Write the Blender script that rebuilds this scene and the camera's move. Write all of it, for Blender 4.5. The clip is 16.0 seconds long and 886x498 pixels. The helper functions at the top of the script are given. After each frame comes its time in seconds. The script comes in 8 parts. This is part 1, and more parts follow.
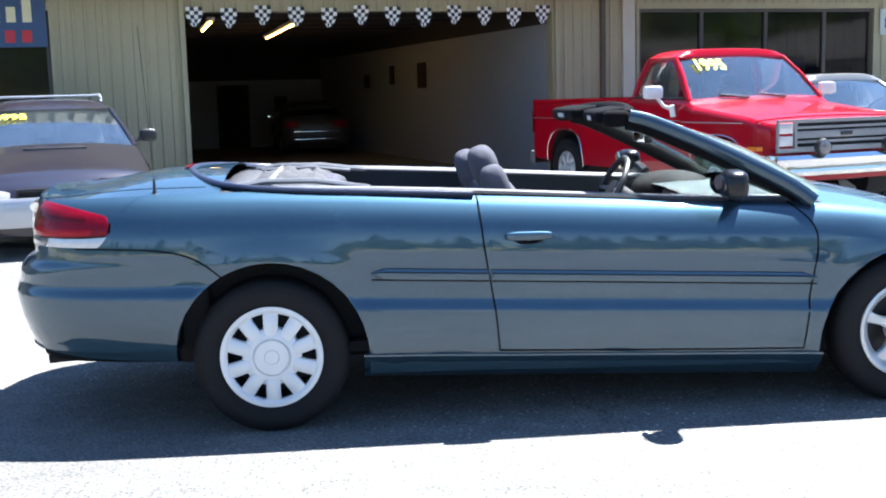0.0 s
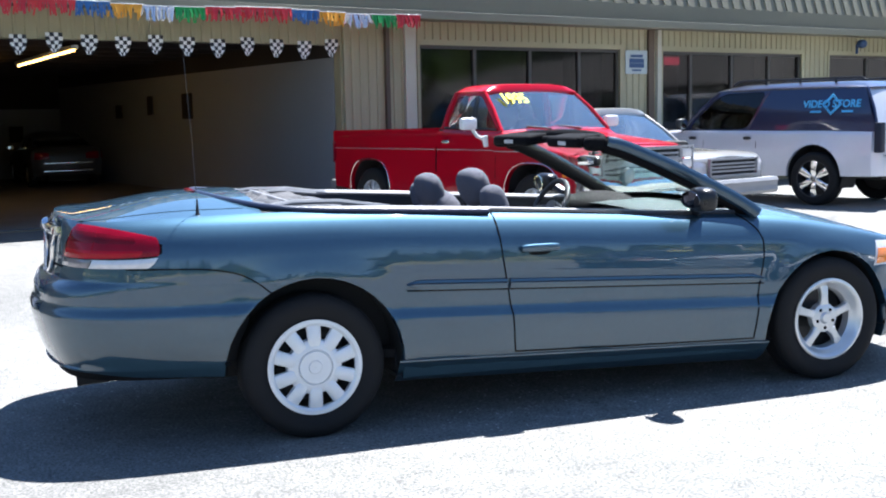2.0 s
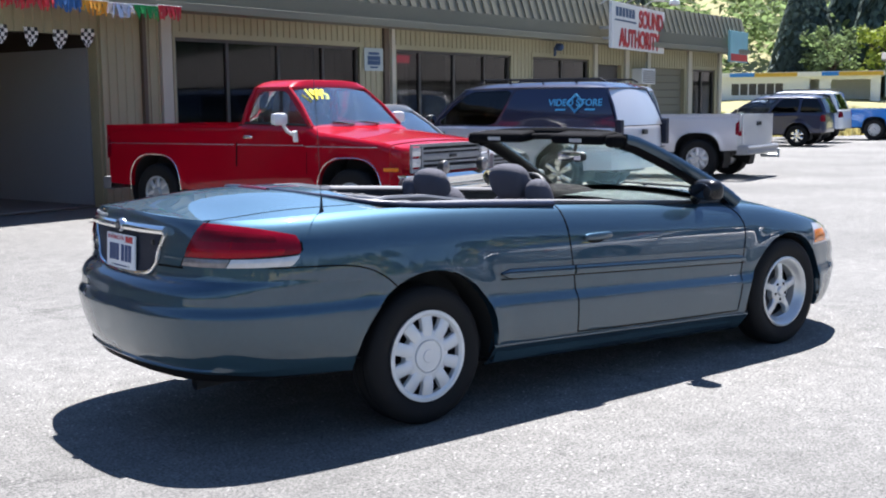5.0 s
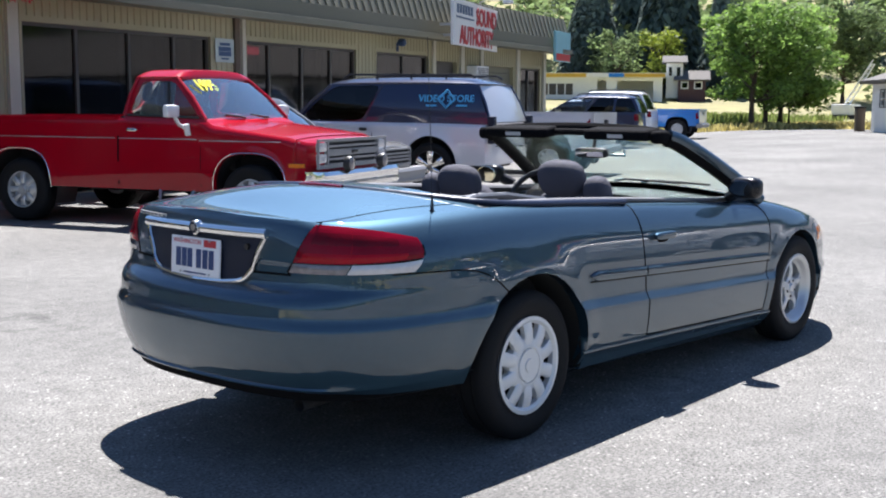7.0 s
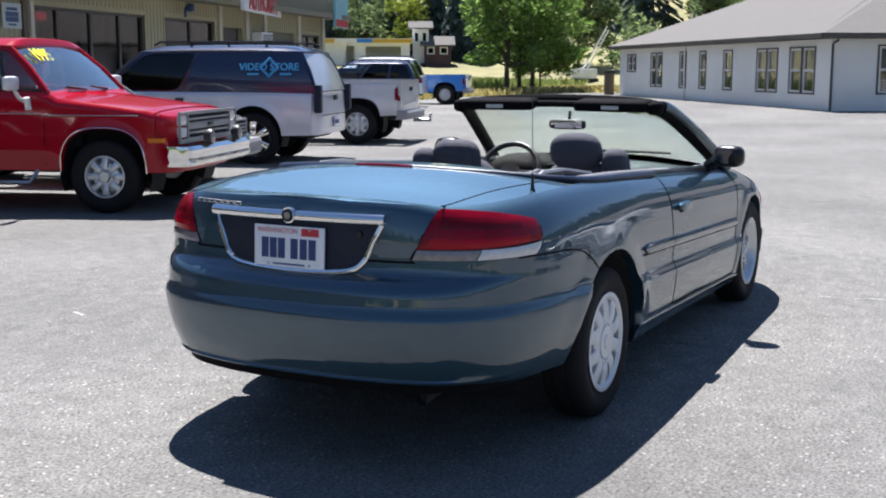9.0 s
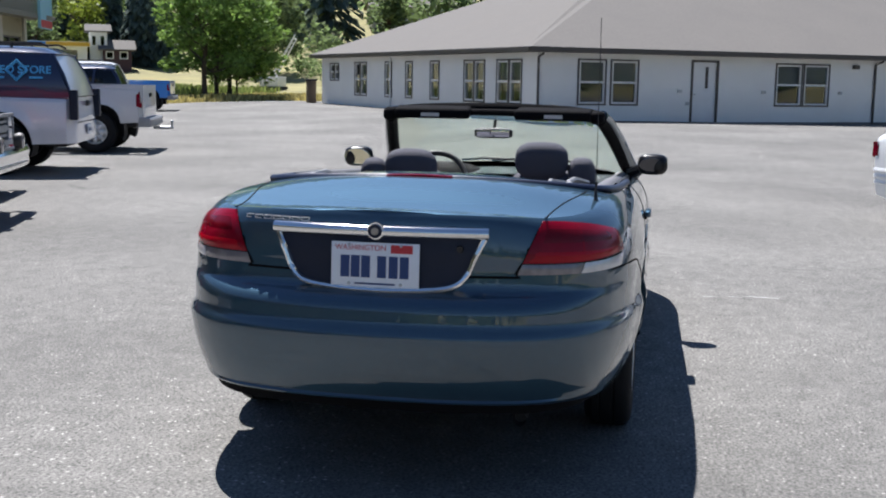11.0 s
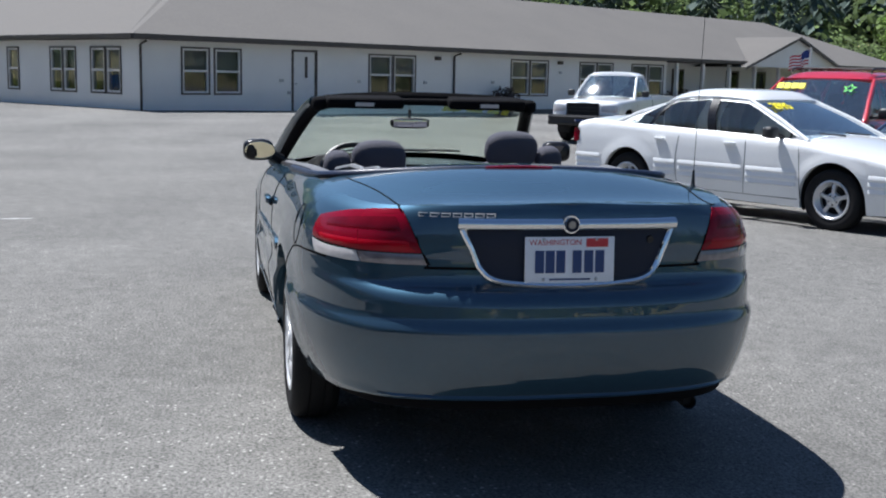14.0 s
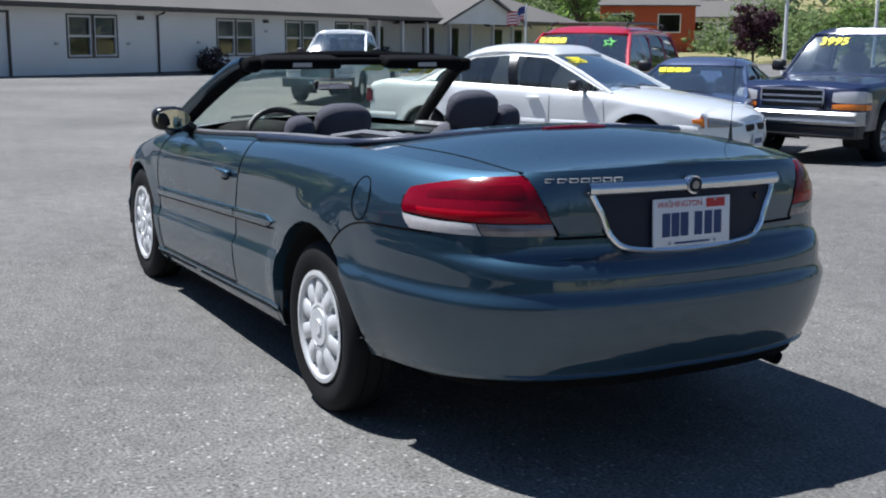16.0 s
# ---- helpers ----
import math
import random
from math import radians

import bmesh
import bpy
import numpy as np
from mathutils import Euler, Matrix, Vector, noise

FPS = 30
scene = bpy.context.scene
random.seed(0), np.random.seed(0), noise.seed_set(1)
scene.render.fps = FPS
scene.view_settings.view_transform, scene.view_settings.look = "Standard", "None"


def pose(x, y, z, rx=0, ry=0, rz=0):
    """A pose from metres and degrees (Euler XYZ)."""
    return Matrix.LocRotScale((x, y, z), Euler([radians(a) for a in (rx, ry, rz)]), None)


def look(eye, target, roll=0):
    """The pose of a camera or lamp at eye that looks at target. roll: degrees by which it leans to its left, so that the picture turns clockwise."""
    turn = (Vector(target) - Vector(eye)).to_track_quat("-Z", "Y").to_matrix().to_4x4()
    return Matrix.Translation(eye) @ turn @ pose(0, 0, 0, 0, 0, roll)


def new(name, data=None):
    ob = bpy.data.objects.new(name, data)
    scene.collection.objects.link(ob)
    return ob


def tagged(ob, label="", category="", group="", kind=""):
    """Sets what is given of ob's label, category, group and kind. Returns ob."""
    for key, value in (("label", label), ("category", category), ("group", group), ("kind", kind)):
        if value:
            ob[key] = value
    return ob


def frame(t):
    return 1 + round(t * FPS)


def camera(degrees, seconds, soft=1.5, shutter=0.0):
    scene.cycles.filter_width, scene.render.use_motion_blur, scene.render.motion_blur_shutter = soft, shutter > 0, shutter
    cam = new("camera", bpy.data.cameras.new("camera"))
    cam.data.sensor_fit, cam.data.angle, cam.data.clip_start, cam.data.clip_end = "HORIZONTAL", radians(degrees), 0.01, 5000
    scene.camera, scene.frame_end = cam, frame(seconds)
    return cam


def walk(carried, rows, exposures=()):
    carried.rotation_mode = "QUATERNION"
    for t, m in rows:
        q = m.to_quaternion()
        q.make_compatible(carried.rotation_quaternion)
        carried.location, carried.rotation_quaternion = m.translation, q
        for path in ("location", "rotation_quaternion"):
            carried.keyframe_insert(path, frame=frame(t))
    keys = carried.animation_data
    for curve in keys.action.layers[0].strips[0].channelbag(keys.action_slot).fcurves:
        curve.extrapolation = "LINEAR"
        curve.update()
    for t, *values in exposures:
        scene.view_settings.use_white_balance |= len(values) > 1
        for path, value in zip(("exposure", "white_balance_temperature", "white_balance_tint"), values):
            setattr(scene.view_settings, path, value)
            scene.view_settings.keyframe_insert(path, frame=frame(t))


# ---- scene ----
cam = camera(42.7, 16.0, soft=2.0)
PATH = [
    (0, (-1.002, -5.4, 1.369), (-0.843, -3.425, 1.094), -1.5),
    (0.5, (-1.339, -5.418, 1.378), (-1.026, -3.458, 1.136), 0.2),
    (1, (-1.715, -5.463, 1.357), (-1.259, -3.53, 1.121), 0.4),
    (1.5, (-2.098, -5.565, 1.387), (-1.548, -3.654, 1.171), 0.2),
    (2, (-2.448, -5.556, 1.376), (-1.775, -3.687, 1.146), -1.1),
    (2.5, (-2.793, -5.57, 1.37), (-2.023, -3.737, 1.154), 0.8),
    (3, (-3.147, -5.546, 1.397), (-2.293, -3.755, 1.149), 0.5),
    (3.5, (-3.478, -5.411, 1.396), (-2.507, -3.675, 1.191), -0.2),
    (4, (-3.81, -5.301, 1.378), (-2.778, -3.601, 1.158), 0.5),
    (4.2, (-3.957, -5.222, 1.434), (-2.879, -3.553, 1.207), 0.4),
    (6.3, (-4.843, -3.995, 1.417), (-3.447, -2.581, 1.184), -0.8),
    (6.5, (-4.914, -3.875, 1.415), (-3.493, -2.485, 1.193), -0.5),
    (7, (-5.128, -3.601, 1.412), (-3.622, -2.31, 1.155), 0.3),
    (7.5, (-5.27, -3.311, 1.423), (-3.689, -2.116, 1.161), 0.3),
    (8, (-5.416, -2.997, 1.423), (-3.762, -1.904, 1.163), 0.1),
    (8.5, (-5.628, -2.701, 1.445), (-3.9, -1.737, 1.156), -0.5),
    (8.7, (-5.689, -2.569, 1.447), (-3.95, -1.628, 1.143), -0.1),
    (10.8, (-6.069, -1.077, 1.439), (-4.15, -0.596, 1.143), -0.8),
    (11, (-6.075, -0.934, 1.431), (-4.133, -0.559, 1.134), 0.9),
    (11.5, (-6.104, -0.552, 1.433), (-4.136, -0.389, 1.115), -1.2),
    (12, (-6.107, -0.214, 1.395), (-4.135, -0.17, 1.065), -0.7),
    (12.5, (-6.097, 0.135, 1.396), (-4.128, 0.032, 1.059), 1.1),
    (13, (-6.072, 0.478, 1.405), (-4.116, 0.252, 1.054), 0.5),
    (13.5, (-5.994, 0.835, 1.413), (-4.046, 0.505, 1.102), -0.3),
    (14, (-5.913, 1.175, 1.391), (-3.979, 0.764, 1.09), 1.2),
    (14.5, (-5.822, 1.517, 1.401), (-3.921, 0.987, 1.074), 0.6),
    (15, (-5.617, 1.811, 1.382), (-3.767, 1.134, 1.04), -0.2),
    (15.5, (-5.388, 2.083, 1.349), (-3.598, 1.271, 0.976), 0.4),
    (16, (-5.15, 2.35, 1.361), (-3.415, 1.425, 0.998), 0.4),
]
walk(cam, [(t, look(eye, target, roll)) for t, eye, target, roll in PATH],
     [(0, 2.22, 5850, 10), (1.5, 2.09, 5850, 10), (2.5, 1.9, 5900, 11), (3.5, 1.7, 5950, 13), (6.5, 1.37, 6150, 14), (8.5, 1.15, 6150, 14), (11, 0.84, 6150, 13), (13.5, 0.62, 6000, 11), (16, 0.55, 5900, 11)])

# ---- light ----
SUN_TO = Vector((0.38, 0.312, 1.0)).normalized()
world = bpy.data.worlds.new("sky")
scene.world = world
world.use_nodes = True
wn = world.node_tree.nodes
sky = wn.new("ShaderNodeTexSky")
sky.sky_type = "NISHITA"
sky.sun_disc = False
sky.sun_elevation = math.asin(SUN_TO.z)
sky.sun_rotation = math.atan2(SUN_TO.x, SUN_TO.y)
sky.dust_density = 0.0
sky.ozone_density = 4.0
world.node_tree.links.new(sky.outputs[0], wn["Background"].inputs[0])
wn["Background"].inputs[1].default_value = 0.053
sun_data = bpy.data.lights.new("sun", "SUN")
sun_data.energy, sun_data.angle, sun_data.color = 5.0, radians(0.53), (1.0, 0.96, 0.9)
sun = new("sun", sun_data)
sun.matrix_world = look(SUN_TO * 60, (0, 0, 0))


# ---- materials ----
def sock(nt, src, dst):
    nt.links.new(src, dst)


def M(name, color, rough=0.5, metal=0.0, var=0.12, scale=6.0, bump=0.0, bscale=80.0, coat=0.0, trans=0.0, emit=0.0, fine=0.0, island=0.0, obrand=0.0, spec=0.5):
    """A surface with broad stains and fine grain at real-world size."""
    m = bpy.data.materials.new(name)
    m.use_nodes = True
    nt = m.node_tree
    b = nt.nodes["Principled BSDF"]
    b.inputs["Roughness"].default_value = rough
    b.inputs["Metallic"].default_value = metal
    b.inputs["Coat Weight"].default_value = coat
    b.inputs["Coat Roughness"].default_value = 0.04
    b.inputs["Transmission Weight"].default_value = trans
    b.inputs["Specular IOR Level"].default_value = spec
    b.inputs["Base Color"].default_value = (*color, 1)
    if emit:
        b.inputs["Emission Color"].default_value = (*color, 1)
        b.inputs["Emission Strength"].default_value = emit
    tc = nt.nodes.new("ShaderNodeTexCoord")
    if var or fine or island or obrand:
        n1 = nt.nodes.new("ShaderNodeTexNoise")
        n1.inputs["Scale"].default_value = scale
        n1.inputs["Detail"].default_value = 6
        sock(nt, tc.outputs["Object"], n1.inputs["Vector"])
        n2 = nt.nodes.new("ShaderNodeTexNoise")
        n2.inputs["Scale"].default_value = scale * 22
        n2.inputs["Detail"].default_value = 2
        sock(nt, tc.outputs["Object"], n2.inputs["Vector"])
        a1 = nt.nodes.new("ShaderNodeMath")
        a1.operation = "MULTIPLY_ADD"
        sock(nt, n1.outputs["Fac"], a1.inputs[0])
        a1.inputs[1].default_value, a1.inputs[2].default_value = 2 * var, 1 - var
        a2 = nt.nodes.new("ShaderNodeMath")
        a2.operation = "MULTIPLY_ADD"
        sock(nt, n2.outputs["Fac"], a2.inputs[0])
        a2.inputs[1].default_value, a2.inputs[2].default_value = 2 * fine, -fine
        a3 = nt.nodes.new("ShaderNodeMath")
        a3.operation = "ADD"
        sock(nt, a1.outputs[0], a3.inputs[0])
        sock(nt, a2.outputs[0], a3.inputs[1])
        out = a3.outputs[0]
        for amount, node, sname in ((island, "ShaderNodeNewGeometry", "Random Per Island"), (obrand, "ShaderNodeObjectInfo", "Random")):
            if amount:
                g = nt.nodes.new(node)
                a4 = nt.nodes.new("ShaderNodeMath")
                a4.operation = "MULTIPLY_ADD"
                sock(nt, g.outputs[sname], a4.inputs[0])
                a4.inputs[1].default_value, a4.inputs[2].default_value = 2 * amount, -amount
                a5 = nt.nodes.new("ShaderNodeMath")
                a5.operation = "ADD"
                sock(nt, out, a5.inputs[0])
                sock(nt, a4.outputs[0], a5.inputs[1])
                out = a5.outputs[0]
        v = nt.nodes.new("ShaderNodeVectorMath")
        v.operation = "SCALE"
        v.inputs[0].default_value = color
        sock(nt, out, v.inputs["Scale"])
        sock(nt, v.outputs[0], b.inputs["Base Color"])
        r = nt.nodes.new("ShaderNodeMath")
        r.operation = "MULTIPLY_ADD"
        r.use_clamp = True
        sock(nt, n1.outputs["Fac"], r.inputs[0])
        r.inputs[1].default_value, r.inputs[2].default_value = 0.25 * rough, rough * 0.88
        sock(nt, r.outputs[0], b.inputs["Roughness"])
    if bump:
        nb = nt.nodes.new("ShaderNodeTexNoise")
        nb.inputs["Scale"].default_value = bscale
        nb.inputs["Detail"].default_value = 4
        sock(nt, tc.outputs["Object"], nb.inputs["Vector"])
        bp = nt.nodes.new("ShaderNodeBump")
        bp.inputs["Strength"].default_value = bump
        bp.inputs["Distance"].default_value = 0.01
        sock(nt, nb.outputs["Fac"], bp.inputs["Height"])
        sock(nt, bp.outputs[0], b.inputs["Normal"])
    return m


def leafy(m, amount=0.4):
    """Lets light through thin leaves."""
    nt = m.node_tree
    b = nt.nodes["Principled BSDF"]
    tr = nt.nodes.new("ShaderNodeBsdfTranslucent")
    src = b.inputs["Base Color"].links[0].from_socket
    sock(nt, src, tr.inputs["Color"])
    mx = nt.nodes.new("ShaderNodeMixShader")
    mx.inputs[0].default_value = amount
    sock(nt, b.outputs[0], mx.inputs[1])
    sock(nt, tr.outputs[0], mx.inputs[2])
    sock(nt, mx.outputs[0], nt.nodes["Material Output"].inputs["Surface"])
    return m


def asphalt_material():
    """Old sun-bleached asphalt: pale aggregate, broad patches, fine cracks and a few tar stains."""
    m = bpy.data.materials.new("asphalt")
    m.use_nodes = True
    nt = m.node_tree
    b = nt.nodes["Principled BSDF"]
    tc = nt.nodes.new("ShaderNodeTexCoord")

    def noise_node(scale, detail, rough=0.5):
        n = nt.nodes.new("ShaderNodeTexNoise")
        n.inputs["Scale"].default_value, n.inputs["Detail"].default_value, n.inputs["Roughness"].default_value = scale, detail, rough
        sock(nt, tc.outputs["Object"], n.inputs["Vector"])
        return n

    def ramp(src, stops):
        r = nt.nodes.new("ShaderNodeValToRGB")
        r.color_ramp.elements[0].position, r.color_ramp.elements[0].color = stops[0][0], (*[stops[0][1]] * 3, 1)
        r.color_ramp.elements[1].position, r.color_ramp.elements[1].color = stops[1][0], (*[stops[1][1]] * 3, 1)
        for p, c in stops[2:]:
            e = r.color_ramp.elements.new(p)
            e.color = (c, c, c, 1)
        sock(nt, src, r.inputs[0])
        return r.outputs[0]

    def mix(kind, fac, a, c):
        x = nt.nodes.new("ShaderNodeMix")
        x.data_type, x.blend_type = "RGBA", kind
        x.inputs[0].default_value = fac
        sock(nt, a, x.inputs[6])
        sock(nt, c, x.inputs[7])
        return x.outputs[2]

    broad = ramp(noise_node(0.35, 5).outputs["Fac"], [(0.3, 0.115), (0.7, 0.185)])
    mid = ramp(noise_node(7, 6, 0.7).outputs["Fac"], [(0.3, 0.74), (0.7, 1.22)])
    grain = ramp(noise_node(70, 3, 0.8).outputs["Fac"], [(0.36, 0.42), (0.64, 1.58)])
    vor = nt.nodes.new("ShaderNodeTexVoronoi")
    vor.inputs["Scale"].default_value = 24
    sock(nt, tc.outputs["Object"], vor.inputs["Vector"])
    warp_src = nt.nodes.new("ShaderNodeVectorMath")
    warp_src.operation = "ADD"
    warp_src.inputs[1].default_value = (3.7, 8.1, 0.4)
    sock(nt, tc.outputs["Object"], warp_src.inputs[0])
    chips = ramp(vor.outputs["Distance"], [(0.1, 2.7), (0.2, 1.0)])
    crackv = nt.nodes.new("ShaderNodeTexVoronoi")
    crackv.feature = "DISTANCE_TO_EDGE"
    crackv.inputs["Scale"].default_value = 0.42
    warp = nt.nodes.new("ShaderNodeVectorMath")
    warp.operation = "MULTIPLY_ADD"
    sock(nt, noise_node(1.6, 5, 0.65).outputs["Color"], warp.inputs[0])
    warp.inputs[1].default_value = (1.1, 1.1, 0)
    sock(nt, tc.outputs["Object"], warp.inputs[2])
    sock(nt, warp.outputs[0], crackv.inputs["Vector"])
    gaps = ramp(noise_node(0.8, 2).outputs["Fac"], [(0.5, 1.0), (0.6, 0.0)])
    line = ramp(crackv.outputs["Distance"], [(0.001, 0.5), (0.006, 1.0)])
    crack = nt.nodes.new("ShaderNodeMix")
    crack.data_type, crack.blend_type = "RGBA", "MIX"
    sock(nt, gaps, crack.inputs[0])
    sock(nt, line, crack.inputs[6])
    crack.inputs[7].default_value = (1, 1, 1, 1)
    pit = nt.nodes.new("ShaderNodeTexVoronoi")
    pit.inputs["Scale"].default_value = 30
    pit.inputs["Randomness"].default_value = 1.0
    sock(nt, warp_src.outputs[0], pit.inputs["Vector"])
    pits = ramp(pit.outputs["Distance"], [(0.12, 0.36), (0.24, 1.0)])
    worn = ramp(noise_node(0.55, 4, 0.6).outputs["Fac"], [(0.4, 0.35), (0.58, 1.0)])
    col = mix("MULTIPLY", 1, broad, mid)
    col = mix("MULTIPLY", 1, col, grain)
    for layer in (chips, pits):
        x = nt.nodes.new("ShaderNodeMix")
        x.data_type, x.blend_type = "RGBA", "MULTIPLY"
        sock(nt, worn, x.inputs[0])
        sock(nt, col, x.inputs[6])
        sock(nt, layer, x.inputs[7])
        col = x.outputs[2]
    col = mix("MULTIPLY", 1, col, crack.outputs[2])
    tint = nt.nodes.new("ShaderNodeMix")
    tint.data_type, tint.blend_type = "RGBA", "MULTIPLY"
    tint.inputs[0].default_value = 1
    sock(nt, col, tint.inputs[6])
    tint.inputs[7].default_value = (1.04, 1.012, 0.94, 1)
    sock(nt, tint.outputs[2], b.inputs["Base Color"])
    b.inputs["Roughness"].default_value = 0.85
    bp = nt.nodes.new("ShaderNodeBump")
    bp.inputs["Strength"].default_value, bp.inputs["Distance"].default_value = 0.4, 0.006
    sock(nt, mix("MULTIPLY", 1, grain, chips), bp.inputs["Height"])
    sock(nt, bp.outputs[0], b.inputs["Normal"])
    return m


asphalt = asphalt_material()
m_grass = M("dry_grass", (0.25, 0.228, 0.1), 0.9, var=0.6, scale=0.35, bump=0.8, bscale=9, fine=0.25)
m_paint = M("teal_metallic_paint", (0.033, 0.076, 0.117), 0.54, 0.95, var=0.05, scale=2, coat=1.0, fine=0.05)
m_paint.node_tree.nodes["Principled BSDF"].inputs["Coat IOR"].default_value = 1.72
m_paint.node_tree.nodes["Principled BSDF"].inputs["Coat Roughness"].default_value = 0.02
m_seam = M("dark_gap", (0.006, 0.006, 0.007), 0.8, var=0, spec=0.05)
m_black = M("black_plastic", (0.018, 0.018, 0.02), 0.45, var=0.15, scale=20, bump=0.1, bscale=300)
m_rubber = M("tyre_rubber", (0.013, 0.013, 0.014), 0.72, var=0.25, scale=18, bump=0.15, bscale=200)
m_rubber.node_tree.nodes["Principled BSDF"].inputs["Specular IOR Level"].default_value = 0.18
m_vinyl = M("dark_blue_vinyl", (0.016, 0.02, 0.036), 0.45, var=0.15, scale=10, bump=0.15, bscale=150, spec=0.25)
m_railblue = M("dark_blue_rail_vinyl", (0.018, 0.025, 0.052), 0.35, var=0.15, scale=10, bump=0.15, bscale=150, spec=0.4)
m_soft = M("black_soft_top_cloth", (0.035, 0.035, 0.038), 0.5, var=0.2, scale=14, bump=0.4, bscale=400)
m_cloth = M("charcoal_seat_cloth", (0.075, 0.075, 0.095), 0.85, var=0.2, scale=12, bump=0.4, bscale=500)
m_greycloth = M("grey_seat_cloth", (0.07, 0.07, 0.075), 0.85, var=0.2, scale=12, bump=0.4, bscale=500)
m_chrome = M("chrome", (0.8, 0.8, 0.8), 0.08, 1.0, var=0.05, scale=5)
m_silver = M("silver_painted_wheel", (0.62, 0.63, 0.64), 0.3, 0.55, var=0.08, scale=14)
m_cover = M("white_silver_wheel_cover", (0.72, 0.73, 0.74), 0.38, 0.2, var=0.07, scale=12)
m_red_lens = M("red_lens", (0.2, 0.001, 0.012), 0.16, 0, var=0.5, scale=9, spec=0.25)
m_deepred_lens = M("deep_red_lens", (0.12, 0.001, 0.007), 0.16, 0, var=0.6, scale=12, spec=0.25)
m_dkred_lens = M("bright_red_lens", (0.36, 0.002, 0.012), 0.15, 0, var=0.25, scale=14, spec=0.25)
m_clear_lens = M("clear_lens", (0.62, 0.6, 0.6), 0.15, 0.2, var=0.2, scale=40, coat=0.8)
m_greylens = M("grey_clear_lens", (0.3, 0.31, 0.3), 0.12, 0.2, var=0.4, scale=20, coat=0.8)
m_clear_dark = M("smoky_clear_lens", (0.2, 0.18, 0.19), 0.15, 0.2, var=0.5, scale=30, coat=0.8)
m_gloss = M("glossy_black_trim", (0.01, 0.01, 0.012), 0.28, spec=0.4, var=0.15, scale=20)
m_amber = M("amber_lens", (0.8, 0.22, 0.02), 0.15, 0, var=0.15, scale=30, coat=0.6)
m_mirror = M("mirror_glass", (0.85, 0.87, 0.88), 0.02, 1.0, var=0)
# right wing mirror: its dark reflection is put into the glass colour
m_darkmirror = M("dark_reflection_glass", (0.1, 0.1, 0.11), 0.05, 1.0, var=0)
m_wingglass = M("wing_mirror_glass", (0.82, 0.76, 0.55), 0.03, 1.0, var=0)
m_screen = M("hazy_windscreen", (0.85, 0.93, 0.83), 0.0, 0, var=0, trans=0.965)
m_screen.node_tree.nodes["Principled BSDF"].inputs["IOR"].default_value = 1.13
m_matte = M("matte_black_trim", (0.006, 0.006, 0.007), 0.85, var=0.2, scale=20, bump=0.2, bscale=200, spec=0.08)
m_dash = M("dark_grey_dash_plastic", (0.02, 0.024, 0.026), 0.5, var=0.15, scale=10, bump=0.2, bscale=200, spec=0.25)
m_palevinyl = M("pale_grey_vinyl", (0.13, 0.13, 0.14), 0.55, var=0.12, scale=10)
m_dashtop = M("grey_dash_top", (0.026, 0.038, 0.04), 0.8, var=0.12, scale=8, bump=0.15, bscale=200, spec=0.1)
m_dark = M("dark_interior", (0.015, 0.015, 0.016), 0.85, var=0.2, scale=10)
m_graymetal = M("grey_bumper", (0.27, 0.27, 0.28), 0.45, 0.3, var=0.1, scale=8)
m_white = M("white_enamel", (0.78, 0.78, 0.76), 0.55, var=0.08, scale=3)
m_yellow = M("yellow_window_paint", (0.85, 0.75, 0.02), 0.6, var=0.08, scale=30)
m_steel = M("galvanised_steel", (0.45, 0.46, 0.47), 0.4, 0.8, var=0.2, scale=8)


# ---- mesh tools ----
def finish(bm, material, name, smooth=True):
    bmesh.ops.remove_doubles(bm, verts=bm.verts, dist=1e-5)
    bmesh.ops.recalc_face_normals(bm, faces=bm.faces)
    me = bpy.data.meshes.new(name)
    bm.to_mesh(me)
    bm.free()
    mats = material if isinstance(material, (list, tuple)) else [material]
    for mm in mats:
        me.materials.append(mm)
    if smooth:
        me.polygons.foreach_set("use_smooth", [True] * len(me.polygons))
        me.set_sharp_from_angle(angle=radians(38))
    return me


def part(name, bm, material, parent=None, label="", smooth=True, at=None):
    ob = new(name, finish(bm, material, name, smooth) if isinstance(bm, bmesh.types.BMesh) else bm)
    if parent:
        ob.parent = parent
    if at is not None:
        ob.matrix_basis = at
    return tagged(ob, label)


def thing(name, label, category, m=None, group="", kind=""):
    ob = new(name)
    ob.empty_display_size = 0.2
    if m is not None:
        ob.matrix_basis = m
    return tagged(ob, label, category, group, kind)


def box(bm, x0, x1, y0, y1, z0, z1, bevel=0.0, m=None, seg=2):
    c = bmesh.ops.create_cube(bm, size=1.0)["verts"]
    bmesh.ops.scale(bm, vec=(x1 - x0, y1 - y0, z1 - z0), verts=c)
    bmesh.ops.translate(bm, vec=((x0 + x1) / 2, (y0 + y1) / 2, (z0 + z1) / 2), verts=c)
    if bevel:
        es = list({e for v in c for e in v.link_edges})
        out = bmesh.ops.bevel(bm, geom=es, offset=bevel, segments=seg, affect="EDGES", profile=0.6)
        c = list({v for f in out["faces"] for v in f.verts} | {v for v in c if v.is_valid})
    if m is not None:
        bmesh.ops.transform(bm, matrix=m, verts=c)
    return c


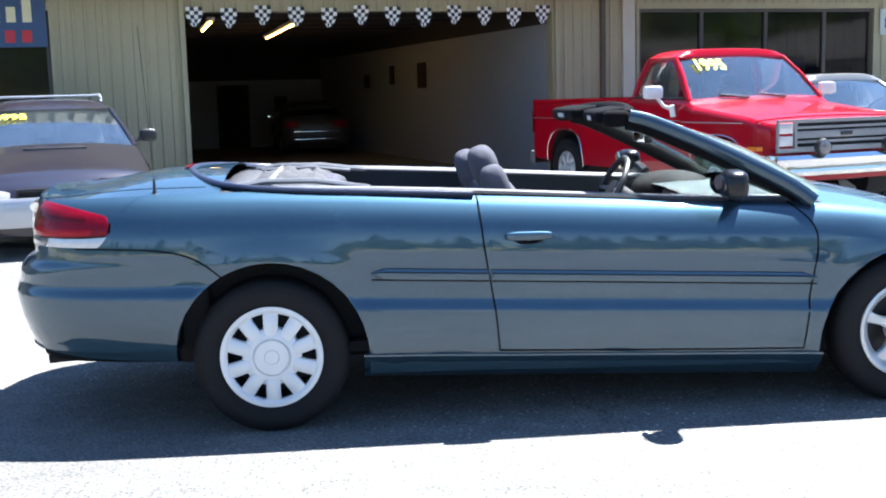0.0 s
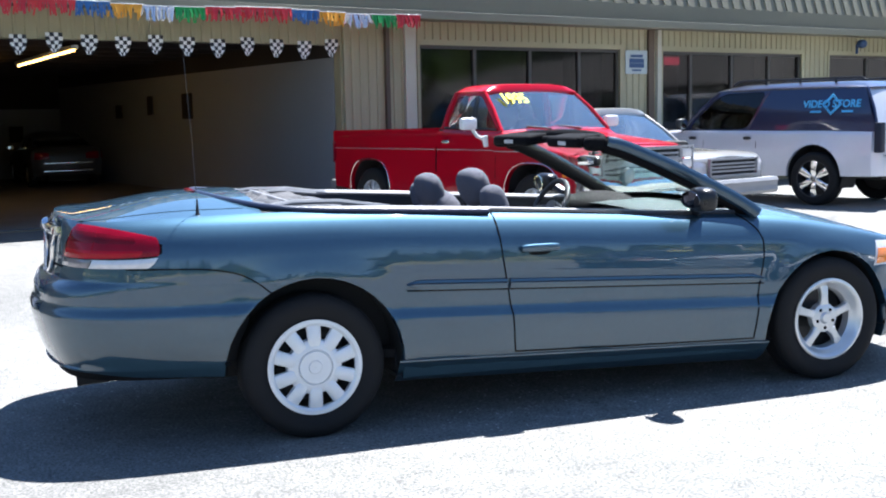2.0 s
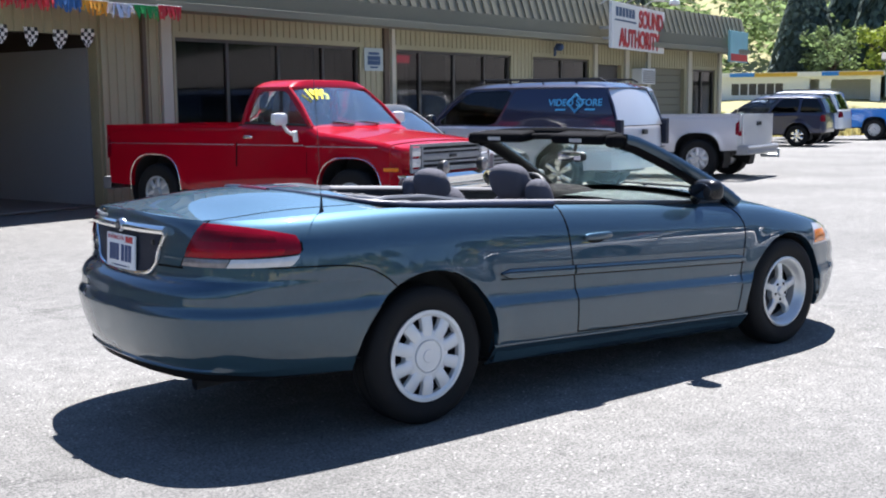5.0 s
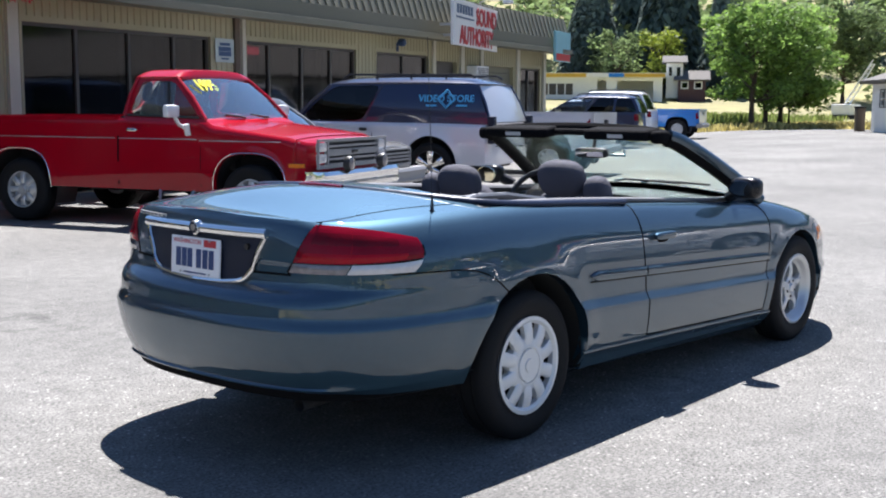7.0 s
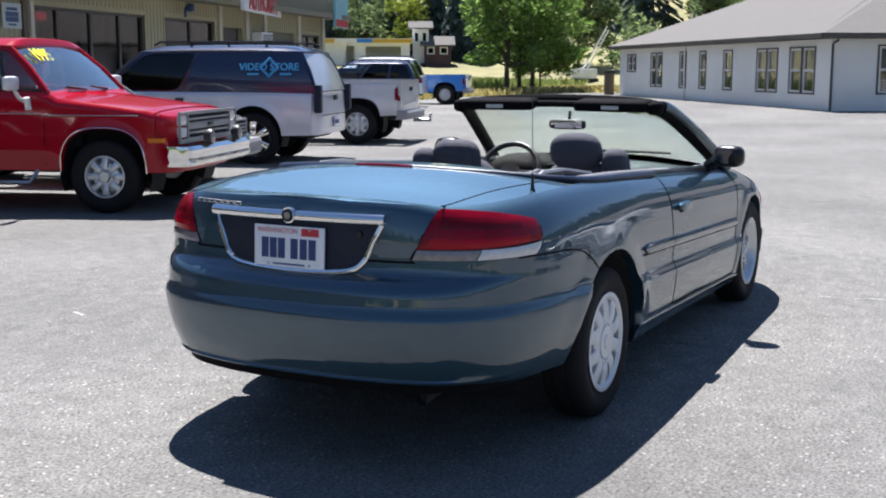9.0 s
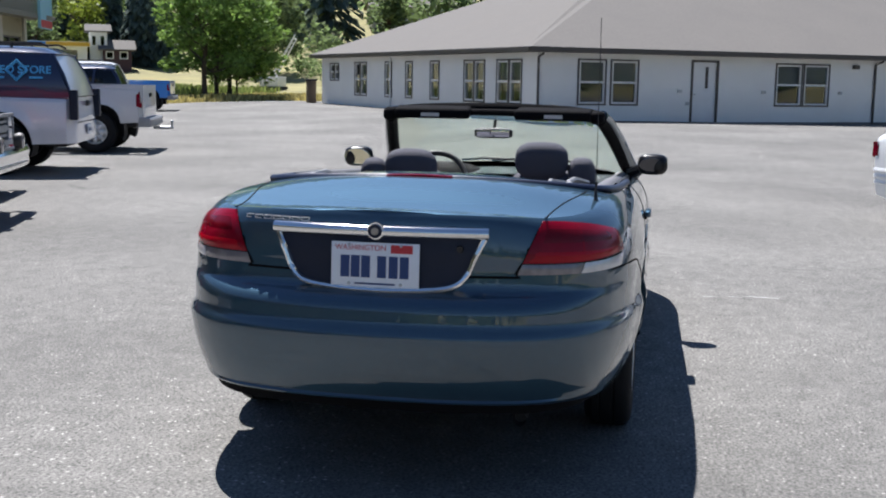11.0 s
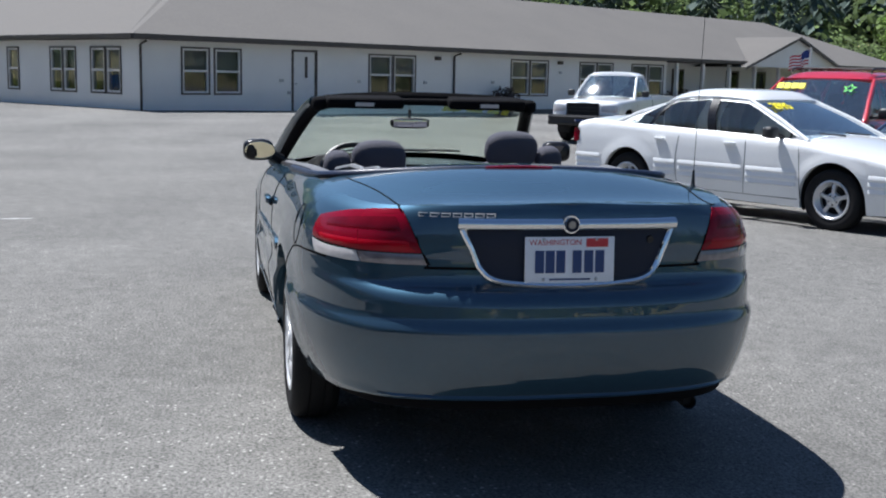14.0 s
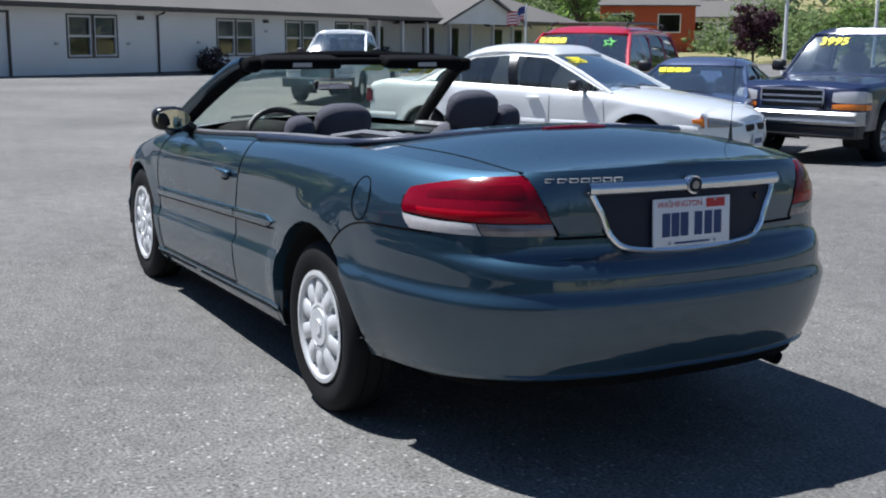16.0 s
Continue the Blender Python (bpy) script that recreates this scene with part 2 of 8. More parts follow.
def quick_box(bm, x0, x1, y0, y1, z0, z1, m=None):
    """A plain box by hand, cheap in long loops."""
    ps = [Vector((x, y, z)) for z in (z0, z1) for x, y in ((x0, y0), (x1, y0), (x1, y1), (x0, y1))]
    v = [bm.verts.new(m @ p if m is not None else p) for p in ps]
    for a in ((3, 2, 1, 0), (4, 5, 6, 7), (0, 1, 5, 4), (1, 2, 6, 5), (2, 3, 7, 6), (3, 0, 4, 7)):
        bm.faces.new([v[i] for i in a])


def grid(bm, rows, close_u=False, close_v=False):
    """Faces over a list of equally long rows of points."""
    vs = [[bm.verts.new(p) for p in r] for r in rows]
    nu, nv = len(vs), len(vs[0])
    for i in range(nu - (0 if close_u else 1)):
        for j in range(nv - (0 if close_v else 1)):
            a, b_, c, d = vs[i][j], vs[(i + 1) % nu][j], vs[(i + 1) % nu][(j + 1) % nv], vs[i][(j + 1) % nv]
            q = [a]
            for w in (b_, c, d):
                if w not in q and (w.co - q[-1].co).length > 1e-7:
                    q.append(w)
            if (q[0].co - q[-1].co).length < 1e-7:
                q.pop()
            if len(q) > 2:
                bm.faces.new(q)
    return vs


def tube(bm, pts, r, n=8, cap=True, flat=1.0, up=(0, 0, 1)):
    """A swept round or flattened bar; r may be a list."""
    pts = [Vector(p) for p in pts]
    rows = []
    for i, p in enumerate(pts):
        d = (pts[min(i + 1, len(pts) - 1)] - pts[max(i - 1, 0)]).normalized()
        a = d.cross(Vector(up))
        if a.length < 1e-3:
            a = d.cross(Vector((0, 1, 0)))
        a.normalize()
        c = a.cross(d).normalized()
        rr = r[i] if isinstance(r, (list, tuple)) else r
        rows.append([p + a * rr * math.cos(2 * math.pi * k / n) + c * rr * flat * math.sin(2 * math.pi * k / n) for k in range(n)])
    vs = grid(bm, rows, close_v=True)
    if cap:
        bm.faces.new(vs[0])
        bm.faces.new(vs[-1][::-1])
    return vs


def lathe(bm, prof, n=48, axis="y"):
    """Turns a profile of (radius, along) round an axis."""
    rows = []
    for k in range(n):
        a = 2 * math.pi * k / n
        rows.append([Vector((r * math.cos(a), h, r * math.sin(a))) if axis == "y" else Vector((r * math.cos(a), r * math.sin(a), h)) for r, h in prof])
    return grid(bm, rows, close_u=True)


def blob(bm, c, size, e=0.55, nu=14, nv=9, m=None):
    """A rounded cushion (superellipsoid)."""
    def f(w, p):
        return math.copysign(abs(w) ** p, w)
    rows = []
    for i in range(nv + 1):
        a = -math.pi / 2 + math.pi * i / nv
        row = []
        for j in range(nu):
            t = 2 * math.pi * j / nu
            p = Vector((size[0] * f(math.cos(a), e) * f(math.cos(t), e), size[1] * f(math.cos(a), e) * f(math.sin(t), e), size[2] * f(math.sin(a), e)))
            if m is not None:
                p = m @ p
            row.append(p + Vector(c))
        rows.append(row)
    return grid(bm, rows, close_v=True)


def catmull(pts, n=12):
    pts = [Vector(p) for p in pts]
    ps = [2 * pts[0] - pts[1]] + pts + [2 * pts[-1] - pts[-2]]
    out = []
    for i in range(1, len(ps) - 2):
        for k in range(n):
            t = k / n
            a, b_, c, d = ps[i - 1], ps[i], ps[i + 1], ps[i + 2]
            out.append(0.5 * ((2 * b_) + (c - a) * t + (2 * a - 5 * b_ + 4 * c - d) * t * t + (3 * b_ - a - 3 * c + d) * t ** 3))
    return out + [pts[-1]]


def tab(rows, x):
    return float(np.interp(x, [r[0] for r in rows], [r[1] for r in rows]))


def text_mesh(words, size, material, name, parent, m, label="", extrude=0.004, bold=0.0, align="CENTER", thick=0.0):
    cu = bpy.data.curves.new(name, "FONT")
    cu.body, cu.size, cu.extrude, cu.offset, cu.align_x, cu.align_y = words, size, extrude, bold, align, "CENTER"
    tmp = bpy.data.objects.new(name, cu)
    me = bpy.data.meshes.new_from_object(tmp)
    bpy.data.objects.remove(tmp)
    me.materials.clear()
    me.materials.append(material)
    if thick:
        bm = bmesh.new()
        bm.from_mesh(me)
        base = list(bm.verts) + list(bm.edges) + list(bm.faces)
        for k, (dx, dy) in enumerate(((thick, 0), (-thick, 0), (0, thick), (0, -thick), (thick, thick), (-thick, -thick))):
            new_v = [g for g in bmesh.ops.duplicate(bm, geom=base)["geom"] if isinstance(g, bmesh.types.BMVert)]
            bmesh.ops.translate(bm, vec=(dx, dy, 0.0004 * (k + 1)), verts=new_v)
        bm.to_mesh(me)
        bm.free()
    return part(name, me, None, parent, label, at=m)


# ---- ground ----
def smooth(a, b_, x):
    t = min(1, max(0, (x - a) / (b_ - a)))
    return t * t * (3 - 2 * t)


def lot_z(x, y):
    off = -(x - 29.4) * 0.588 + (y - 3.02) * 0.809
    return 0.2 * smooth(9, 30, x) * smooth(-14, 4, y) * (1 - smooth(3, 10, off)) - 0.36 * math.exp(-(((x - 13) / 7.8) ** 2 + ((y + 8) / (3.2 if y > -8 else 7.8)) ** 2))


def hill_z(x, y):
    """The valley floor and the wooded slopes round it."""
    r = math.hypot(x - 10, y)
    a = math.atan2(y, x - 10)
    ahead = smooth(-1.5, -0.9, a) * (1 - smooth(1.4, 2.0, a))
    h = smooth(66, 400, r) * (46 + 12 * math.sin(2.3 * a + 0.5) + 6 * math.sin(5 * a)) * (0.22 + 0.78 * ahead)
    h += 1.25 * math.exp(-(((x - 79) / 15) ** 2 + ((y - 56) / 15) ** 2))
    return h + 3.0 * noise.noise(Vector((x / 45, y / 45, 0))) * smooth(60, 140, r)


def lot_edge(x):
    """Where the asphalt ends against the grass."""
    return 24.0 - 5.0 * smooth(38, 49, x) + 0.5 * math.sin(x * 0.9) + 0.3 * math.sin(x * 2.3)


def build_ground():
    bm = bmesh.new()
    rad = [0, 3, 6, 9, 12, 15, 18, 22, 26, 31, 37, 44, 52, 62, 75, 90, 110, 135, 165, 200, 250, 310, 380, 460, 600, 900, 1600, 3000]
    rows = []
    for r in rad:
        row = []
        for k in range(72):
            a = 2 * math.pi * k / 72
            x, y = 10 + r * math.cos(a), r * math.sin(a)
            row.append((x, y, lot_z(x, y) * (1 - smooth(40, 60, r)) + hill_z(x, y) - 0.06))
        rows.append(row)
    grid(bm, rows, close_v=True)
    ob = part("ground", bm, m_grass)
    tagged(ob, "dry grass ground rising to wooded hills", "ground", kind="structure")
    bm = bmesh.new()
    rows = []
    xs = np.linspace(-56, 50, 107)
    ys = np.linspace(-60, 32, 93)
    for x in xs:
        row = []
        for y in ys:
            yy = y
            if x > 30:
                yy = min(y, lot_edge(x))
            row.append((x, yy, lot_z(x, yy)))
        rows.append(row)
    grid(bm, rows)
    ob = part("road", bm, asphalt)
    tagged(ob, "sun-bleached grey asphalt car lot with fine cracks", "asphalt", kind="structure")


build_ground()


def scuff(x, y, ln, w, yaw, seed):
    """A thin worn streak of pale paint on the asphalt."""
    rnd = random.Random(seed)
    bm = bmesh.new()
    n = 14
    rows = []
    for k in range(n + 1):
        t = k / n
        hw = w * (0.25 + 0.75 * rnd.random()) * math.sin(math.pi * min(0.97, max(0.03, t))) ** 0.5
        o = 0.25 * w * (rnd.random() - 0.5)
        rows.append([(ln * (t - 0.5), o - hw, 0.004), (ln * (t - 0.5), o + hw, 0.004)])
    grid(bm, rows)
    ob = part("paint_scuff", bm, m_scuff, None, "short worn streak of white paint on the asphalt", at=pose(x, y, lot_z(x, y), 0, 0, yaw))
    tagged(ob, category="paint mark", group="paint scuffs")


m_scuff = M("worn_white_paint", (0.45, 0.45, 0.44), 0.8, var=0.4, scale=30)
for q in ((1.73, -1.62, 0.26, 0.018, 86, 1), (1.7, -1.44, 0.09, 0.012, 80, 2), (1.66, -1.28, 0.12, 0.01, 95, 3), (-0.9, 2.6, 0.16, 0.014, 70, 4), (5.1, 2.99, 0.5, 0.05, 100, 5)):
    scuff(*q)


# ---- car bodies ----
class Body:
    """A car's lower skin: a plan outline swept up in height with insets, wheel arches and shoulders."""

    def __init__(self, plan, zb, zt, side, rear, front, shoulder, arches, shifts=()):
        self.p = catmull([(a, b_, 0) for a, b_ in plan], 40)
        self.x = np.array([q.x for q in self.p])
        self.n = []
        for i in range(len(self.p)):
            d = (self.p[min(i + 1, len(self.p) - 1)] - self.p[max(i - 1, 0)]).normalized()
            self.n.append(Vector((-d.y, d.x, 0)))
        self.n[0], self.n[-1] = Vector((-1, 0, 0)), Vector((1, 0, 0))
        self.flare, self.side2, self.levels, self.sq, self.fall, self.sharp = 0.012, None, None, 2.0, 0.0, 0.6
        self.zb, self.zt, self.side, self.rear, self.front, self.shoulder, self.arches, self.shifts = zb, zt, side, rear, front, shoulder, arches, shifts

    def ix(self, x):
        return float(np.interp(x, self.x, np.arange(len(self.x))))

    def base(self, i):
        k = int(min(max(i, 0), len(self.p) - 1.001))
        f = i - k
        return self.p[k].lerp(self.p[k + 1], f), self.n[k].lerp(self.n[k + 1], f).normalized()

    def drop(self, x):
        """How far the side's creases have fallen towards the nose."""
        return self.fall * min(max(x + 0.95, 0.0), 2.3)

    def point(self, i, z, off=0.0, d=None):
        p, n = self.base(i)
        w = n.x * n.x
        ins = (1 - w) * tab(self.side2 if self.side2 and p.x < self.arches[0][0] else self.side, z + self.drop(p.x)) + w * tab(self.rear if n.x < 0 else self.front, z)
        dd = tab(self.zt, p.x) - z if d is None else d
        ins += tab(self.shoulder, dd) * (1 - self.sharp * w)
        for hx, hz, r in self.arches:
            e = math.hypot(p.x - hx, z - hz)
            if e < r + 0.13:
                ins -= self.flare * (0.5 + 0.5 * math.cos(math.pi * max(0, e - r) / 0.13))
        q = p - n * (ins - off)
        return Vector((q.x, max(q.y, 0.0), z))

    def low(self, x):
        z = tab(self.zb, x)
        for hx, hz, r in self.arches:
            if abs(x - hx) < r:
                z = max(z, hz + r * (1 - (abs(x - hx) / r) ** self.sq) ** (1 / self.sq))
        return z

    def columns(self, step=0.07):
        xs = set()
        lim = [(a[0] - a[2] - 0.18, a[0] + a[2] + 0.18) for a in self.arches]
        for hx, hz, r in self.arches:
            for k in range(1, 18):
                xs.add(hx - r * math.cos(math.pi * k / 18))
            for k in (0.02, 0.045, 0.075, 0.105, 0.135, 0.17):
                xs |= {hx - r - k, hx + r + k}
            xs |= {hx - r - 0.001, hx - r + 0.001, hx + r - 0.001, hx + r + 0.001}
        x0, x1 = self.x[0], self.x[-1]
        i, last = 0, None
        while i < len(self.p):
            p = self.p[i]
            if last is None or (p - last).length > step:
                if all(not (a - 0.01 < p.x < b_ + 0.01) for a, b_ in lim) and abs(p.x - x0) > 0.0005 and abs(p.x - x1) > 0.0005:
                    xs.add(float(p.x))
                last = p
            i += 1
        for sx, *_ in self.shifts:
            xs |= {sx, sx - 0.02, sx + 0.02}
        return [0.0] + [self.ix(x) for x in sorted(xs)] + [len(self.p) - 1.0]

    def shift(self, x, z):
        s = 0.0
        for sx, table, reach in self.shifts:
            s += (tab(table, z) - sx) * max(0, 1 - abs(x - sx) / reach)
        return s

    def skin(self, rows=18, lip=0.05, step=0.07):
        """The right-hand half: columns of points from the lower lip to the shoulder."""
        cols = []
        for i in self.columns(step):
            p, n = self.base(i)
            lo, hi = self.low(p.x), tab(self.zt, p.x)
            col = []
            if self.levels:
                top = max(lo + 0.01, hi - 0.125)
                zs = [lo] + [min(max(z - self.drop(p.x), lo), top) for z in self.levels] + [top + (hi - top) * v for v in (0.25, 0.5, 0.68, 0.8, 0.88, 0.94, 1.0)]
            else:
                zs = [lo + (hi - lo) * (0.5 * v + 0.5 * (1 - (1 - v) ** 2)) for v in np.linspace(0, 1, rows + 1)]
            for z in zs:
                j = self.ix(p.x + self.shift(p.x, z)) if self.shifts and abs(n.x) < 0.3 else i
                col.append(self.point(j, z, d=hi - z))
            a = col[0]
            cols.append((p.x, [Vector((a.x - n.x * lip, max(a.y - n.y * lip, 0), a.z))] + col))
        return cols

    def at_x(self, x, z, off=0.0):
        """The point of the flank at x and height z (right-hand half is y > 0 here)."""
        return self.point(self.ix(x), z, off)

    def at_y(self, y, z, off=0.0, rear=True):
        n = len(self.p)
        lo, hi = (0, n // 3) if rear else (n - 1, 2 * n // 3)
        for _ in range(40):
            mid = (lo + hi) / 2
            if self.point(mid, z).y < y:
                lo = mid
            else:
                hi = mid
        return self.point(lo, z, off)

    def i_at_y(self, y, z, rear=True):
        n = len(self.p)
        lo, hi = (0, n // 3) if rear else (n - 1, 2 * n // 3)
        for _ in range(40):
            mid = (lo + hi) / 2
            if self.point(mid, z).y < y:
                lo = mid
            else:
                hi = mid
        return lo


def side_mesh(cols, x0, x1, both=True, mirror=1):
    bm = bmesh.new()
    pick = [c for x, c in cols if x0 - 1e-6 <= x <= x1 + 1e-6]
    for s in ((1, -1) if both else (mirror,)):
        grid(bm, [[(p.x, s * p.y, p.z) for p in c] for c in pick])
    return bm


def top_mesh(cols, x0, x1, crown, n=12):
    """Closes the space between the shoulders (boot, bonnet)."""
    bm = bmesh.new()
    pick = [c[-1] for x, c in cols if x0 - 1e-6 <= x <= x1 + 1e-6]
    rows = []
    for p in pick:
        rows.append([(p.x, p.y * t, p.z + (crown(p.x) if callable(crown) else crown * min(1, p.y / 0.3)) * (1 - abs(t) ** 2.4)) for t in np.linspace(-1, 1, 2 * n + 1)])
    grid(bm, rows)
    return bm


def ribbon(bm, pts, width, nrm):
    """A thin raised strip along points of a skin."""
    pts = [Vector(p) for p in pts]
    rows = []
    for i, p in enumerate(pts):
        d = (pts[min(i + 1, len(pts) - 1)] - pts[max(i - 1, 0)]).normalized()
        nn = nrm(p) if callable(nrm) else Vector(nrm)
        a = d.cross(nn).normalized() * width / 2
        rows.append([p - a - nn * 0.004, p - a, p + a, p + a - nn * 0.004])
    grid(bm, rows)


def wheel_meshes(kind, r, w, rim):
    """Tyre, and the rim or cover with its spokes; the outer side faces -y."""
    bm = bmesh.new()
    h = w / 2
    lathe(bm, [(rim - 0.01, -h * 0.75), (rim + 0.005, -h * 0.86), (rim + (r - rim) * 0.5, -h * 1.02), (r - 0.03, -h * 0.97), (r - 0.008, -h * 0.82), (r, -h * 0.62), (r, -h * 0.34), (r - 0.007, -h * 0.33), (r - 0.007, -h * 0.27), (r, -h * 0.26),
               (r, h * 0.26), (r - 0.007, h * 0.27), (r - 0.007, h * 0.33), (r, h * 0.34), (r, h * 0.62), (r - 0.03, h * 0.97), (rim, h * 0.86), (rim - 0.02, h * 0.5)], 56)
    tyre = finish(bm, m_rubber, "wheel")
    bm = bmesh.new()
    o = -h * 0.8
    lathe(bm, [(rim + 0.004, o - 0.004), (rim + 0.006, o - 0.012), (rim - 0.006, o - 0.014), (rim - 0.016, o + 0.004), (rim - 0.02, o + 0.05), (rim - 0.035, h * 0.5), (rim - 0.1, h * 0.5), (0.001, h * 0.4)], 56)
    dish = finish(bm, m_black if kind in ("cover", "five", "star") else m_silver, "rim")
    bm = bmesh.new()
    if kind == "cover":
        n, d0, d1 = 10, 0.07, rim - 0.012
        lathe(bm, [(0.001, o - 0.018), (0.028, o - 0.019), (0.031, o - 0.014), (0.069, o - 0.015), (0.072, o - 0.004), (0.076, o - 0.004), (0.079, o - 0.012), (0.108, o - 0.009), (0.12, o - 0.001), (0.122, o + 0.03)], 40)
        rimring = bmesh.new()
        lathe(rimring, [(rim - 0.024, o + 0.02), (rim - 0.024, o - 0.006), (rim - 0.012, o - 0.016), (rim + 0.004, o - 0.015), (rim + 0.006, o + 0.01)], 56)
        wid0, wid1 = 0.026, 0.031
    elif kind == "five":
        n, d0, d1 = 5, 0.04, rim - 0.03
        lathe(bm, [(0.001, o + 0.008), (0.022, o + 0.008), (0.028, o + 0.014), (0.032, o + 0.02), (0.066, o + 0.02), (0.074, o + 0.026), (0.078, o + 0.06)], 40)
        rimring = bmesh.new()
        lathe(rimring, [(rim - 0.052, o + 0.075), (rim - 0.046, o + 0.034), (rim - 0.036, o + 0.026), (rim - 0.026, o + 0.006), (rim - 0.016, o - 0.01), (rim - 0.006, o - 0.016), (rim + 0.005, o - 0.013), (rim + 0.007, o + 0.004)], 56)
        wid0, wid1 = 0.036, 0.03
    elif kind == "dish":
        n, d0, d1 = 8, 0.07, rim - 0.02
        lathe(bm, [(0.001, o - 0.03), (0.05, o - 0.03), (0.056, o - 0.02), (0.058, o + 0.01), (0.1, o + 0.012), (rim * 0.7, o + 0.03)], 40)
        wid0, wid1 = 0.026, 0.036
    else:
        n, d0, d1 = 6, 0.05, rim - 0.012
        lathe(bm, [(0.001, o - 0.006), (0.04, o - 0.006), (0.046, o + 0.002), (0.07, o + 0.004), (0.074, o + 0.03)], 40)
        wid0, wid1 = 0.036, 0.056
    mt = m_cover if kind == "cover" else (m_chrome if kind == "star" else m_silver)
    hub = finish(bm, mt, "hub")
    bm = bmesh.new()
    spokes = n
    rows = []
    for t in np.linspace(0, 1, 6):
        d = d0 + (d1 - d0) * t
        w2 = wid0 + (wid1 - wid0) * t - (0.014 * math.sin(math.pi * t) if kind == "five" else 0)
        y = o - 0.012 * math.sin(math.pi * min(1, t * 1.1)) - (0.004 if kind == "cover" else -0.03 if kind == "five" else 0.0)
        rows.append([(d, y + 0.03, -w2), (d, y + 0.006, -w2), (d, y, -w2 * 0.72), (d, y, w2 * 0.72), (d, y + 0.006, w2), (d, y + 0.03, w2)])
    grid(bm, rows)
    face = finish(bm, mt, "spoke")
    ring = finish(rimring, mt, "cover_ring") if kind in ("cover", "five") else None
    return tyre, dish, face, hub, ring, spokes


WHEELS = {}


def wheel(parent, kind, x, y, z, r, w=0.205, rim=None, turn=0.0):
    rim = rim or r * 0.61
    key = (kind, r, w, rim)
    if key not in WHEELS:
        WHEELS[key] = wheel_meshes(*key)
    tyre, dish, face, hubm, ring, spokes = WHEELS[key]
    s = 0 if y < 0 else 180
    ob = part("wheel", tyre, None, parent, "black tyre with a %s" % {"cover": "ten-slot silver wheel cover", "five": "five-spoke alloy rim", "dish": "steel rim and chrome hub", "star": "chrome star-spoked rim"}[kind], at=pose(x, y, z, 0, 0, s + turn))
    part("rim", dish, None, ob)
    part("hub_cap" if kind != "cover" else "wheel_cover", hubm, None, ob)
    if ring:
        part("cover_ring" if kind == "cover" else "rim_lip", ring, None, ob)
    if kind == "five":
        for k in range(5):
            bm = bmesh.new()
            a = 2 * math.pi * (k + 0.5) / 5 + math.pi / 2
            lathe(bm, [(0.001, -w * 0.4 + 0.017), (0.0085, -w * 0.4 + 0.017), (0.0095, -w * 0.4 + 0.024)], 12)
            part("lug_hole", bm, m_seam, ob, at=pose(0.05 * math.cos(a), 0, 0.05 * math.sin(a)))
    for k in range(spokes):
        part("spoke", face, None, ob, at=Matrix.Rotation(-2 * math.pi * k / spokes - math.pi / 2, 4, "Y"))
    return ob


def patch(body, ends, low, high, off=0.004, nu=14, nz=6, side=-1, depth=0.02):
    """A lens or panel lying on a skin: ends(z) gives the outline's index range, low and high the heights along it."""
    bm = bmesh.new()
    rows, back = [], []
    for a in np.linspace(0, 1, nu):
        r, rb = [], []
        for c in np.linspace(0, 1, nz):
            z = low(a) + (high(a) - low(a)) * c
            i0, i1 = ends(z)
            i = i0 + (i1 - i0) * a
            edge = min(a, 1 - a) * nu < 0.5 or min(c, 1 - c) * nz < 0.5
            p = body.point(i, z, off - (0.003 if edge else 0))
            q = body.point(i, z, off - depth)
            r.append((p.x, side * p.y, p.z))
            rb.append((q.x, side * q.y, q.z))
        rows.append(r)
        back.append(rb)
    grid(bm, rows)
    rim = [rows[k][0] for k in range(nu)] + [rows[-1][k] for k in range(1, nz)] + [rows[k][-1] for k in range(nu - 2, -1, -1)] + [rows[0][k] for k in range(nz - 2, -1, -1)]
    rimb = [back[k][0] for k in range(nu)] + [back[-1][k] for k in range(1, nz)] + [back[k][-1] for k in range(nu - 2, -1, -1)] + [back[0][k] for k in range(nz - 2, -1, -1)]
    grid(bm, [rim, rimb])
    return bm


def flank_line(body, pts, side, off=0.0015, n=10):
    """Points of (x, z) on a flank, smoothed."""
    return [Vector((q.x, side * q.y, q.z)) for q in (body.at_x(c.x, c.y, off) for c in catmull([(a, b_, 0) for a, b_ in pts], n))]


def out(side):
    return lambda p: Vector((0, side, 0.25 if p.z > 0.85 else 0)).normalized()


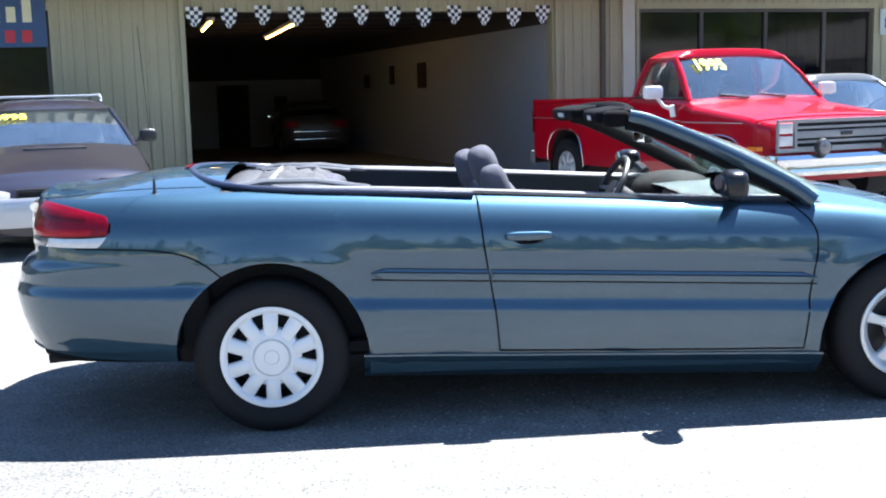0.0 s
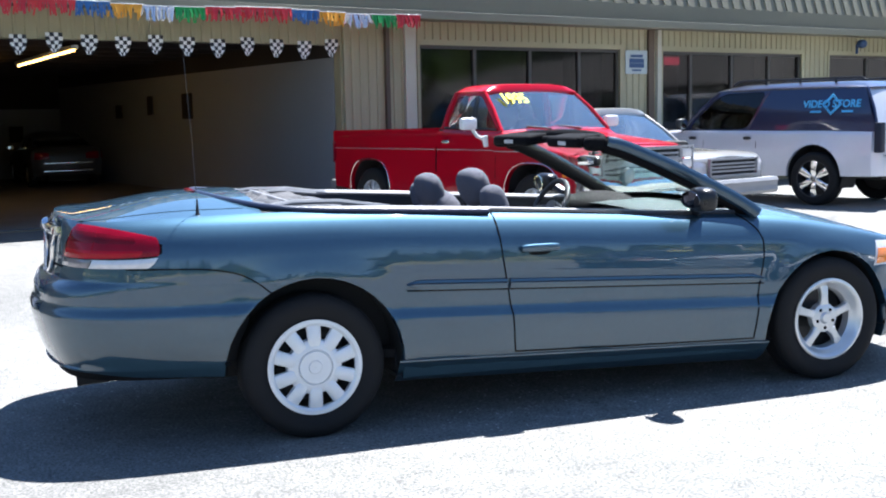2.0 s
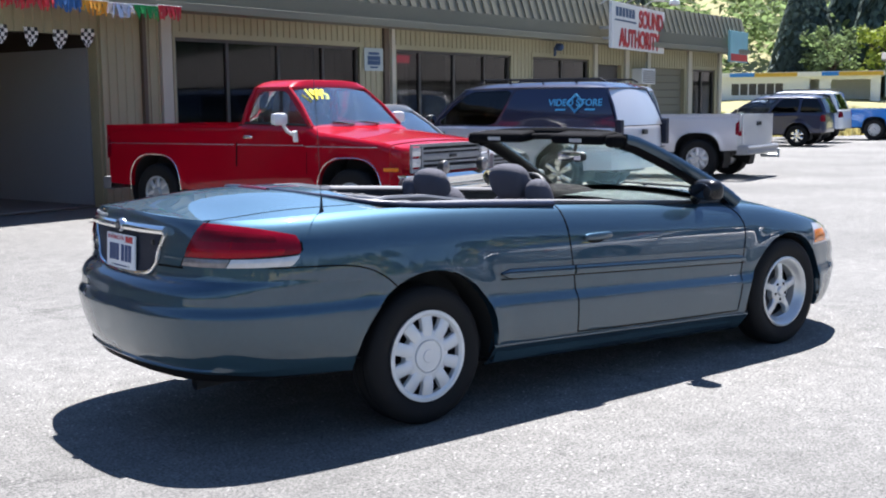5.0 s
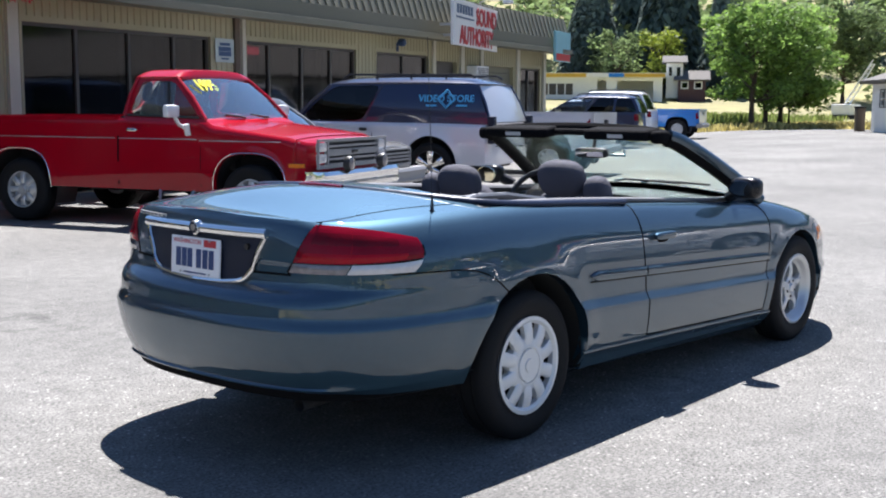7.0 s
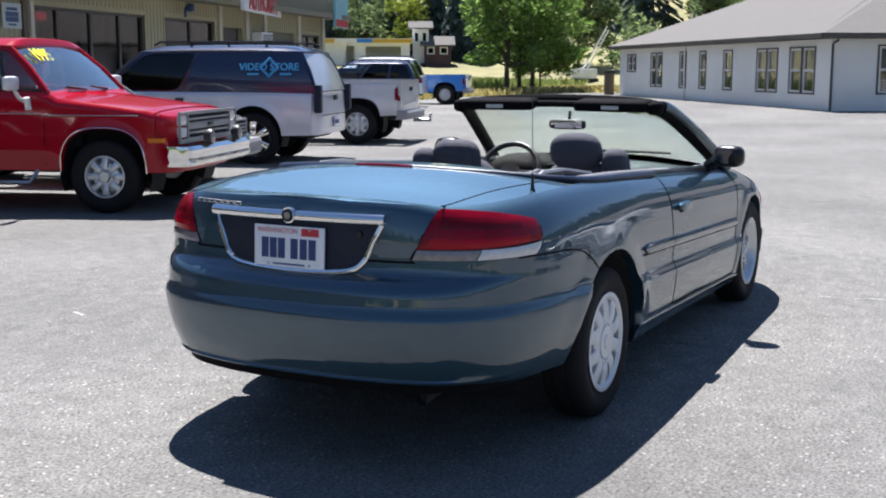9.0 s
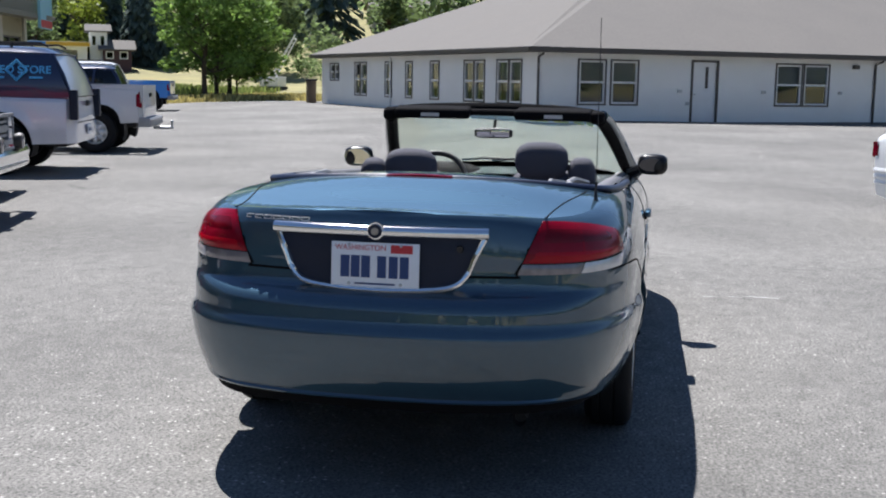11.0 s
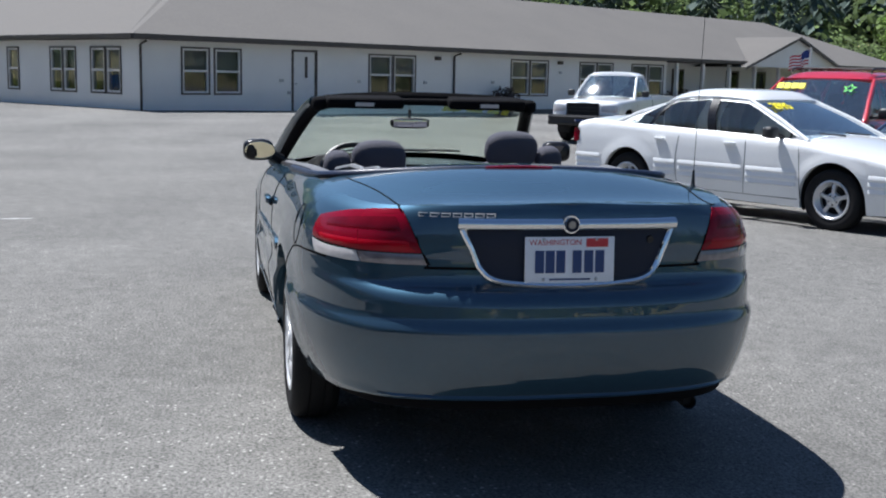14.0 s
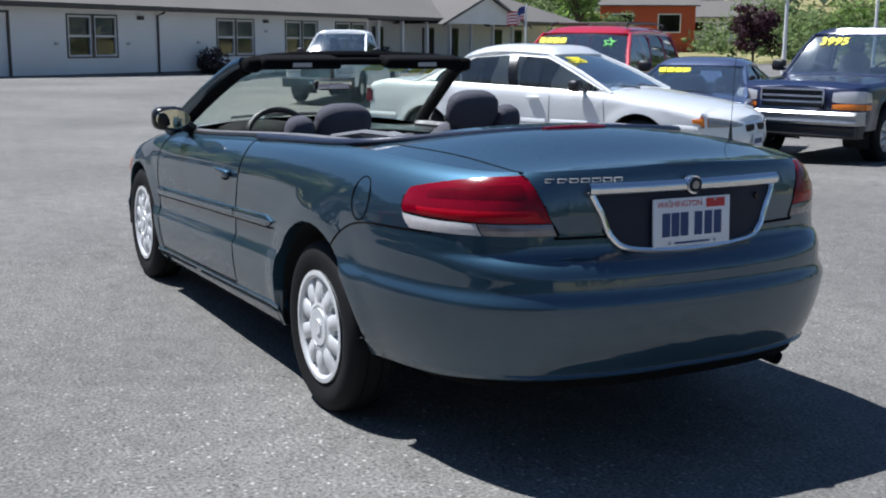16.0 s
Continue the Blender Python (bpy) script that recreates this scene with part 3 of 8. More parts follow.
def build_convertible():
    car = thing("convertible", "teal metallic two-door convertible with its roof folded, parked on asphalt", "car", pose(0, 0, 0))
    plan = [(-2.495, 0), (-2.485, 0.25), (-2.44, 0.48), (-2.365, 0.63), (-2.24, 0.74), (-2.06, 0.815), (-1.8, 0.862), (-1.346, 0.878), (-0.5, 0.876), (0.5, 0.868),
            (1.346, 0.86), (1.7, 0.835), (1.95, 0.765), (2.13, 0.65), (2.25, 0.48), (2.31, 0.25), (2.335, 0)]
    zt = [(-2.5, 0.982), (-2.485, 0.98), (-2.44, 0.975), (-2.365, 0.97), (-2.2, 0.97), (-1.9, 0.98), (-1.5, 0.985), (-1.0, 0.972), (-0.48, 0.945), (0, 0.915), (0.5, 0.885), (0.9, 0.872), (1.2, 0.835), (1.5, 0.778), (1.8, 0.718), (2.1, 0.665), (2.34, 0.62)]
    zt = [(p.x, p.y) for p in catmull([(a, b_, 0) for a, b_ in zt], 8)]
    zb = [(-2.6, 0.338), (-2.3, 0.335), (-2.12, 0.318), (-1.76, 0.305), (-1.72, 0.3), (-0.97, 0.225), (0.97, 0.185), (1.7, 0.19), (2.34, 0.2)]
    body = Body(plan, zb, zt,
                [(0.18, 0.085), (0.24, 0.06), (0.31, 0.03), (0.33, 0.022), (0.42, 0.007), (0.5, 0), (0.508, 0.002), (0.542, 0.0175), (0.552, 0.019), (0.62, 0.015), (0.7, 0.014), (0.76, 0.017), (0.82, 0.024), (0.88, 0.036), (0.94, 0.056), (1, 0.082)],
                [(0.31, 0.1), (0.336, 0.072), (0.342, 0.058), (0.348, 0.055), (0.356, 0.062), (0.38, 0.05), (0.42, 0.034), (0.46, 0.021), (0.5, 0.012), (0.54, 0.004), (0.572, 0), (0.585, 0.003), (0.615, 0.018), (0.628, 0.0205), (0.655, 0.0215), (0.672, 0.025), (0.69, 0.036), (0.703, 0.05), (0.713, 0.068), (0.722, 0.085), (0.73, 0.091), (0.776, 0.096), (0.79, 0.099), (0.86, 0.1), (0.94, 0.11), (1, 0.12)],
                [(0.18, 0.15), (0.26, 0.05), (0.4, 0), (0.5, 0), (0.56, 0.04), (0.62, 0.12), (0.68, 0.22)],
                [(0, 0.066), (0.008, 0.048), (0.025, 0.028), (0.06, 0.011), (0.12, 0)],
                [(-1.34, 0.315, 0.393), (1.346, 0.305, 0.365)],
                [(-0.45, [(0.3, -0.41), (0.5, -0.428), (0.7, -0.462), (0.95, -0.485)], 0.33), (0.92, [(0.3, 0.885), (0.5, 0.91), (0.68, 0.94), (0.78, 0.925), (0.88, 0.84)], 0.33)])
    body.side2 = [(0.3, 0.08), (0.36, 0.05), (0.42, 0.028), (0.48, 0.012), (0.54, 0.003), (0.572, 0), (0.585, 0.003), (0.615, 0.0165), (0.628, 0.018), (0.67, 0.0175), (0.7, 0.015), (0.76, 0.017), (0.82, 0.024), (0.88, 0.036), (0.94, 0.056), (1, 0.082)]
    body.levels = [0.26, 0.31, 0.336, 0.342, 0.348, 0.356, 0.38, 0.42, 0.47, 0.5, 0.508, 0.525, 0.542, 0.552, 0.572, 0.585, 0.6, 0.615, 0.628, 0.655, 0.672, 0.69, 0.703, 0.713, 0.722, 0.73, 0.755, 0.785, 0.81, 0.835]
    body.flare, body.fall, body.sharp = 0.01, 0.045, 0.82
    cols = body.skin(step=0.035)
    part("rear_body", side_mesh(cols, -9, -0.45), m_paint, car)
    for s in (-1, 1):
        door = part("door", side_mesh(cols, -0.45, 0.92, False, s), m_paint, car, "teal door, closed")
        bm = bmesh.new()
        ribbon(bm, flank_line(body, [(-0.41, 0.305), (-0.43, 0.5), (-0.462, 0.7), (-0.478, 0.85), (-0.485, 0.94)], s), 0.007, out(s))
        ribbon(bm, flank_line(body, [(0.885, 0.255), (0.91, 0.5), (0.94, 0.68), (0.925, 0.78), (0.84, 0.872)], s), 0.007, out(s))
        ribbon(bm, flank_line(body, [(-0.41, 0.305), (0, 0.288), (0.5, 0.268), (0.885, 0.255)], s), 0.007, out(s))
        part("door_gap", bm, m_seam, door)
        # rub strip with a dark lower edge, in two lengths
        for xa, xb in ((-0.93, -0.452), (-0.438, 0.935)):
            bm = bmesh.new()
            rows = []
            for x in np.linspace(xa, xb, 24):
                zc = 0.648 - 0.049 * (x + 0.93)
                tip = min(1, (x + 0.93) / 0.06 + 0.15, (0.935 - x) / 0.06 + 0.15)
                q = [body.at_x(x, zc + dz * tip, o) for dz, o in ((-0.024, 0), (-0.022, 0.009), (-0.012, 0.013), (0.004, 0.012), (0.006, 0.008), (0.01, 0.012), (0.02, 0.009), (0.023, 0))]
                rows.append([(p.x, s * p.y, p.z) for p in q])
            grid(bm, rows)
            strip = part("rub_strip", bm, m_paint, door if xa > -0.5 else car, "body-coloured side rub strip")
            bm = bmesh.new()
            ribbon(bm, [body_pt for body_pt in flank_line(body, [(x, 0.622 - 0.049 * (x + 0.93)) for x in np.linspace(xa, xb, 8)], s, 0.006, 4)], 0.005, out(s))
            part("strip_edge", bm, m_seam, strip)
        bm = bmesh.new()
        c = body.at_x(-0.285, 0.779, 0.018)
        blob(bm, (c.x, s * c.y, c.z), (0.098, 0.017, 0.019), 0.55, 18, 10)
        handle = part("door_handle", bm, m_paint, door, "body-coloured pull handle")
        bm = bmesh.new()
        c = body.at_x(-0.285, 0.762, -0.008)
        blob(bm, (c.x, s * c.y, c.z), (0.062, 0.02, 0.02), 0.8)
        part("handle_recess", bm, m_seam, handle)
        # bumper joint from the lamp to the wheel arch
        bm = bmesh.new()
        ribbon(bm, flank_line(body, [(-2.12, 0.779), (-1.97, 0.777), (-1.8, 0.77), (-1.68, 0.748), (-1.6, 0.71), (-1.53, 0.655)], s), 0.006, out(s))
        part("bumper_gap", bm, m_seam, car)
        # sill
        bm = bmesh.new()
        rows = []
        for x in np.linspace(-0.97, 0.97, 12):
            q = [body.at_x(x, z - 0.04 * (x + 0.97), o) for z, o in ((0.316, -0.006), (0.312, 0.006), (0.304, 0.009), (0.298, 0.006), (0.26, -0.004), (0.225, -0.02), (0.2, -0.05))]
            rows.append([(p.x, s * p.y, p.z) for p in q])
        grid(bm, rows)
        part("sill", bm, m_paint, car)
        # lamps
        i_in = lambda z: body.i_at_y(0.47 + 0.42 * (z - 0.785), z)
        i_tip = lambda z: body.ix(-1.982 - 0.1 * (1 - math.sqrt(max(0.0, 1 - ((z - 0.86) / 0.09) ** 2))))
        tl = patch(body, lambda z: (i_in(z), i_tip(z)), lambda a: 0.822 + 0.012 * a ** 4, lambda a: 0.962 - 0.012 * a - 0.042 * a ** 4, 0.006, 22, 8, s)
        lamp = part("tail_lamp", tl, m_red_lens, car, "red wrap-round tail lamp with a clear lower strip")
        span = lambda z, a: i_in(z) + (i_tip(z) - i_in(z)) * a
        part("inner_lens", patch(body, lambda z: (span(z, 0.04), span(z, 0.93)), lambda a: 0.826 + 0.01 * a ** 4, lambda a: 0.872 - 0.012 * a, 0.0072, 18, 4, s), m_dkred_lens, lamp)
        part("upper_lens", patch(body, lambda z: (span(z, 0.07), span(z, 0.88)), lambda a: 0.884 - 0.006 * a, lambda a: 0.948 - 0.02 * a - 0.02 * a ** 4, 0.0074, 18, 5, s), m_deepred_lens, lamp)
        part("lens_divider", patch(body, lambda z: (span(z, 0.49), span(z, 0.5)), lambda a: 0.83, lambda a: 0.94, 0.0078, 3, 6, s), m_dkred_lens, lamp)
        part("reversing_lens", patch(body, lambda z: (i_in(z), i_in(z) + (i_tip(z) - i_in(z)) * 0.52), lambda a: 0.784, lambda a: 0.819, 0.006, 14, 4, s), m_clear_dark, lamp)
        part("lower_lens", patch(body, lambda z: (i_in(z) + (i_tip(z) - i_in(z)) * 0.53, i_tip(z)), lambda a: 0.784, lambda a: 0.819 + 0.008 * a ** 4, 0.006, 16, 4, s), m_clear_lens, lamp)
        part("lamp_surround", patch(body, lambda z: (i_in(z) - 3, i_tip(z) + 2), lambda a: 0.779, lambda a: 0.966 - 0.012 * a - 0.042 * a ** 4, 0.002, 22, 5, s), m_seam, lamp)
        f0, f1 = body.ix(1.62), body.i_at_y(0.4, 0.6, False)
        hl = part("headlamp", patch(body, lambda z: (f0 + (z - 0.58) * 60, f1), lambda a: 0.575, lambda a: 0.70 - 0.06 * a, 0.005, 16, 6, s), m_clear_lens, car, "clear headlamp with an amber corner")
        part("turn_lens", patch(body, lambda z: (f0 + (z - 0.58) * 60 + 2, f0 + (f1 - f0) * 0.22), lambda a: 0.585, lambda a: 0.66, 0.008, 8, 4, s), m_amber, hl)
        # mirrors
        bm = bmesh.new()
        blob(bm, (0.565, s * 0.875, 0.962), (0.054, 0.085, 0.06), 0.62, 18, 12, Matrix.Rotation(radians(5 * s), 4, "Z"))
        tube(bm, [(0.62, s * 0.74, 0.9), (0.6, s * 0.79, 0.925), (0.57, s * 0.84, 0.95)], 0.032, 8)
        mir = part("wing_mirror", bm, m_gloss, car, "black wing mirror")
        bm = bmesh.new()
        rg = 0.047 if s > 0 else 0.04
        lathe(bm, [(0.001, 0), (rg, 0.0), (rg + 0.0015, 0.006), (rg, 0.01)], 24, "z")
        part("mirror_glass", bm, m_wingglass if s > 0 else m_darkmirror, mir, "", at=Matrix.Translation((0.508, s * 0.868, 0.964)) @ pose(0, 0, 0, 0, -94, 8 * -s) @ Matrix.Diagonal((1.0, 1.75, 1.0, 1)))
        # window sweep along the door top
        bm = bmesh.new()
        pts = [body.at_x(x, tab(zt, x), -0.006) + Vector((0, 0, 0.004)) for x in np.linspace(-1.05, 0.84, 24)]
        tube(bm, [(p.x, s * p.y, p.z) for p in pts], 0.013, 6)
        part("window_sweep", bm, m_black, car, "black window sweep rubber")
    part("front_body", side_mesh(cols, 0.92, 9), m_paint, car)
    cr = lambda x: 0.006 + 0.062 * smooth(-2.42, -1.75, x)
    part("trunk_lid", top_mesh(cols, -9, -1.52, cr), m_paint, car, "teal boot lid")
    part("hood", top_mesh(cols, 0.95, 9, lambda x: 0.004 + 0.06 * (1 - smooth(1.3, 2.28, x))), m_paint, car, "teal bonnet")
    # joints of lid and bonnet
    pick = [c[-1] for x, c in cols]

    def deck(x, y):
        """Height of the boot deck at x and y."""
        side_ = sorted((q for q in pick if q.x < -0.5), key=lambda q: q.x)
        xs_ = [q.x for q in side_]
        w_, z_ = float(np.interp(x, xs_, [q.y for q in side_])), float(np.interp(x, xs_, [q.z for q in side_]))
        return z_ + cr(x) * (1 - abs(min(1, y / max(w_, 0.01))) ** 2.4)

    for s in (-1, 1):
        bm = bmesh.new()
        line = [(x, s * (0.552 + 0.09 * smooth(-2.28, -1.6, x))) for x in np.linspace(-2.285, -1.6, 16)]
        ribbon(bm, [(x, y, deck(x, abs(y)) + 0.0015) for x, y in line], 0.005, (0, 0, 1))
        rear = [body.at_y(0.47 + 0.42 * (z - 0.785), z, 0.002) for z in np.linspace(0.775, 0.955, 8)]
        ribbon(bm, [(p.x, s * p.y, p.z) for p in rear], 0.006, (-1, 0, 0))
        part("lid_gap", bm, m_seam, car)
    bm = bmesh.new()
    ribbon(bm, [(p.x, t, p.z) for t in np.linspace(-0.48, 0.48, 30) for p in [body.at_y(abs(t), 0.775, 0.002)]], 0.008, (-1, 0, 0))
    part("lid_gap", bm, m_seam, car)
    # number plate panel with its bright frame
    bm = bmesh.new()
    rows = []
    for z in np.linspace(0.73, 0.915, 8):
        w = tab([(0.73, 0.2), (0.745, 0.26), (0.785, 0.305), (0.915, 0.355)], z)
        rows.append([(body.at_y(abs(y), z, 0.006).x, y, z) for y in np.linspace(-w, w, 15)])
    grid(bm, rows)
    panel = part("plate_panel", bm, m_vinyl, car, "dark blue textured number plate panel")
    bm = bmesh.new()
    edge = catmull([(0.365, 0.915, 0), (0.33, 0.84, 0), (0.303, 0.78, 0), (0.258, 0.742, 0), (0.16, 0.727, 0), (0, 0.722, 0), (-0.16, 0.727, 0), (-0.258, 0.742, 0), (-0.303, 0.78, 0), (-0.33, 0.84, 0), (-0.365, 0.915, 0)], 6)
    tube(bm, [(body.at_y(abs(p.x), p.y, 0.008).x, p.x, p.y) for p in edge], 0.011, 8)
    tube(bm, [(body.at_y(abs(y), 0.922, 0.012).x, y, 0.92) for y in np.linspace(-0.372, 0.372, 20)], 0.021, 10)
    part("plate_frame", bm, m_chrome, panel, "chrome frame round the number plate")
    bm = bmesh.new()
    lathe(bm, [(0.001, -0.012), (0.021, -0.012), (0.022, -0.017), (0.027, -0.018), (0.028, -0.012), (0.034, -0.012), (0.036, -0.004), (0.036, 0.012)], 32, "y")
    part("badge", bm, m_chrome, car, "round chrome badge", at=pose(-2.405, 0.005, 0.922, 0, 0, -90) @ Matrix.Scale(0.86, 4))
    bm = bmesh.new()
    lathe(bm, [(0.001, -0.0195), (0.012, -0.0195), (0.0135, -0.0175)], 24, "y")
    part("badge_centre", bm, m_brass, car, "dull silver badge centre", at=pose(-2.407, 0.005, 0.922, 0, 0, -90))
    bm = bmesh.new()
    lathe(bm, [(0.0135, -0.016), (0.019, -0.0172), (0.0235, -0.0172)], 28, "y")
    part("badge_ring", bm, m_vinyl, car, at=pose(-2.407, 0.005, 0.922, 0, 0, -90))
    bm = bmesh.new()
    box(bm, -0.004, 0.004, -0.153, 0.153, -0.077, 0.077, 0.003)
    plate = part("number_plate", bm, m_plate, car, "white number plate with blue bars", at=pose(-2.412, 0.006, 0.805, 0, 3, 0))
    for k, y in enumerate((-0.118, -0.082, -0.046, 0.01, 0.05, 0.088)):
        bm = bmesh.new()
        quick_box(bm, -0.0055, -0.0042, -y - 0.0155 - 0.014, -y + 0.0155 - 0.014, -0.042, 0.032)
        part("plate_bar", bm, m_plateblue, plate)
    text_mesh("WASHINGTON", 0.026, m_platered, "state_name", plate, pose(-0.0045, 0.05, 0.058, 90, 0, -90), extrude=0.0006)
    bm = bmesh.new()
    quick_box(bm, -0.0055, -0.0042, -0.13, -0.055, 0.043, 0.071)
    part("plate_sticker", bm, m_platered, plate)
    bm = bmesh.new()
    quick_box(bm, -0.0055, -0.0042, -0.07, 0.07, -0.066, -0.06)
    part("plate_motto_bar", bm, m_plateblue, plate)
    for y in (-0.09, 0.09):
        for z in (-0.063, 0.068):
            bm = bmesh.new()
            lathe(bm, [(0.001, -0.0075), (0.005, -0.0065), (0.006, -0.004)], 10)
            part("plate_screw", bm, m_steel, plate, at=pose(0, y, z, 0, 0, -90))
    bm = bmesh.new()
    lathe(bm, [(0.001, -0.006), (0.011, -0.006), (0.013, 0.004)], 16)
    part("lid_lock", bm, m_gloss, car, "small round boot lock", at=pose(body.at_y(0.28, 0.868, 0.008).x, -0.28, 0.868, 0, 0, -90))
    # lettering on the lid as plain bright bars
    bm = bmesh.new()
    for k in range(7):
        y = 0.495 - k * 0.036
        p = body.at_y(y, 0.944, 0.005)
        for a, b_, c, d in ((0, 0.029, 0.951, 0.9535), (0, 0.029, 0.9405, 0.943), (0.026, 0.029, 0.943, 0.951), (0.0, 0.0025, 0.943, 0.947)):
            quick_box(bm, p.x - 0.002, p.x + 0.006, y - b_, y - a, c, d)
    part("lid_lettering", bm, m_silver, car, "row of small bright chrome shapes on the boot lid")
    # fuel flap on the left flank
    bm = bmesh.new()
    ring = []
    for k in range(29):
        a = 2 * math.pi * k / 28
        p = body.at_x(-1.73 + 0.058 * math.cos(a), 0.842 + 0.072 * math.sin(a), 0.0015)
        ring.append((p.x, p.y, p.z))
    ribbon(bm, ring, 0.0045, (0, 1, 0.1))
    part("fuel_flap", bm, m_seam, car, "round fuel filler flap outline")
    # dark valance under the rear bumper
    bm = bmesh.new()
    i1 = body.ix(-1.72)
    half = [[body.point(i, 0.34, o, 0.5) for o in (-0.02, -0.035, -0.12)] for i in np.linspace(0, i1, 40)]
    half = [[(a.x, a.y, z) for a, z in zip(r, (0.36, 0.3, 0.29))] for r in half]
    grid(bm, [[(x, -y, z) for x, y, z in r] for r in half[::-1]] + half)
    part("rear_valance", bm, m_matte, car, "black lower bumper valance")
    # underside and arch liners
    bm = bmesh.new()
    box(bm, -2.2, -1.75, -0.5, 0.5, 0.4, 0.62, 0.06)
    box(bm, -0.96, 0.96, -0.74, 0.74, 0.2, 0.34, 0.04)
    box(bm, 1.74, 2.15, -0.58, 0.58, 0.22, 0.5, 0.05)
    box(bm, -1.8, 1.8, -0.5, 0.5, 0.22, 0.6, 0.05)
    part("underbody", bm, m_dark, car)
    for hx, hz, r in body.arches:
        for s in (-1, 1):
            bm = bmesh.new()
            rows = [[(hx + rr * math.cos(a), s * y, max(hz + rr * math.sin(a), (0.36 if hx < 0 else 0.26) if (math.cos(a) < 0) == (hx < 0) else 0.24)) for rr, y in ((r - 0.001, 0.835), (r + 0.004, 0.8), (r + 0.01, 0.5), (0.02, 0.5))] for a in np.linspace(-0.35, math.pi + 0.35, 24)]
            grid(bm, rows)
            part("arch_liner", bm, m_dark, car)
    wheel(car, "cover", -1.346, -0.752, 0.315, 0.318, 0.19, 0.205, 0)
    wheel(car, "five", 1.346, -0.752, 0.315, 0.318, 0.19, 0.205, 0)
    wheel(car, "cover", -1.346, 0.752, 0.315, 0.318, 0.19, 0.205, 0)
    wheel(car, "cover", 1.346, 0.752, 0.315, 0.318, 0.19, 0.205, 0)
    bm = bmesh.new()
    tube(bm, [(-1.8, -0.485, 0.31), (-2.1, -0.485, 0.29), (-2.32, -0.485, 0.276)], 0.026, 14, cap=False)
    tube(bm, [(-2.1, -0.485, 0.29), (-2.29, -0.485, 0.278)], 0.021, 12)
    part("exhaust_pipe", bm, m_dark, car, "dull exhaust tailpipe")
    # windscreen with pillars and header
    base = catmull([(0.95, -0.72, 0.86), (1.08, -0.5, 0.9), (1.15, 0, 0.915), (1.08, 0.5, 0.9), (0.95, 0.72, 0.86)], 5)
    head = catmull([(0.2, -0.585, 1.222), (0.24, -0.4, 1.245), (0.26, 0, 1.255), (0.24, 0.4, 1.245), (0.2, 0.585, 1.222)], 5)
    bm = bmesh.new()
    f, bk = [], []
    for a, b_ in zip(base, head):
        f.append([a.lerp(b_, t) + Vector((0.03, 0, 0.04)) * math.sin(math.pi * t) for t in np.linspace(0, 1, 8)])
        bk.append([a.lerp(b_, t) + Vector((0.03, 0, 0.04)) * math.sin(math.pi * t) - Vector((0.004, 0, 0.004)) for t in np.linspace(0, 1, 8)])
    grid(bm, f + bk[::-1], close_u=True)
    shield = part("windscreen", bm, m_screen, car, "clear raked windscreen")
    shield.visible_shadow = False
    for u0, u1 in ((0.12, 0.17), (0.19, 0.25), (0.27, 0.33), (0.35, 0.41)):
        bm = bmesh.new()
        rows = []
        for u in np.linspace(u0, u1, 4):
            k = u * (len(base) - 1)
            i = int(k)
            a, b_ = base[i].lerp(base[i + 1], k - i), head[i].lerp(head[i + 1], k - i)
            rows.append([a.lerp(b_, t) + Vector((0.03, 0, 0.04)) * math.sin(math.pi * t) + Vector((0.004, 0, 0.005)) for t in np.linspace(0.74, 0.92, 4)])
        grid(bm, rows)
        part("painted_mark", bm, m_yellow, shield, "yellow painted price mark")
    for s in (-1, 1):
        bm = bmesh.new()
        tube(bm, catmull([(0.95, s * 0.738, 0.872), (0.82, s * 0.71, 0.94), (0.53, s * 0.655, 1.085), (0.29, s * 0.605, 1.195), (0.19, s * 0.585, 1.225)], 6), 0.034, 10, flat=1.15)
        part("pillar", bm, m_matte, car, "black windscreen pillar")
        bm = bmesh.new()
        tube(bm, catmull([(0.95, s * 0.772, 0.868), (0.84, s * 0.737, 0.948), (0.55, s * 0.677, 1.1), (0.3, s * 0.62, 1.212), (0.2, s * 0.595, 1.24)], 6), 0.031, 10, flat=1.1)
        part("pillar_cover", bm, m_pillar, car)
        # folded sun visor
        bm = bmesh.new()
        box(bm, -0.065, 0.08, -0.21, 0.21, -0.03, 0.026, 0.024, pose(0.145, s * 0.335, 1.25, 0, -8, s * 4), 3)
        vis = part("sun_visor", bm, m_matte, car, "black sun visor folded against the header")
        bm = bmesh.new()
        box(bm, -0.0015, 0.0015, -0.05, 0.05, -0.011, 0.009, 0, pose(0.0795, s * 0.34, 1.237, 0, -8, s * 4))
        part("visor_label", bm, m_greylabel, vis)
        bm = bmesh.new()
        blob(bm, (0.15, s * 0.575, 1.235), (0.06, 0.04, 0.036), 0.6)
        part("roof_latch", bm, m_matte, car)
        bm = bmesh.new()
        tube(bm, [(1.2, s * 0.1 + 0.25, 0.915), (1.08, s * 0.1 + 0.1, 0.935), (1.06, s * 0.1 - 0.3, 0.93)], 0.008, 6)
        part("wiper", bm, m_black, car)
    bm = bmesh.new()
    tube(bm, catmull([(0.19, -0.585, 1.235), (0.235, -0.4, 1.257), (0.25, 0, 1.267), (0.235, 0.4, 1.257), (0.19, 0.585, 1.235)], 6), 0.034, 10, flat=1.1)
    tube(bm, catmull([(0.17, -0.57, 1.225), (0.2, -0.4, 1.243), (0.21, 0, 1.252), (0.2, 0.4, 1.243), (0.17, 0.57, 1.225)], 6), 0.026, 10, flat=0.7)
    part("header", bm, m_matte, car, "black windscreen header rail")
    bm = bmesh.new()
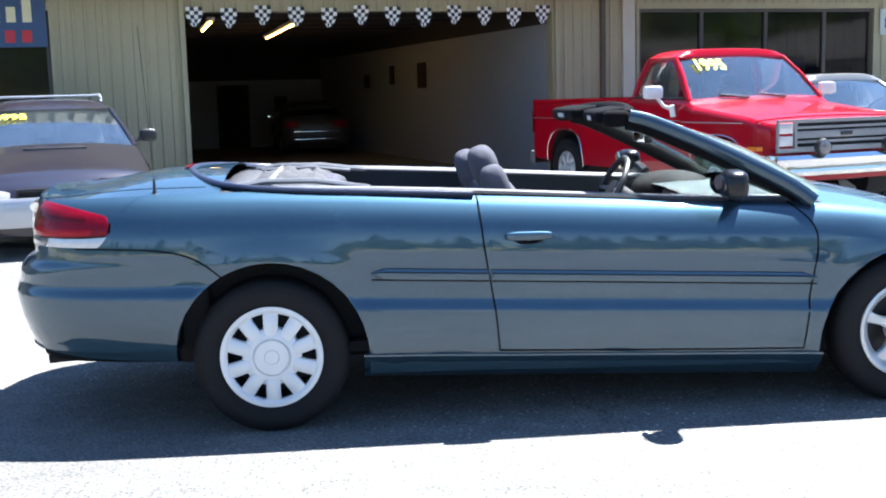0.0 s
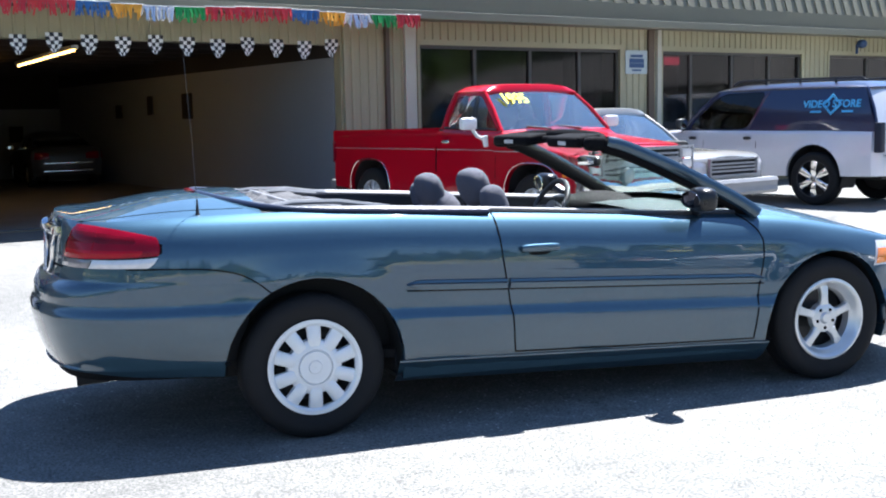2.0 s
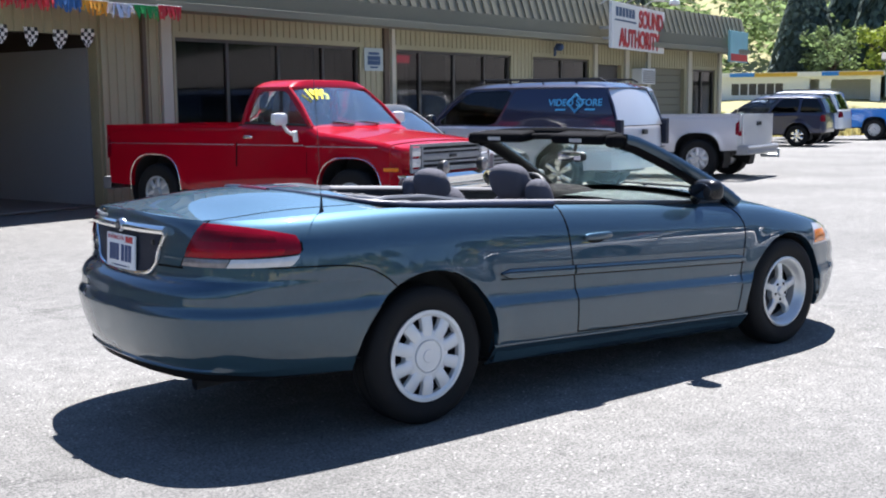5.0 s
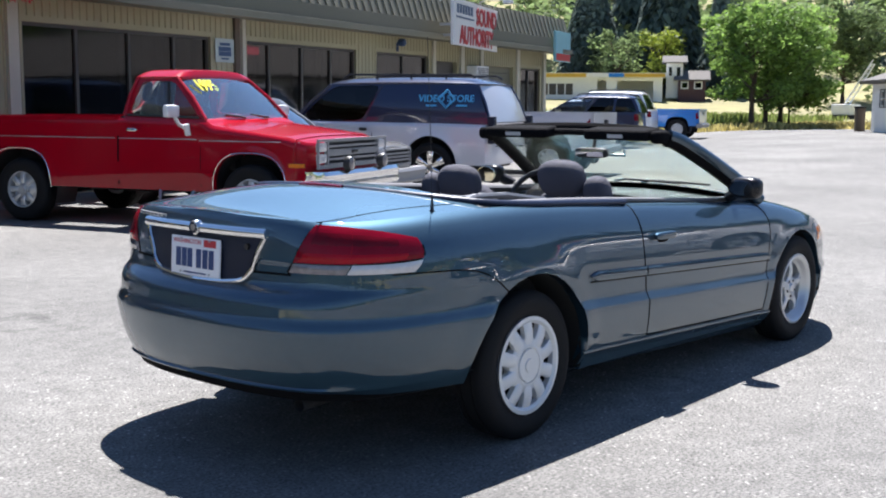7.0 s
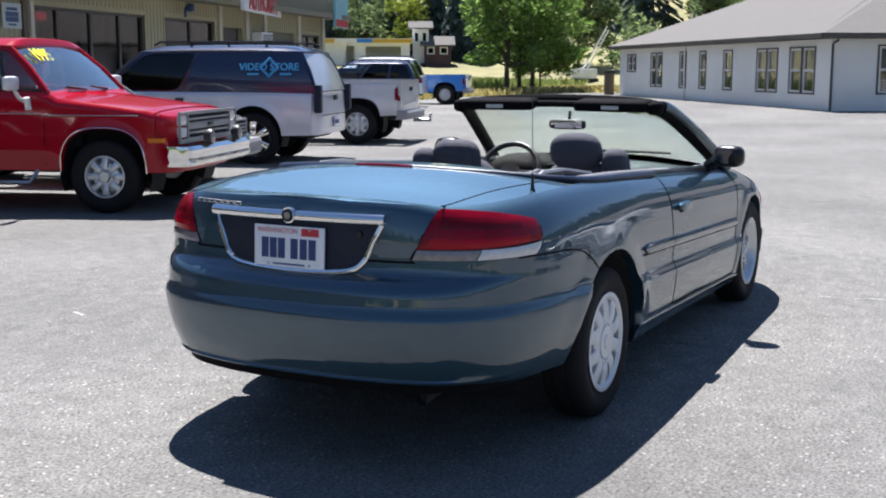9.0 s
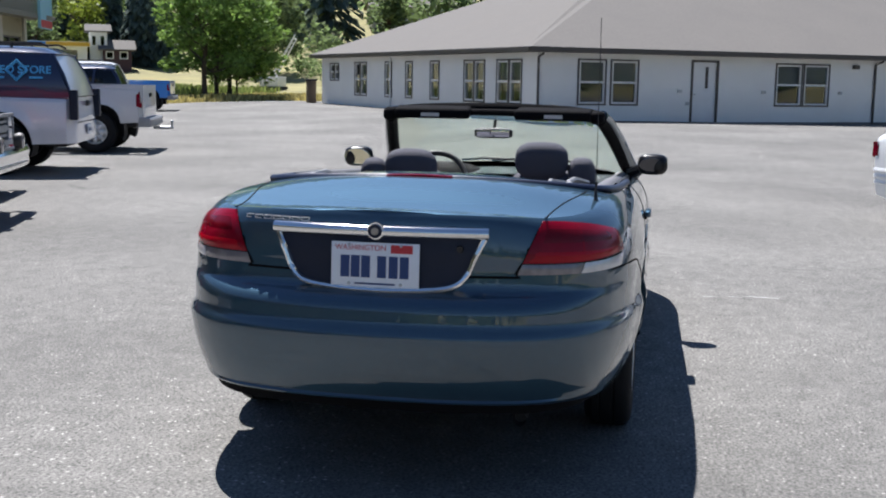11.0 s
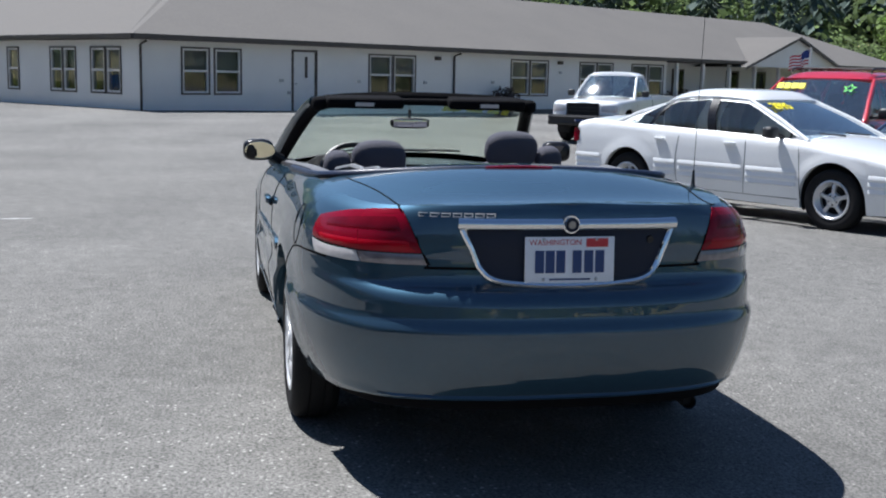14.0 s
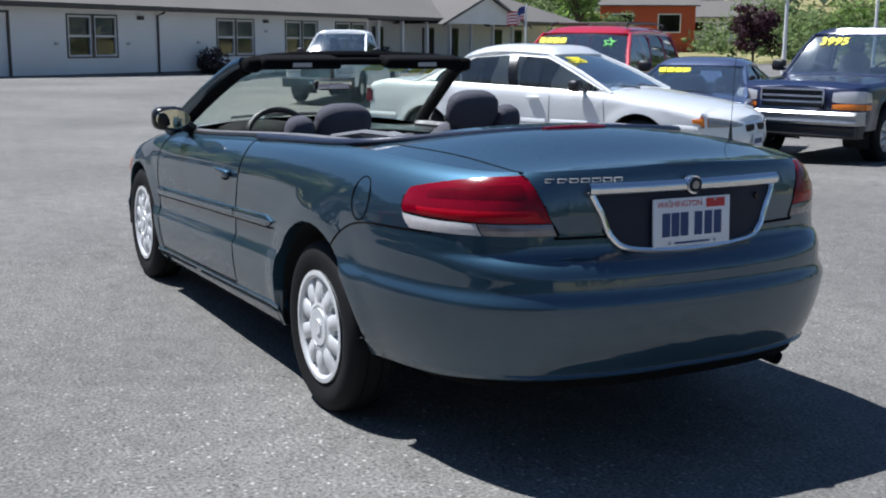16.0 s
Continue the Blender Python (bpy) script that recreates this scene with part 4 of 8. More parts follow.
    grid(bm, [[(0.955 + 0.205 * (1 - (y / 0.74) ** 2) + k * 0.14, y, 0.868 + 0.03 * (1 - (y / 0.76) ** 2) - 0.035 * k) for y in np.linspace(-0.74, 0.74, 13)] for k in (0, 0.4, 1.0)])
    part("cowl", bm, m_dash, car, "dark plastic cowl under the windscreen")
    bm = bmesh.new()
    blob(bm, (0.43, 0.035, 1.126), (0.022, 0.112, 0.03), 0.5)
    tube(bm, [(0.45, 0.035, 1.14), (0.46, 0.03, 1.2)], 0.01, 6)
    rv = part("rear_view_mirror", bm, m_black, car, "rear-view mirror")
    bm = bmesh.new()
    box(bm, -0.002, 0.002, -0.095, 0.095, -0.021, 0.021, 0.0015, pose(0.407, 0.035, 1.125, 0, -4, 0))
    part("mirror_glass", bm, m_mirror, rv)
    # cabin
    bm = bmesh.new()
    box(bm, -1.66, 1.0, -0.72, 0.72, 0.3, 0.34, 0)
    for s in (-1, 1):
        rows = []
        for x in np.linspace(-1.68, 0.95, 16):
            p = body.at_x(x, tab(zt, x), -0.006)
            rows.append([(x, s * (p.y - o), z) for o, z in ((0.0, p.z - 0.004), (0.03, p.z + 0.004), (0.075, p.z - 0.004), (0.09, p.z - 0.03), (0.085, 0.6), (0.1, 0.34))])
        grid(bm, rows)
    box(bm, -1.72, -1.6, -0.7, 0.7, 0.34, 0.95, 0.02)
    cabin_bm = bm
    part("cabin_lining", cabin_bm, m_dark, car, "dark door and floor trim")
    for s in (-1, 1):
        bm = bmesh.new()
        tube(bm, [(x, s * (body.at_x(x, tab(zt, x)).y - 0.055), tab(zt, x) + 0.002) for x in np.linspace(-1.3, 0.84, 20)], 0.035, 10, flat=0.5)
        part("door_top_trim", bm, m_palevinyl, car, "pale grey door top trim")
    bm = bmesh.new()
    box(bm, 0.54, 1.02, -0.69, 0.69, 0.55, 0.868, 0.05)
    box(bm, 0.5, 0.9, -0.13, 0.12, 0.4, 0.84, 0.04)
    part("dashboard", bm, m_dash, car, "dark grey dashboard with a hooded binnacle")
    bm = bmesh.new()
    blob(bm, (0.66, 0.36, 0.8), (0.2, 0.26, 0.135), 0.75, 20, 12)
    part("binnacle", bm, m_matte, car, "hooded black instrument binnacle")
    bm = bmesh.new()
    grid(bm, [[(x, y, 0.898 - 0.05 * (abs(y) / 0.69) ** 2 - 0.012 * (1 - smooth(0.5, 0.62, x))) for y in np.linspace(-0.69, 0.69, 13)] for x in (0.51, 0.56, 0.62, 0.75, 0.9, 0.98 )])
    part("dash_top", bm, m_dashtop, car, "grey dashboard top")
    bm = bmesh.new()
    ang = pose(0.33, 0.36, 0.84, 0, -62, 0)
    tube(bm, [ang @ Vector((0.185 * math.cos(2 * math.pi * k / 28), 0.185 * math.sin(2 * math.pi * k / 28), 0)) for k in range(29)], 0.016, 8, False)
    for a in (0, math.pi, -math.pi / 2):
        tube(bm, [ang @ Vector((0.02, 0, -0.03)), ang @ Vector((0.18 * math.sin(a), 0.18 * math.cos(a), 0))], 0.018, 6)
    tube(bm, [ang @ Vector((0, 0, 0)), ang @ Vector((0, 0, -0.3))], [0.065, 0.04], 10)
    part("steering_wheel", bm, m_black, car, "black steering wheel")
    for s, top in ((1, -0.025), (-1, 0.025)):
        bm = bmesh.new()
        tilt = Matrix.Rotation(radians(-18), 4, "Y")
        blob(bm, (0.04, s * 0.36, 0.52), (0.27, 0.25, 0.1), 0.6)
        blob(bm, (-0.28, s * 0.36, 0.72), (0.085, 0.235, 0.27), 0.6, 16, 10, tilt)
        seat = part("front_seat", bm, m_cloth, car, "charcoal cloth front bucket seat")
        bm = bmesh.new()
        blob(bm, (-0.4, s * 0.335, 1.008 + top), (0.062, 0.135, 0.095), 0.72, 18, 12, tilt)
        part("headrest", bm, m_cloth, seat)
        bm = bmesh.new()
        blob(bm, (-0.37, s * 0.535, 0.935 + top * 0.6), (0.06, 0.07, 0.105), 0.7, 14, 10, tilt)
        part("belt_shoulder", bm, m_cloth, seat)
    bm = bmesh.new()
    blob(bm, (-0.85, 0, 0.58), (0.25, 0.6, 0.1), 0.5, 18, 8)
    blob(bm, (-1.08, 0, 0.78), (0.09, 0.6, 0.2), 0.5, 18, 8, Matrix.Rotation(radians(-15), 4, "Y"))
    part("rear_seat", bm, m_cloth, car, "charcoal cloth rear bench")
    # rail round the folded roof, its cloth and frame
    bm = bmesh.new()
    tube(bm, catmull([(-0.5, -0.762, 0.948), (-0.98, -0.755, 0.972), (-1.3, -0.735, 0.988), (-1.5, -0.675, 1.005), (-1.62, -0.5, 1.024), (-1.7, -0.25, 1.04), (-1.725, 0, 1.045), (-1.7, 0.25, 1.04), (-1.62, 0.5, 1.024), (-1.5, 0.675, 1.005), (-1.3, 0.735, 0.988), (-0.98, 0.755, 0.972), (-0.5, 0.762, 0.948)], 6), 0.017, 10, flat=0.9)
    grid(bm, [[(-1.42 - 0.22 * (1 - (abs(y) / 0.66) ** 2.2), y, 0.99 + 0.06 * (1 - (abs(y) / 0.66) ** 2)), (-1.47 - 0.25 * (1 - (abs(y) / 0.66) ** 2.2), y, 1.003 + 0.048 * (1 - (abs(y) / 0.66) ** 2)), (-1.54 - 0.25 * (1 - (abs(y) / 0.66) ** 2.2), y, 0.985 + 0.045 * (1 - (abs(y) / 0.66) ** 2))] for y in np.linspace(-0.66, 0.66, 21)])
    part("roof_well_rail", bm, m_railblue, car, "dark blue rail round the folded roof")
    bm = bmesh.new()
    tube(bm, [(-1.745 + 0.25 * y * y, y, 1.05 - 0.25 * y * y) for y in np.linspace(-0.13, 0.13, 9)], 0.016, 8, flat=0.8)
    part("brake_lamp", bm, m_deepred_lens, car, "slim red centre brake lamp")
    bm = bmesh.new()
    for k, (x, z, h) in enumerate(((-1.5, 0.955, 0.05), (-1.38, 0.95, 0.05), (-1.26, 0.945, 0.05), (-1.12, 0.925, 0.05))):
        rows = []
        for y in np.linspace(-0.62, 0.62, 25):
            w = 0.012 * noise.noise(Vector((y * 6, k * 3.1, 0)))
            rows.append([(x + 0.1 * math.cos(a) + w, y, z + w + (h * (1 - (abs(y) / 0.66) ** 6)) * math.sin(a)) for a in np.linspace(0, math.pi, 8)])
        grid(bm, rows)
    part("folded_roof", bm, m_soft, car, "black folded cloth roof")
    bm = bmesh.new()
    rows = []
    for y in np.linspace(-0.12, 0.58, 25):
        row = []
        for x in np.linspace(-1.48, -1.1, 12):
            e = (1 - ((x + 1.29) / 0.2) ** 4) * (1 - (abs(y - 0.23) / 0.36) ** 6)
            row.append((x, y, 0.968 + max(0, e) * (0.022 + 0.055 * noise.noise(Vector((x * 11, y * 7, 2))) + 0.03 * noise.noise(Vector((x * 30, y * 22, 5))))))
        rows.append(row)
    grid(bm, rows)
    part("roof_lining", bm, m_greycloth, car, "crumpled grey roof lining")
    bm = bmesh.new()
    for s in (-1, 1):
        tube(bm, [(-1.52, s * 0.58, 0.99), (-1.36, s * 0.55, 1.012), (-1.15, s * 0.56, 1.008), (-0.92, s * 0.6, 0.975)], 0.013, 6)
        tube(bm, [(-1.45, s * 0.48, 0.995), (-1.2, s * 0.46, 1.005), (-1.0, s * 0.5, 0.98)], 0.01, 6)
    tube(bm, [(-1.35, y, 1.0) for y in np.linspace(-0.55, 0.55, 8)], 0.012, 6)
    part("roof_frame", bm, m_graymetal, car, "bare metal folding roof frame")
    bm = bmesh.new()
    tube(bm, [(-1.8, -0.69, 0.98), (-1.8, -0.69, 0.995), (-1.8, -0.69, 1.05)], [0.016, 0.008, 0.004], 10)
    tube(bm, [(-1.8, -0.69, 1.01), (-1.81, -0.69, 1.3), (-1.83, -0.69, 1.66)], 0.0014, 6)
    part("antenna", bm, m_black, car, "thin black whip antenna")
    return car


m_pillar = M("dark_teal_pillar_paint", (0.03, 0.06, 0.09), 0.3, 0.7, var=0.05, scale=4, coat=1.0)
m_brass = M("dull_badge_silver", (0.32, 0.3, 0.28), 0.35, 0.8, var=0.15, scale=30)
m_plate = M("plate_white", (0.78, 0.8, 0.84), 0.35, var=0.08, scale=25)
m_plateblue = M("plate_blue", (0.02, 0.05, 0.16), 0.5, var=0.05, scale=25)
m_platered = M("plate_red", (0.5, 0.03, 0.04), 0.5, var=0.05, scale=25)
m_greylabel = M("pale_label", (0.6, 0.58, 0.55), 0.6, var=0.08, scale=25)
build_convertible()


# ---- buildings ----
m_siding = M("tan_ribbed_siding", (0.36, 0.325, 0.2), 0.6, var=0.14, scale=1.2, fine=0.04, bump=0.08, bscale=60)
m_fascia = M("weathered_fascia", (0.17, 0.16, 0.11), 0.65, var=0.12, scale=0.8, fine=0.05)
m_gutter = M("pale_gutter", (0.19, 0.178, 0.124), 0.55, var=0.12, scale=2)
m_brown = M("brown_trim", (0.1, 0.07, 0.045), 0.6, var=0.15, scale=3)
m_trim = M("cream_trim", (0.5, 0.47, 0.37), 0.55, var=0.1, scale=3)
m_shopglass = M("dark_shop_glass", (0.09, 0.08, 0.08), 0.05, 0, var=0, trans=1.0, spec=0.2)
m_officeglass = M("office_glass", (0.6, 0.63, 0.65), 0.0, 0, var=0, trans=1.0)
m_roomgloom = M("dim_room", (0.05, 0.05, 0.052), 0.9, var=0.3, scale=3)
m_paleblind = M("pale_blind", (0.3, 0.31, 0.31), 0.8, var=0.12, scale=2)
m_roomwall = M("white_plasterboard", (0.3, 0.315, 0.335), 0.8, var=0.1, scale=0.7, fine=0.03)
# one near-black for the ceiling, joists, wall tops, inner door and wall panels
m_roomdark = M("near_black_interior", (0.026, 0.021, 0.019), 0.85, var=0.25, scale=1.5)
m_concrete = M("oil_stained_concrete", (0.16, 0.15, 0.14), 0.8, var=0.35, scale=0.9, fine=0.08)
m_curtain = M("grey_brown_blind", (0.2, 0.17, 0.15), 0.8, var=0.15, scale=2)
m_lap = M("white_lap_siding", (0.82, 0.81, 0.77), 0.6, var=0.08, scale=0.9, fine=0.03)
m_shingle = M("grey_asphalt_shingle", (0.14, 0.131, 0.12), 0.9, var=0.18, scale=0.5, fine=0.16, bump=0.3, bscale=30)
m_winframe = M("bronze_window_frame", (0.07, 0.06, 0.05), 0.5, var=0.1, scale=4)
m_sash = M("white_window_sash", (0.7, 0.69, 0.66), 0.5, var=0.06, scale=4)
m_tube = M("warm_lamp_tube", (1.0, 0.56, 0.14), 0.4, var=0, emit=2.2)
m_signwhite = M("sign_white", (0.75, 0.74, 0.72), 0.45, var=0.08, scale=2)
m_signred = M("sign_red", (0.5, 0.02, 0.03), 0.45, var=0.08, scale=4)
m_signblue = M("sign_blue", (0.03, 0.07, 0.16), 0.45, var=0.1, scale=4)
m_signcyan = M("light_blue_decal", (0.1, 0.42, 0.72), 0.45, var=0.05, scale=10)


def pierced_wall(bm, x0, x1, z0, z1, y0, y1, holes):
    """A slab in the plane of x and z with rectangular openings through it."""
    xs = sorted({x0, x1, *[h[0] for h in holes], *[h[1] for h in holes]})
    zs = sorted({z0, z1, *[h[2] for h in holes], *[h[3] for h in holes]})
    for i in range(len(xs) - 1):
        run = None
        for k in range(len(zs) - 1):
            cx, cz = (xs[i] + xs[i + 1]) / 2, (zs[k] + zs[k + 1]) / 2
            solid = not any(h[0] < cx < h[1] and h[2] < cz < h[3] for h in holes)
            if solid:
                run = (run[0], zs[k + 1]) if run else (zs[k], zs[k + 1])
            if run and (not solid or k == len(zs) - 2):
                quick_box(bm, xs[i], xs[i + 1], y0, y1, *run)
                run = None


def shop_window(parent, u0, u1, z0, z1, bars, name="window"):
    bm = bmesh.new()
    for a, b_ in ((u0, u0 + 0.05), (u1 - 0.05, u1)):
        quick_box(bm, a, b_, 0.03, 0.12, z0, z1)
    quick_box(bm, u0 + 0.05, u1 - 0.05, 0.03, 0.12, z1 - 0.05, z1)
    quick_box(bm, u0 + 0.05, u1 - 0.05, 0.03, 0.12, z0, z0 + 0.06)
    win = part(name, bm, m_winframe, parent, smooth=False)
    edges = [u0 + 0.05, *bars, u1 - 0.05]
    for b_ in bars:
        bm = bmesh.new()
        quick_box(bm, b_ - 0.03, b_ + 0.03, 0.035, 0.115, z0 + 0.06, z1 - 0.05)
        part("mullion", bm, m_winframe, win, smooth=False)
    for a, b_ in zip(edges[:-1], edges[1:]):
        bm = bmesh.new()
        quick_box(bm, a, b_, 0.07, 0.078, z0 + 0.06, z1 - 0.05)
        ob = part("pane", bm, m_shopglass, win, smooth=False)
        ob.visible_shadow = False
    return tagged(win, "dark tinted shop window in a bronze frame")


def build_shops():
    B = pose(3.422, 11.688, 0, 0, 0, 14.19)
    shops = thing("commercial_building", "long tan ribbed-metal shop row with a mansard roof", "building", B)
    wins = [(-12.6, -8.42, 0.75, 2.52, [-11.2, -9.9], "window_1"), (0, 4.29, 0.5, 2.53, [1.11, 2.27, 3.37], "window_2"), (5.35, 9.29, 0.5, 2.52, [6.14, 7.27, 8.35], "window_3"), (10.17, 12.68, 0.9, 2.52, [11.5], "window_4"), (18.5, 20.0, 0.6, 2.4, [19.2], "window_5")]
    holes = [(w[0], w[1], w[2], w[3]) for w in wins] + [(-6.72, -1.43, 0.0, 2.5), (13.05, 14.35, 0.0, 2.42), (15.94, 18.01, 0.0, 2.4)]
    bm = bmesh.new()
    pierced_wall(bm, -30, 20.4, -0.3, 3.0, 0.0, 0.2, holes)
    part("wall", bm, m_siding, shops, smooth=False)
    # raised ribs of the siding
    bm = bmesh.new()
    u = -29.9
    k = 0
    while u < 20.3:
        w = 0.05 if k % 3 else 0.09
        segs = [(0.0, 2.9)]
        for h in holes:
            if h[0] - 0.06 < u < h[1] + 0.01:
                segs = [s for a, b_ in segs for s in ((a, min(b_, h[2])), (max(a, h[3]), b_)) if s[1] - s[0] > 0.05]
        for a, b_ in segs:
            ps = [(u, -0.001, a), (u + 0.012, -0.018, a), (u + w - 0.012, -0.018, a), (u + w, -0.001, a)]
            grid(bm, [[Vector(p) for p in ps], [Vector((p[0], p[1], b_)) for p in ps]])
        u += 0.15
        k += 1
    part("siding_rib", bm, m_siding, shops, smooth=False)
    tagged(shops.children[-1], kind="stuff")
    for w in wins:
        shop_window(shops, w[0], w[1], w[2], w[3], w[4])
        bm = bmesh.new()
        for a, b_ in ((w[0] - 0.05, w[0]), (w[1], w[1] + 0.05)):
            quick_box(bm, a, b_, -0.022, 0.03, w[2] - 0.08, w[3] + 0.09)
        quick_box(bm, w[0], w[1], -0.022, 0.03, w[3], w[3] + 0.09)
        quick_box(bm, w[0], w[1], -0.03, 0.03, w[2] - 0.08, w[2])
        part("window_surround", bm, m_siding, shops, smooth=False)
    # posts and downpipes
    for u, mat_, w in ((-0.62, m_brown, 0.07), (-0.2, m_trim, 0.2), (5.02, m_brown, 0.14), (5.22, m_trim, 0.1), (12.95, m_trim, 0.16), (14.55, m_trim, 0.2), (15.75, m_trim, 0.2), (18.25, m_trim, 0.22), (20.3, m_trim, 0.2), (-1.37, m_siding, 0.06), (-6.77, m_siding, 0.06)):
        bm = bmesh.new()
        box(bm, u - w / 2, u + w / 2, -0.07, 0.0, 0.0, 2.9, 0.008)
        part("post", bm, mat_, shops, smooth=False)
    # rooms behind the shop windows
    bm = bmesh.new()
    quick_box(bm, -30, 20.2, 16.4, 16.6, 0, 3.0)
    quick_box(bm, -30.2, -30, 0.2, 16.6, 0, 3.0)
    quick_box(bm, 20.2, 20.4, 0.2, 16.6, 0, 3.0)
    part("wall", bm, m_siding, shops, smooth=False)
    bm = bmesh.new()
    for a, b_ in ((-30, -8.2), (-1.3, 20.2)):
        quick_box(bm, a, b_, 5.0, 5.1, 0.02, 2.9)
    for u in (-8.2, 4.8, 9.7, 12.9, 15.0, 18.2):
        quick_box(bm, u - 0.05, u + 0.05, 0.22, 5.0, 0.02, 2.9)
    part("room_partition", bm, m_curtain, shops, smooth=False)
    bm = bmesh.new()
    for a, b_ in ((5.45, 6.1), (7.32, 8.3), (8.4, 9.2), (2.32, 3.3), (3.42, 4.2), (10.3, 12.6)):
        for k in range(int((b_ - a) / 0.09)):
            quick_box(bm, a + k * 0.09, a + k * 0.09 + 0.082, 0.3 + 0.006 * (k % 2), 0.305 + 0.006 * (k % 2), 0.6, 2.48)
    part("blind", bm, m_curtain, shops, "grey-brown vertical blinds", smooth=False)
    bm = bmesh.new()
    quick_box(bm, -30, 20.2, 0.2, 16.4, -0.25, 0.02)
    part("floor", bm, m_concrete, shops, smooth=False)
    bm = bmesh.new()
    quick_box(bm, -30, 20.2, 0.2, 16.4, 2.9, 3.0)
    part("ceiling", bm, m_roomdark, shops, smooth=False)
    # garage bay lining
    bm = bmesh.new()
    quick_box(bm, -1.42, -1.32, 0.25, 15.2, 0.02, 2.33)
    quick_box(bm, -8.0, -7.9, 0.25, 15.2, 0.02, 2.33)
    quick_box(bm, -8.0, -1.3, 15.2, 15.3, 0.02, 1.8)
    part("bay_lining", bm, m_roomwall, shops, "white boarded garage walls", smooth=False)
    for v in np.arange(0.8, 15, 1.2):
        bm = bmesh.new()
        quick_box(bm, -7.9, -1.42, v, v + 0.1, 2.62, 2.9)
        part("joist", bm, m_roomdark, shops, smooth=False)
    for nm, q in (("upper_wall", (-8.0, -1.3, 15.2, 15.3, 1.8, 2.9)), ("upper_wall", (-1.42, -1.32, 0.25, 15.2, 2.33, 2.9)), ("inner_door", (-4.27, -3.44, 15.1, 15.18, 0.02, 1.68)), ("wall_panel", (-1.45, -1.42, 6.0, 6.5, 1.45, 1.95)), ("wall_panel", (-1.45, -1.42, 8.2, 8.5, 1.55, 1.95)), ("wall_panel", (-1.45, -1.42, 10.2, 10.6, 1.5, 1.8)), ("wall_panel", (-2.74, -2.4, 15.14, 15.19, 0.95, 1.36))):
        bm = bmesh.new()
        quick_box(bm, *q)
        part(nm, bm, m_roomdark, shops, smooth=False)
    # roller door in the far bay, and the dark entrance
    roller = None
    for k in range(12):
        bm = bmesh.new()
        quick_box(bm, 15.94, 18.01, 0.1 + 0.004 * (k % 2), 0.15, 0.02 + 0.2 * k, 0.21 + 0.2 * k)
        if roller is None:
            roller = part("roller_door", bm, m_fascia, shops, "closed roller door", smooth=False)
        else:
            part("door_slat", bm, m_fascia, roller, smooth=False)
    bm = bmesh.new()
    quick_box(bm, 13.05, 14.35, 0.12, 0.16, 0.0, 2.42)
    part("door", bm, m_winframe, shops, smooth=False)
    # mansard: gutter, upright fascia, sloped ribbed top
    prof = [(0.0, 2.9), (-0.6, 2.88), (-0.66, 2.88), (-0.66, 2.99), (-0.6, 2.995), (-0.59, 3.28), (-0.38, 3.92), (0.3, 3.92), (0.3, 2.9)]
    bm = bmesh.new()
    rows = [[(u, y, z) for y, z in prof] for u in np.linspace(-30, 21.0, 30)]
    vs = grid(bm, rows, close_v=True)
    bm.faces.new(vs[0])
    bm.faces.new(vs[-1][::-1])
    roof = part("roof", bm, m_fascia, shops, "weathered tan mansard", smooth=False)
    bm = bmesh.new()
    box(bm, -30, 21.02, -0.685, -0.64, 2.87, 2.995, 0.008)
    part("gutter", bm, m_gutter, roof, smooth=False)
    bm = bmesh.new()
    quick_box(bm, 0, 0.05, -0.02, 0.02, 0, 0.66)
    rib = finish(bm, m_gutter, "seam", smooth=False)
    for u in np.arange(-12, 21, 0.3):
        part("roof_seam", rib, None, roof, at=pose(u, -0.592, 3.29, -18, 0, 0))
    bm = bmesh.new()
    quick_box(bm, -30, 21, 0.3, 15, 3.6, 3.75)
    part("flat_roof", bm, m_fascia, roof, smooth=False)
    # signs
    def paper(u0, u1, z0, z1, mat_, name, label, y=-0.03):
        bm_ = bmesh.new()
        box(bm_, u0, u1, y - 0.01, y, z0, z1, 0.003)
        t = part(name, bm_, mat_, None, label, smooth=False)
        t.matrix_basis = B
        return tagged(t, category="sign")

    p = paper(4.4, 4.94, 2.1, 2.52, M("weathered_notice", (0.42, 0.47, 0.45), 0.5, var=0.15, scale=6), "notice", "grey weathered notice fixed to the tan wall")
    bm = bmesh.new()
    for k, (w, h) in enumerate(((0.3, 0.05), (0.36, 0.08), (0.36, 0.08), (0.22, 0.03))):
        quick_box(bm, 4.67 - w / 2, 4.67 + w / 2, -0.044, -0.0405, 2.42 - k * 0.085 - h / 2, 2.42 - k * 0.085 + h / 2)
    part("notice_bars", bm, m_signblue, p, smooth=False)
    p = paper(-10.4, -8.45, 2.06, 2.72, m_signblue, "shop_sign", "dark blue shop sign with pale bars over the window", -0.03)
    cream = M("sign_cream", (0.7, 0.64, 0.42), 0.5, var=0.1, scale=4)
    for k in range(9):
        a, h = -10.25 + k * 0.19, (0.3, 0.19, 0.19, 0.28, 0.2)[k % 5]
        bm = bmesh.new()
        quick_box(bm, a, a + 0.11, -0.05, -0.041, 2.37, 2.37 + h)
        part("pale_bar", bm, cream, p, smooth=False)
    for k in range(7):
        bm = bmesh.new()
        quick_box(bm, -9.95 + k * 0.2, -9.83 + k * 0.2, -0.05, -0.041, 2.12, 2.27)
        part("red_bar", bm, m_signred, p, smooth=False)
    bm = bmesh.new()
    quick_box(bm, 5.5, 5.9, 0.1, 0.11, 2.28, 2.42)
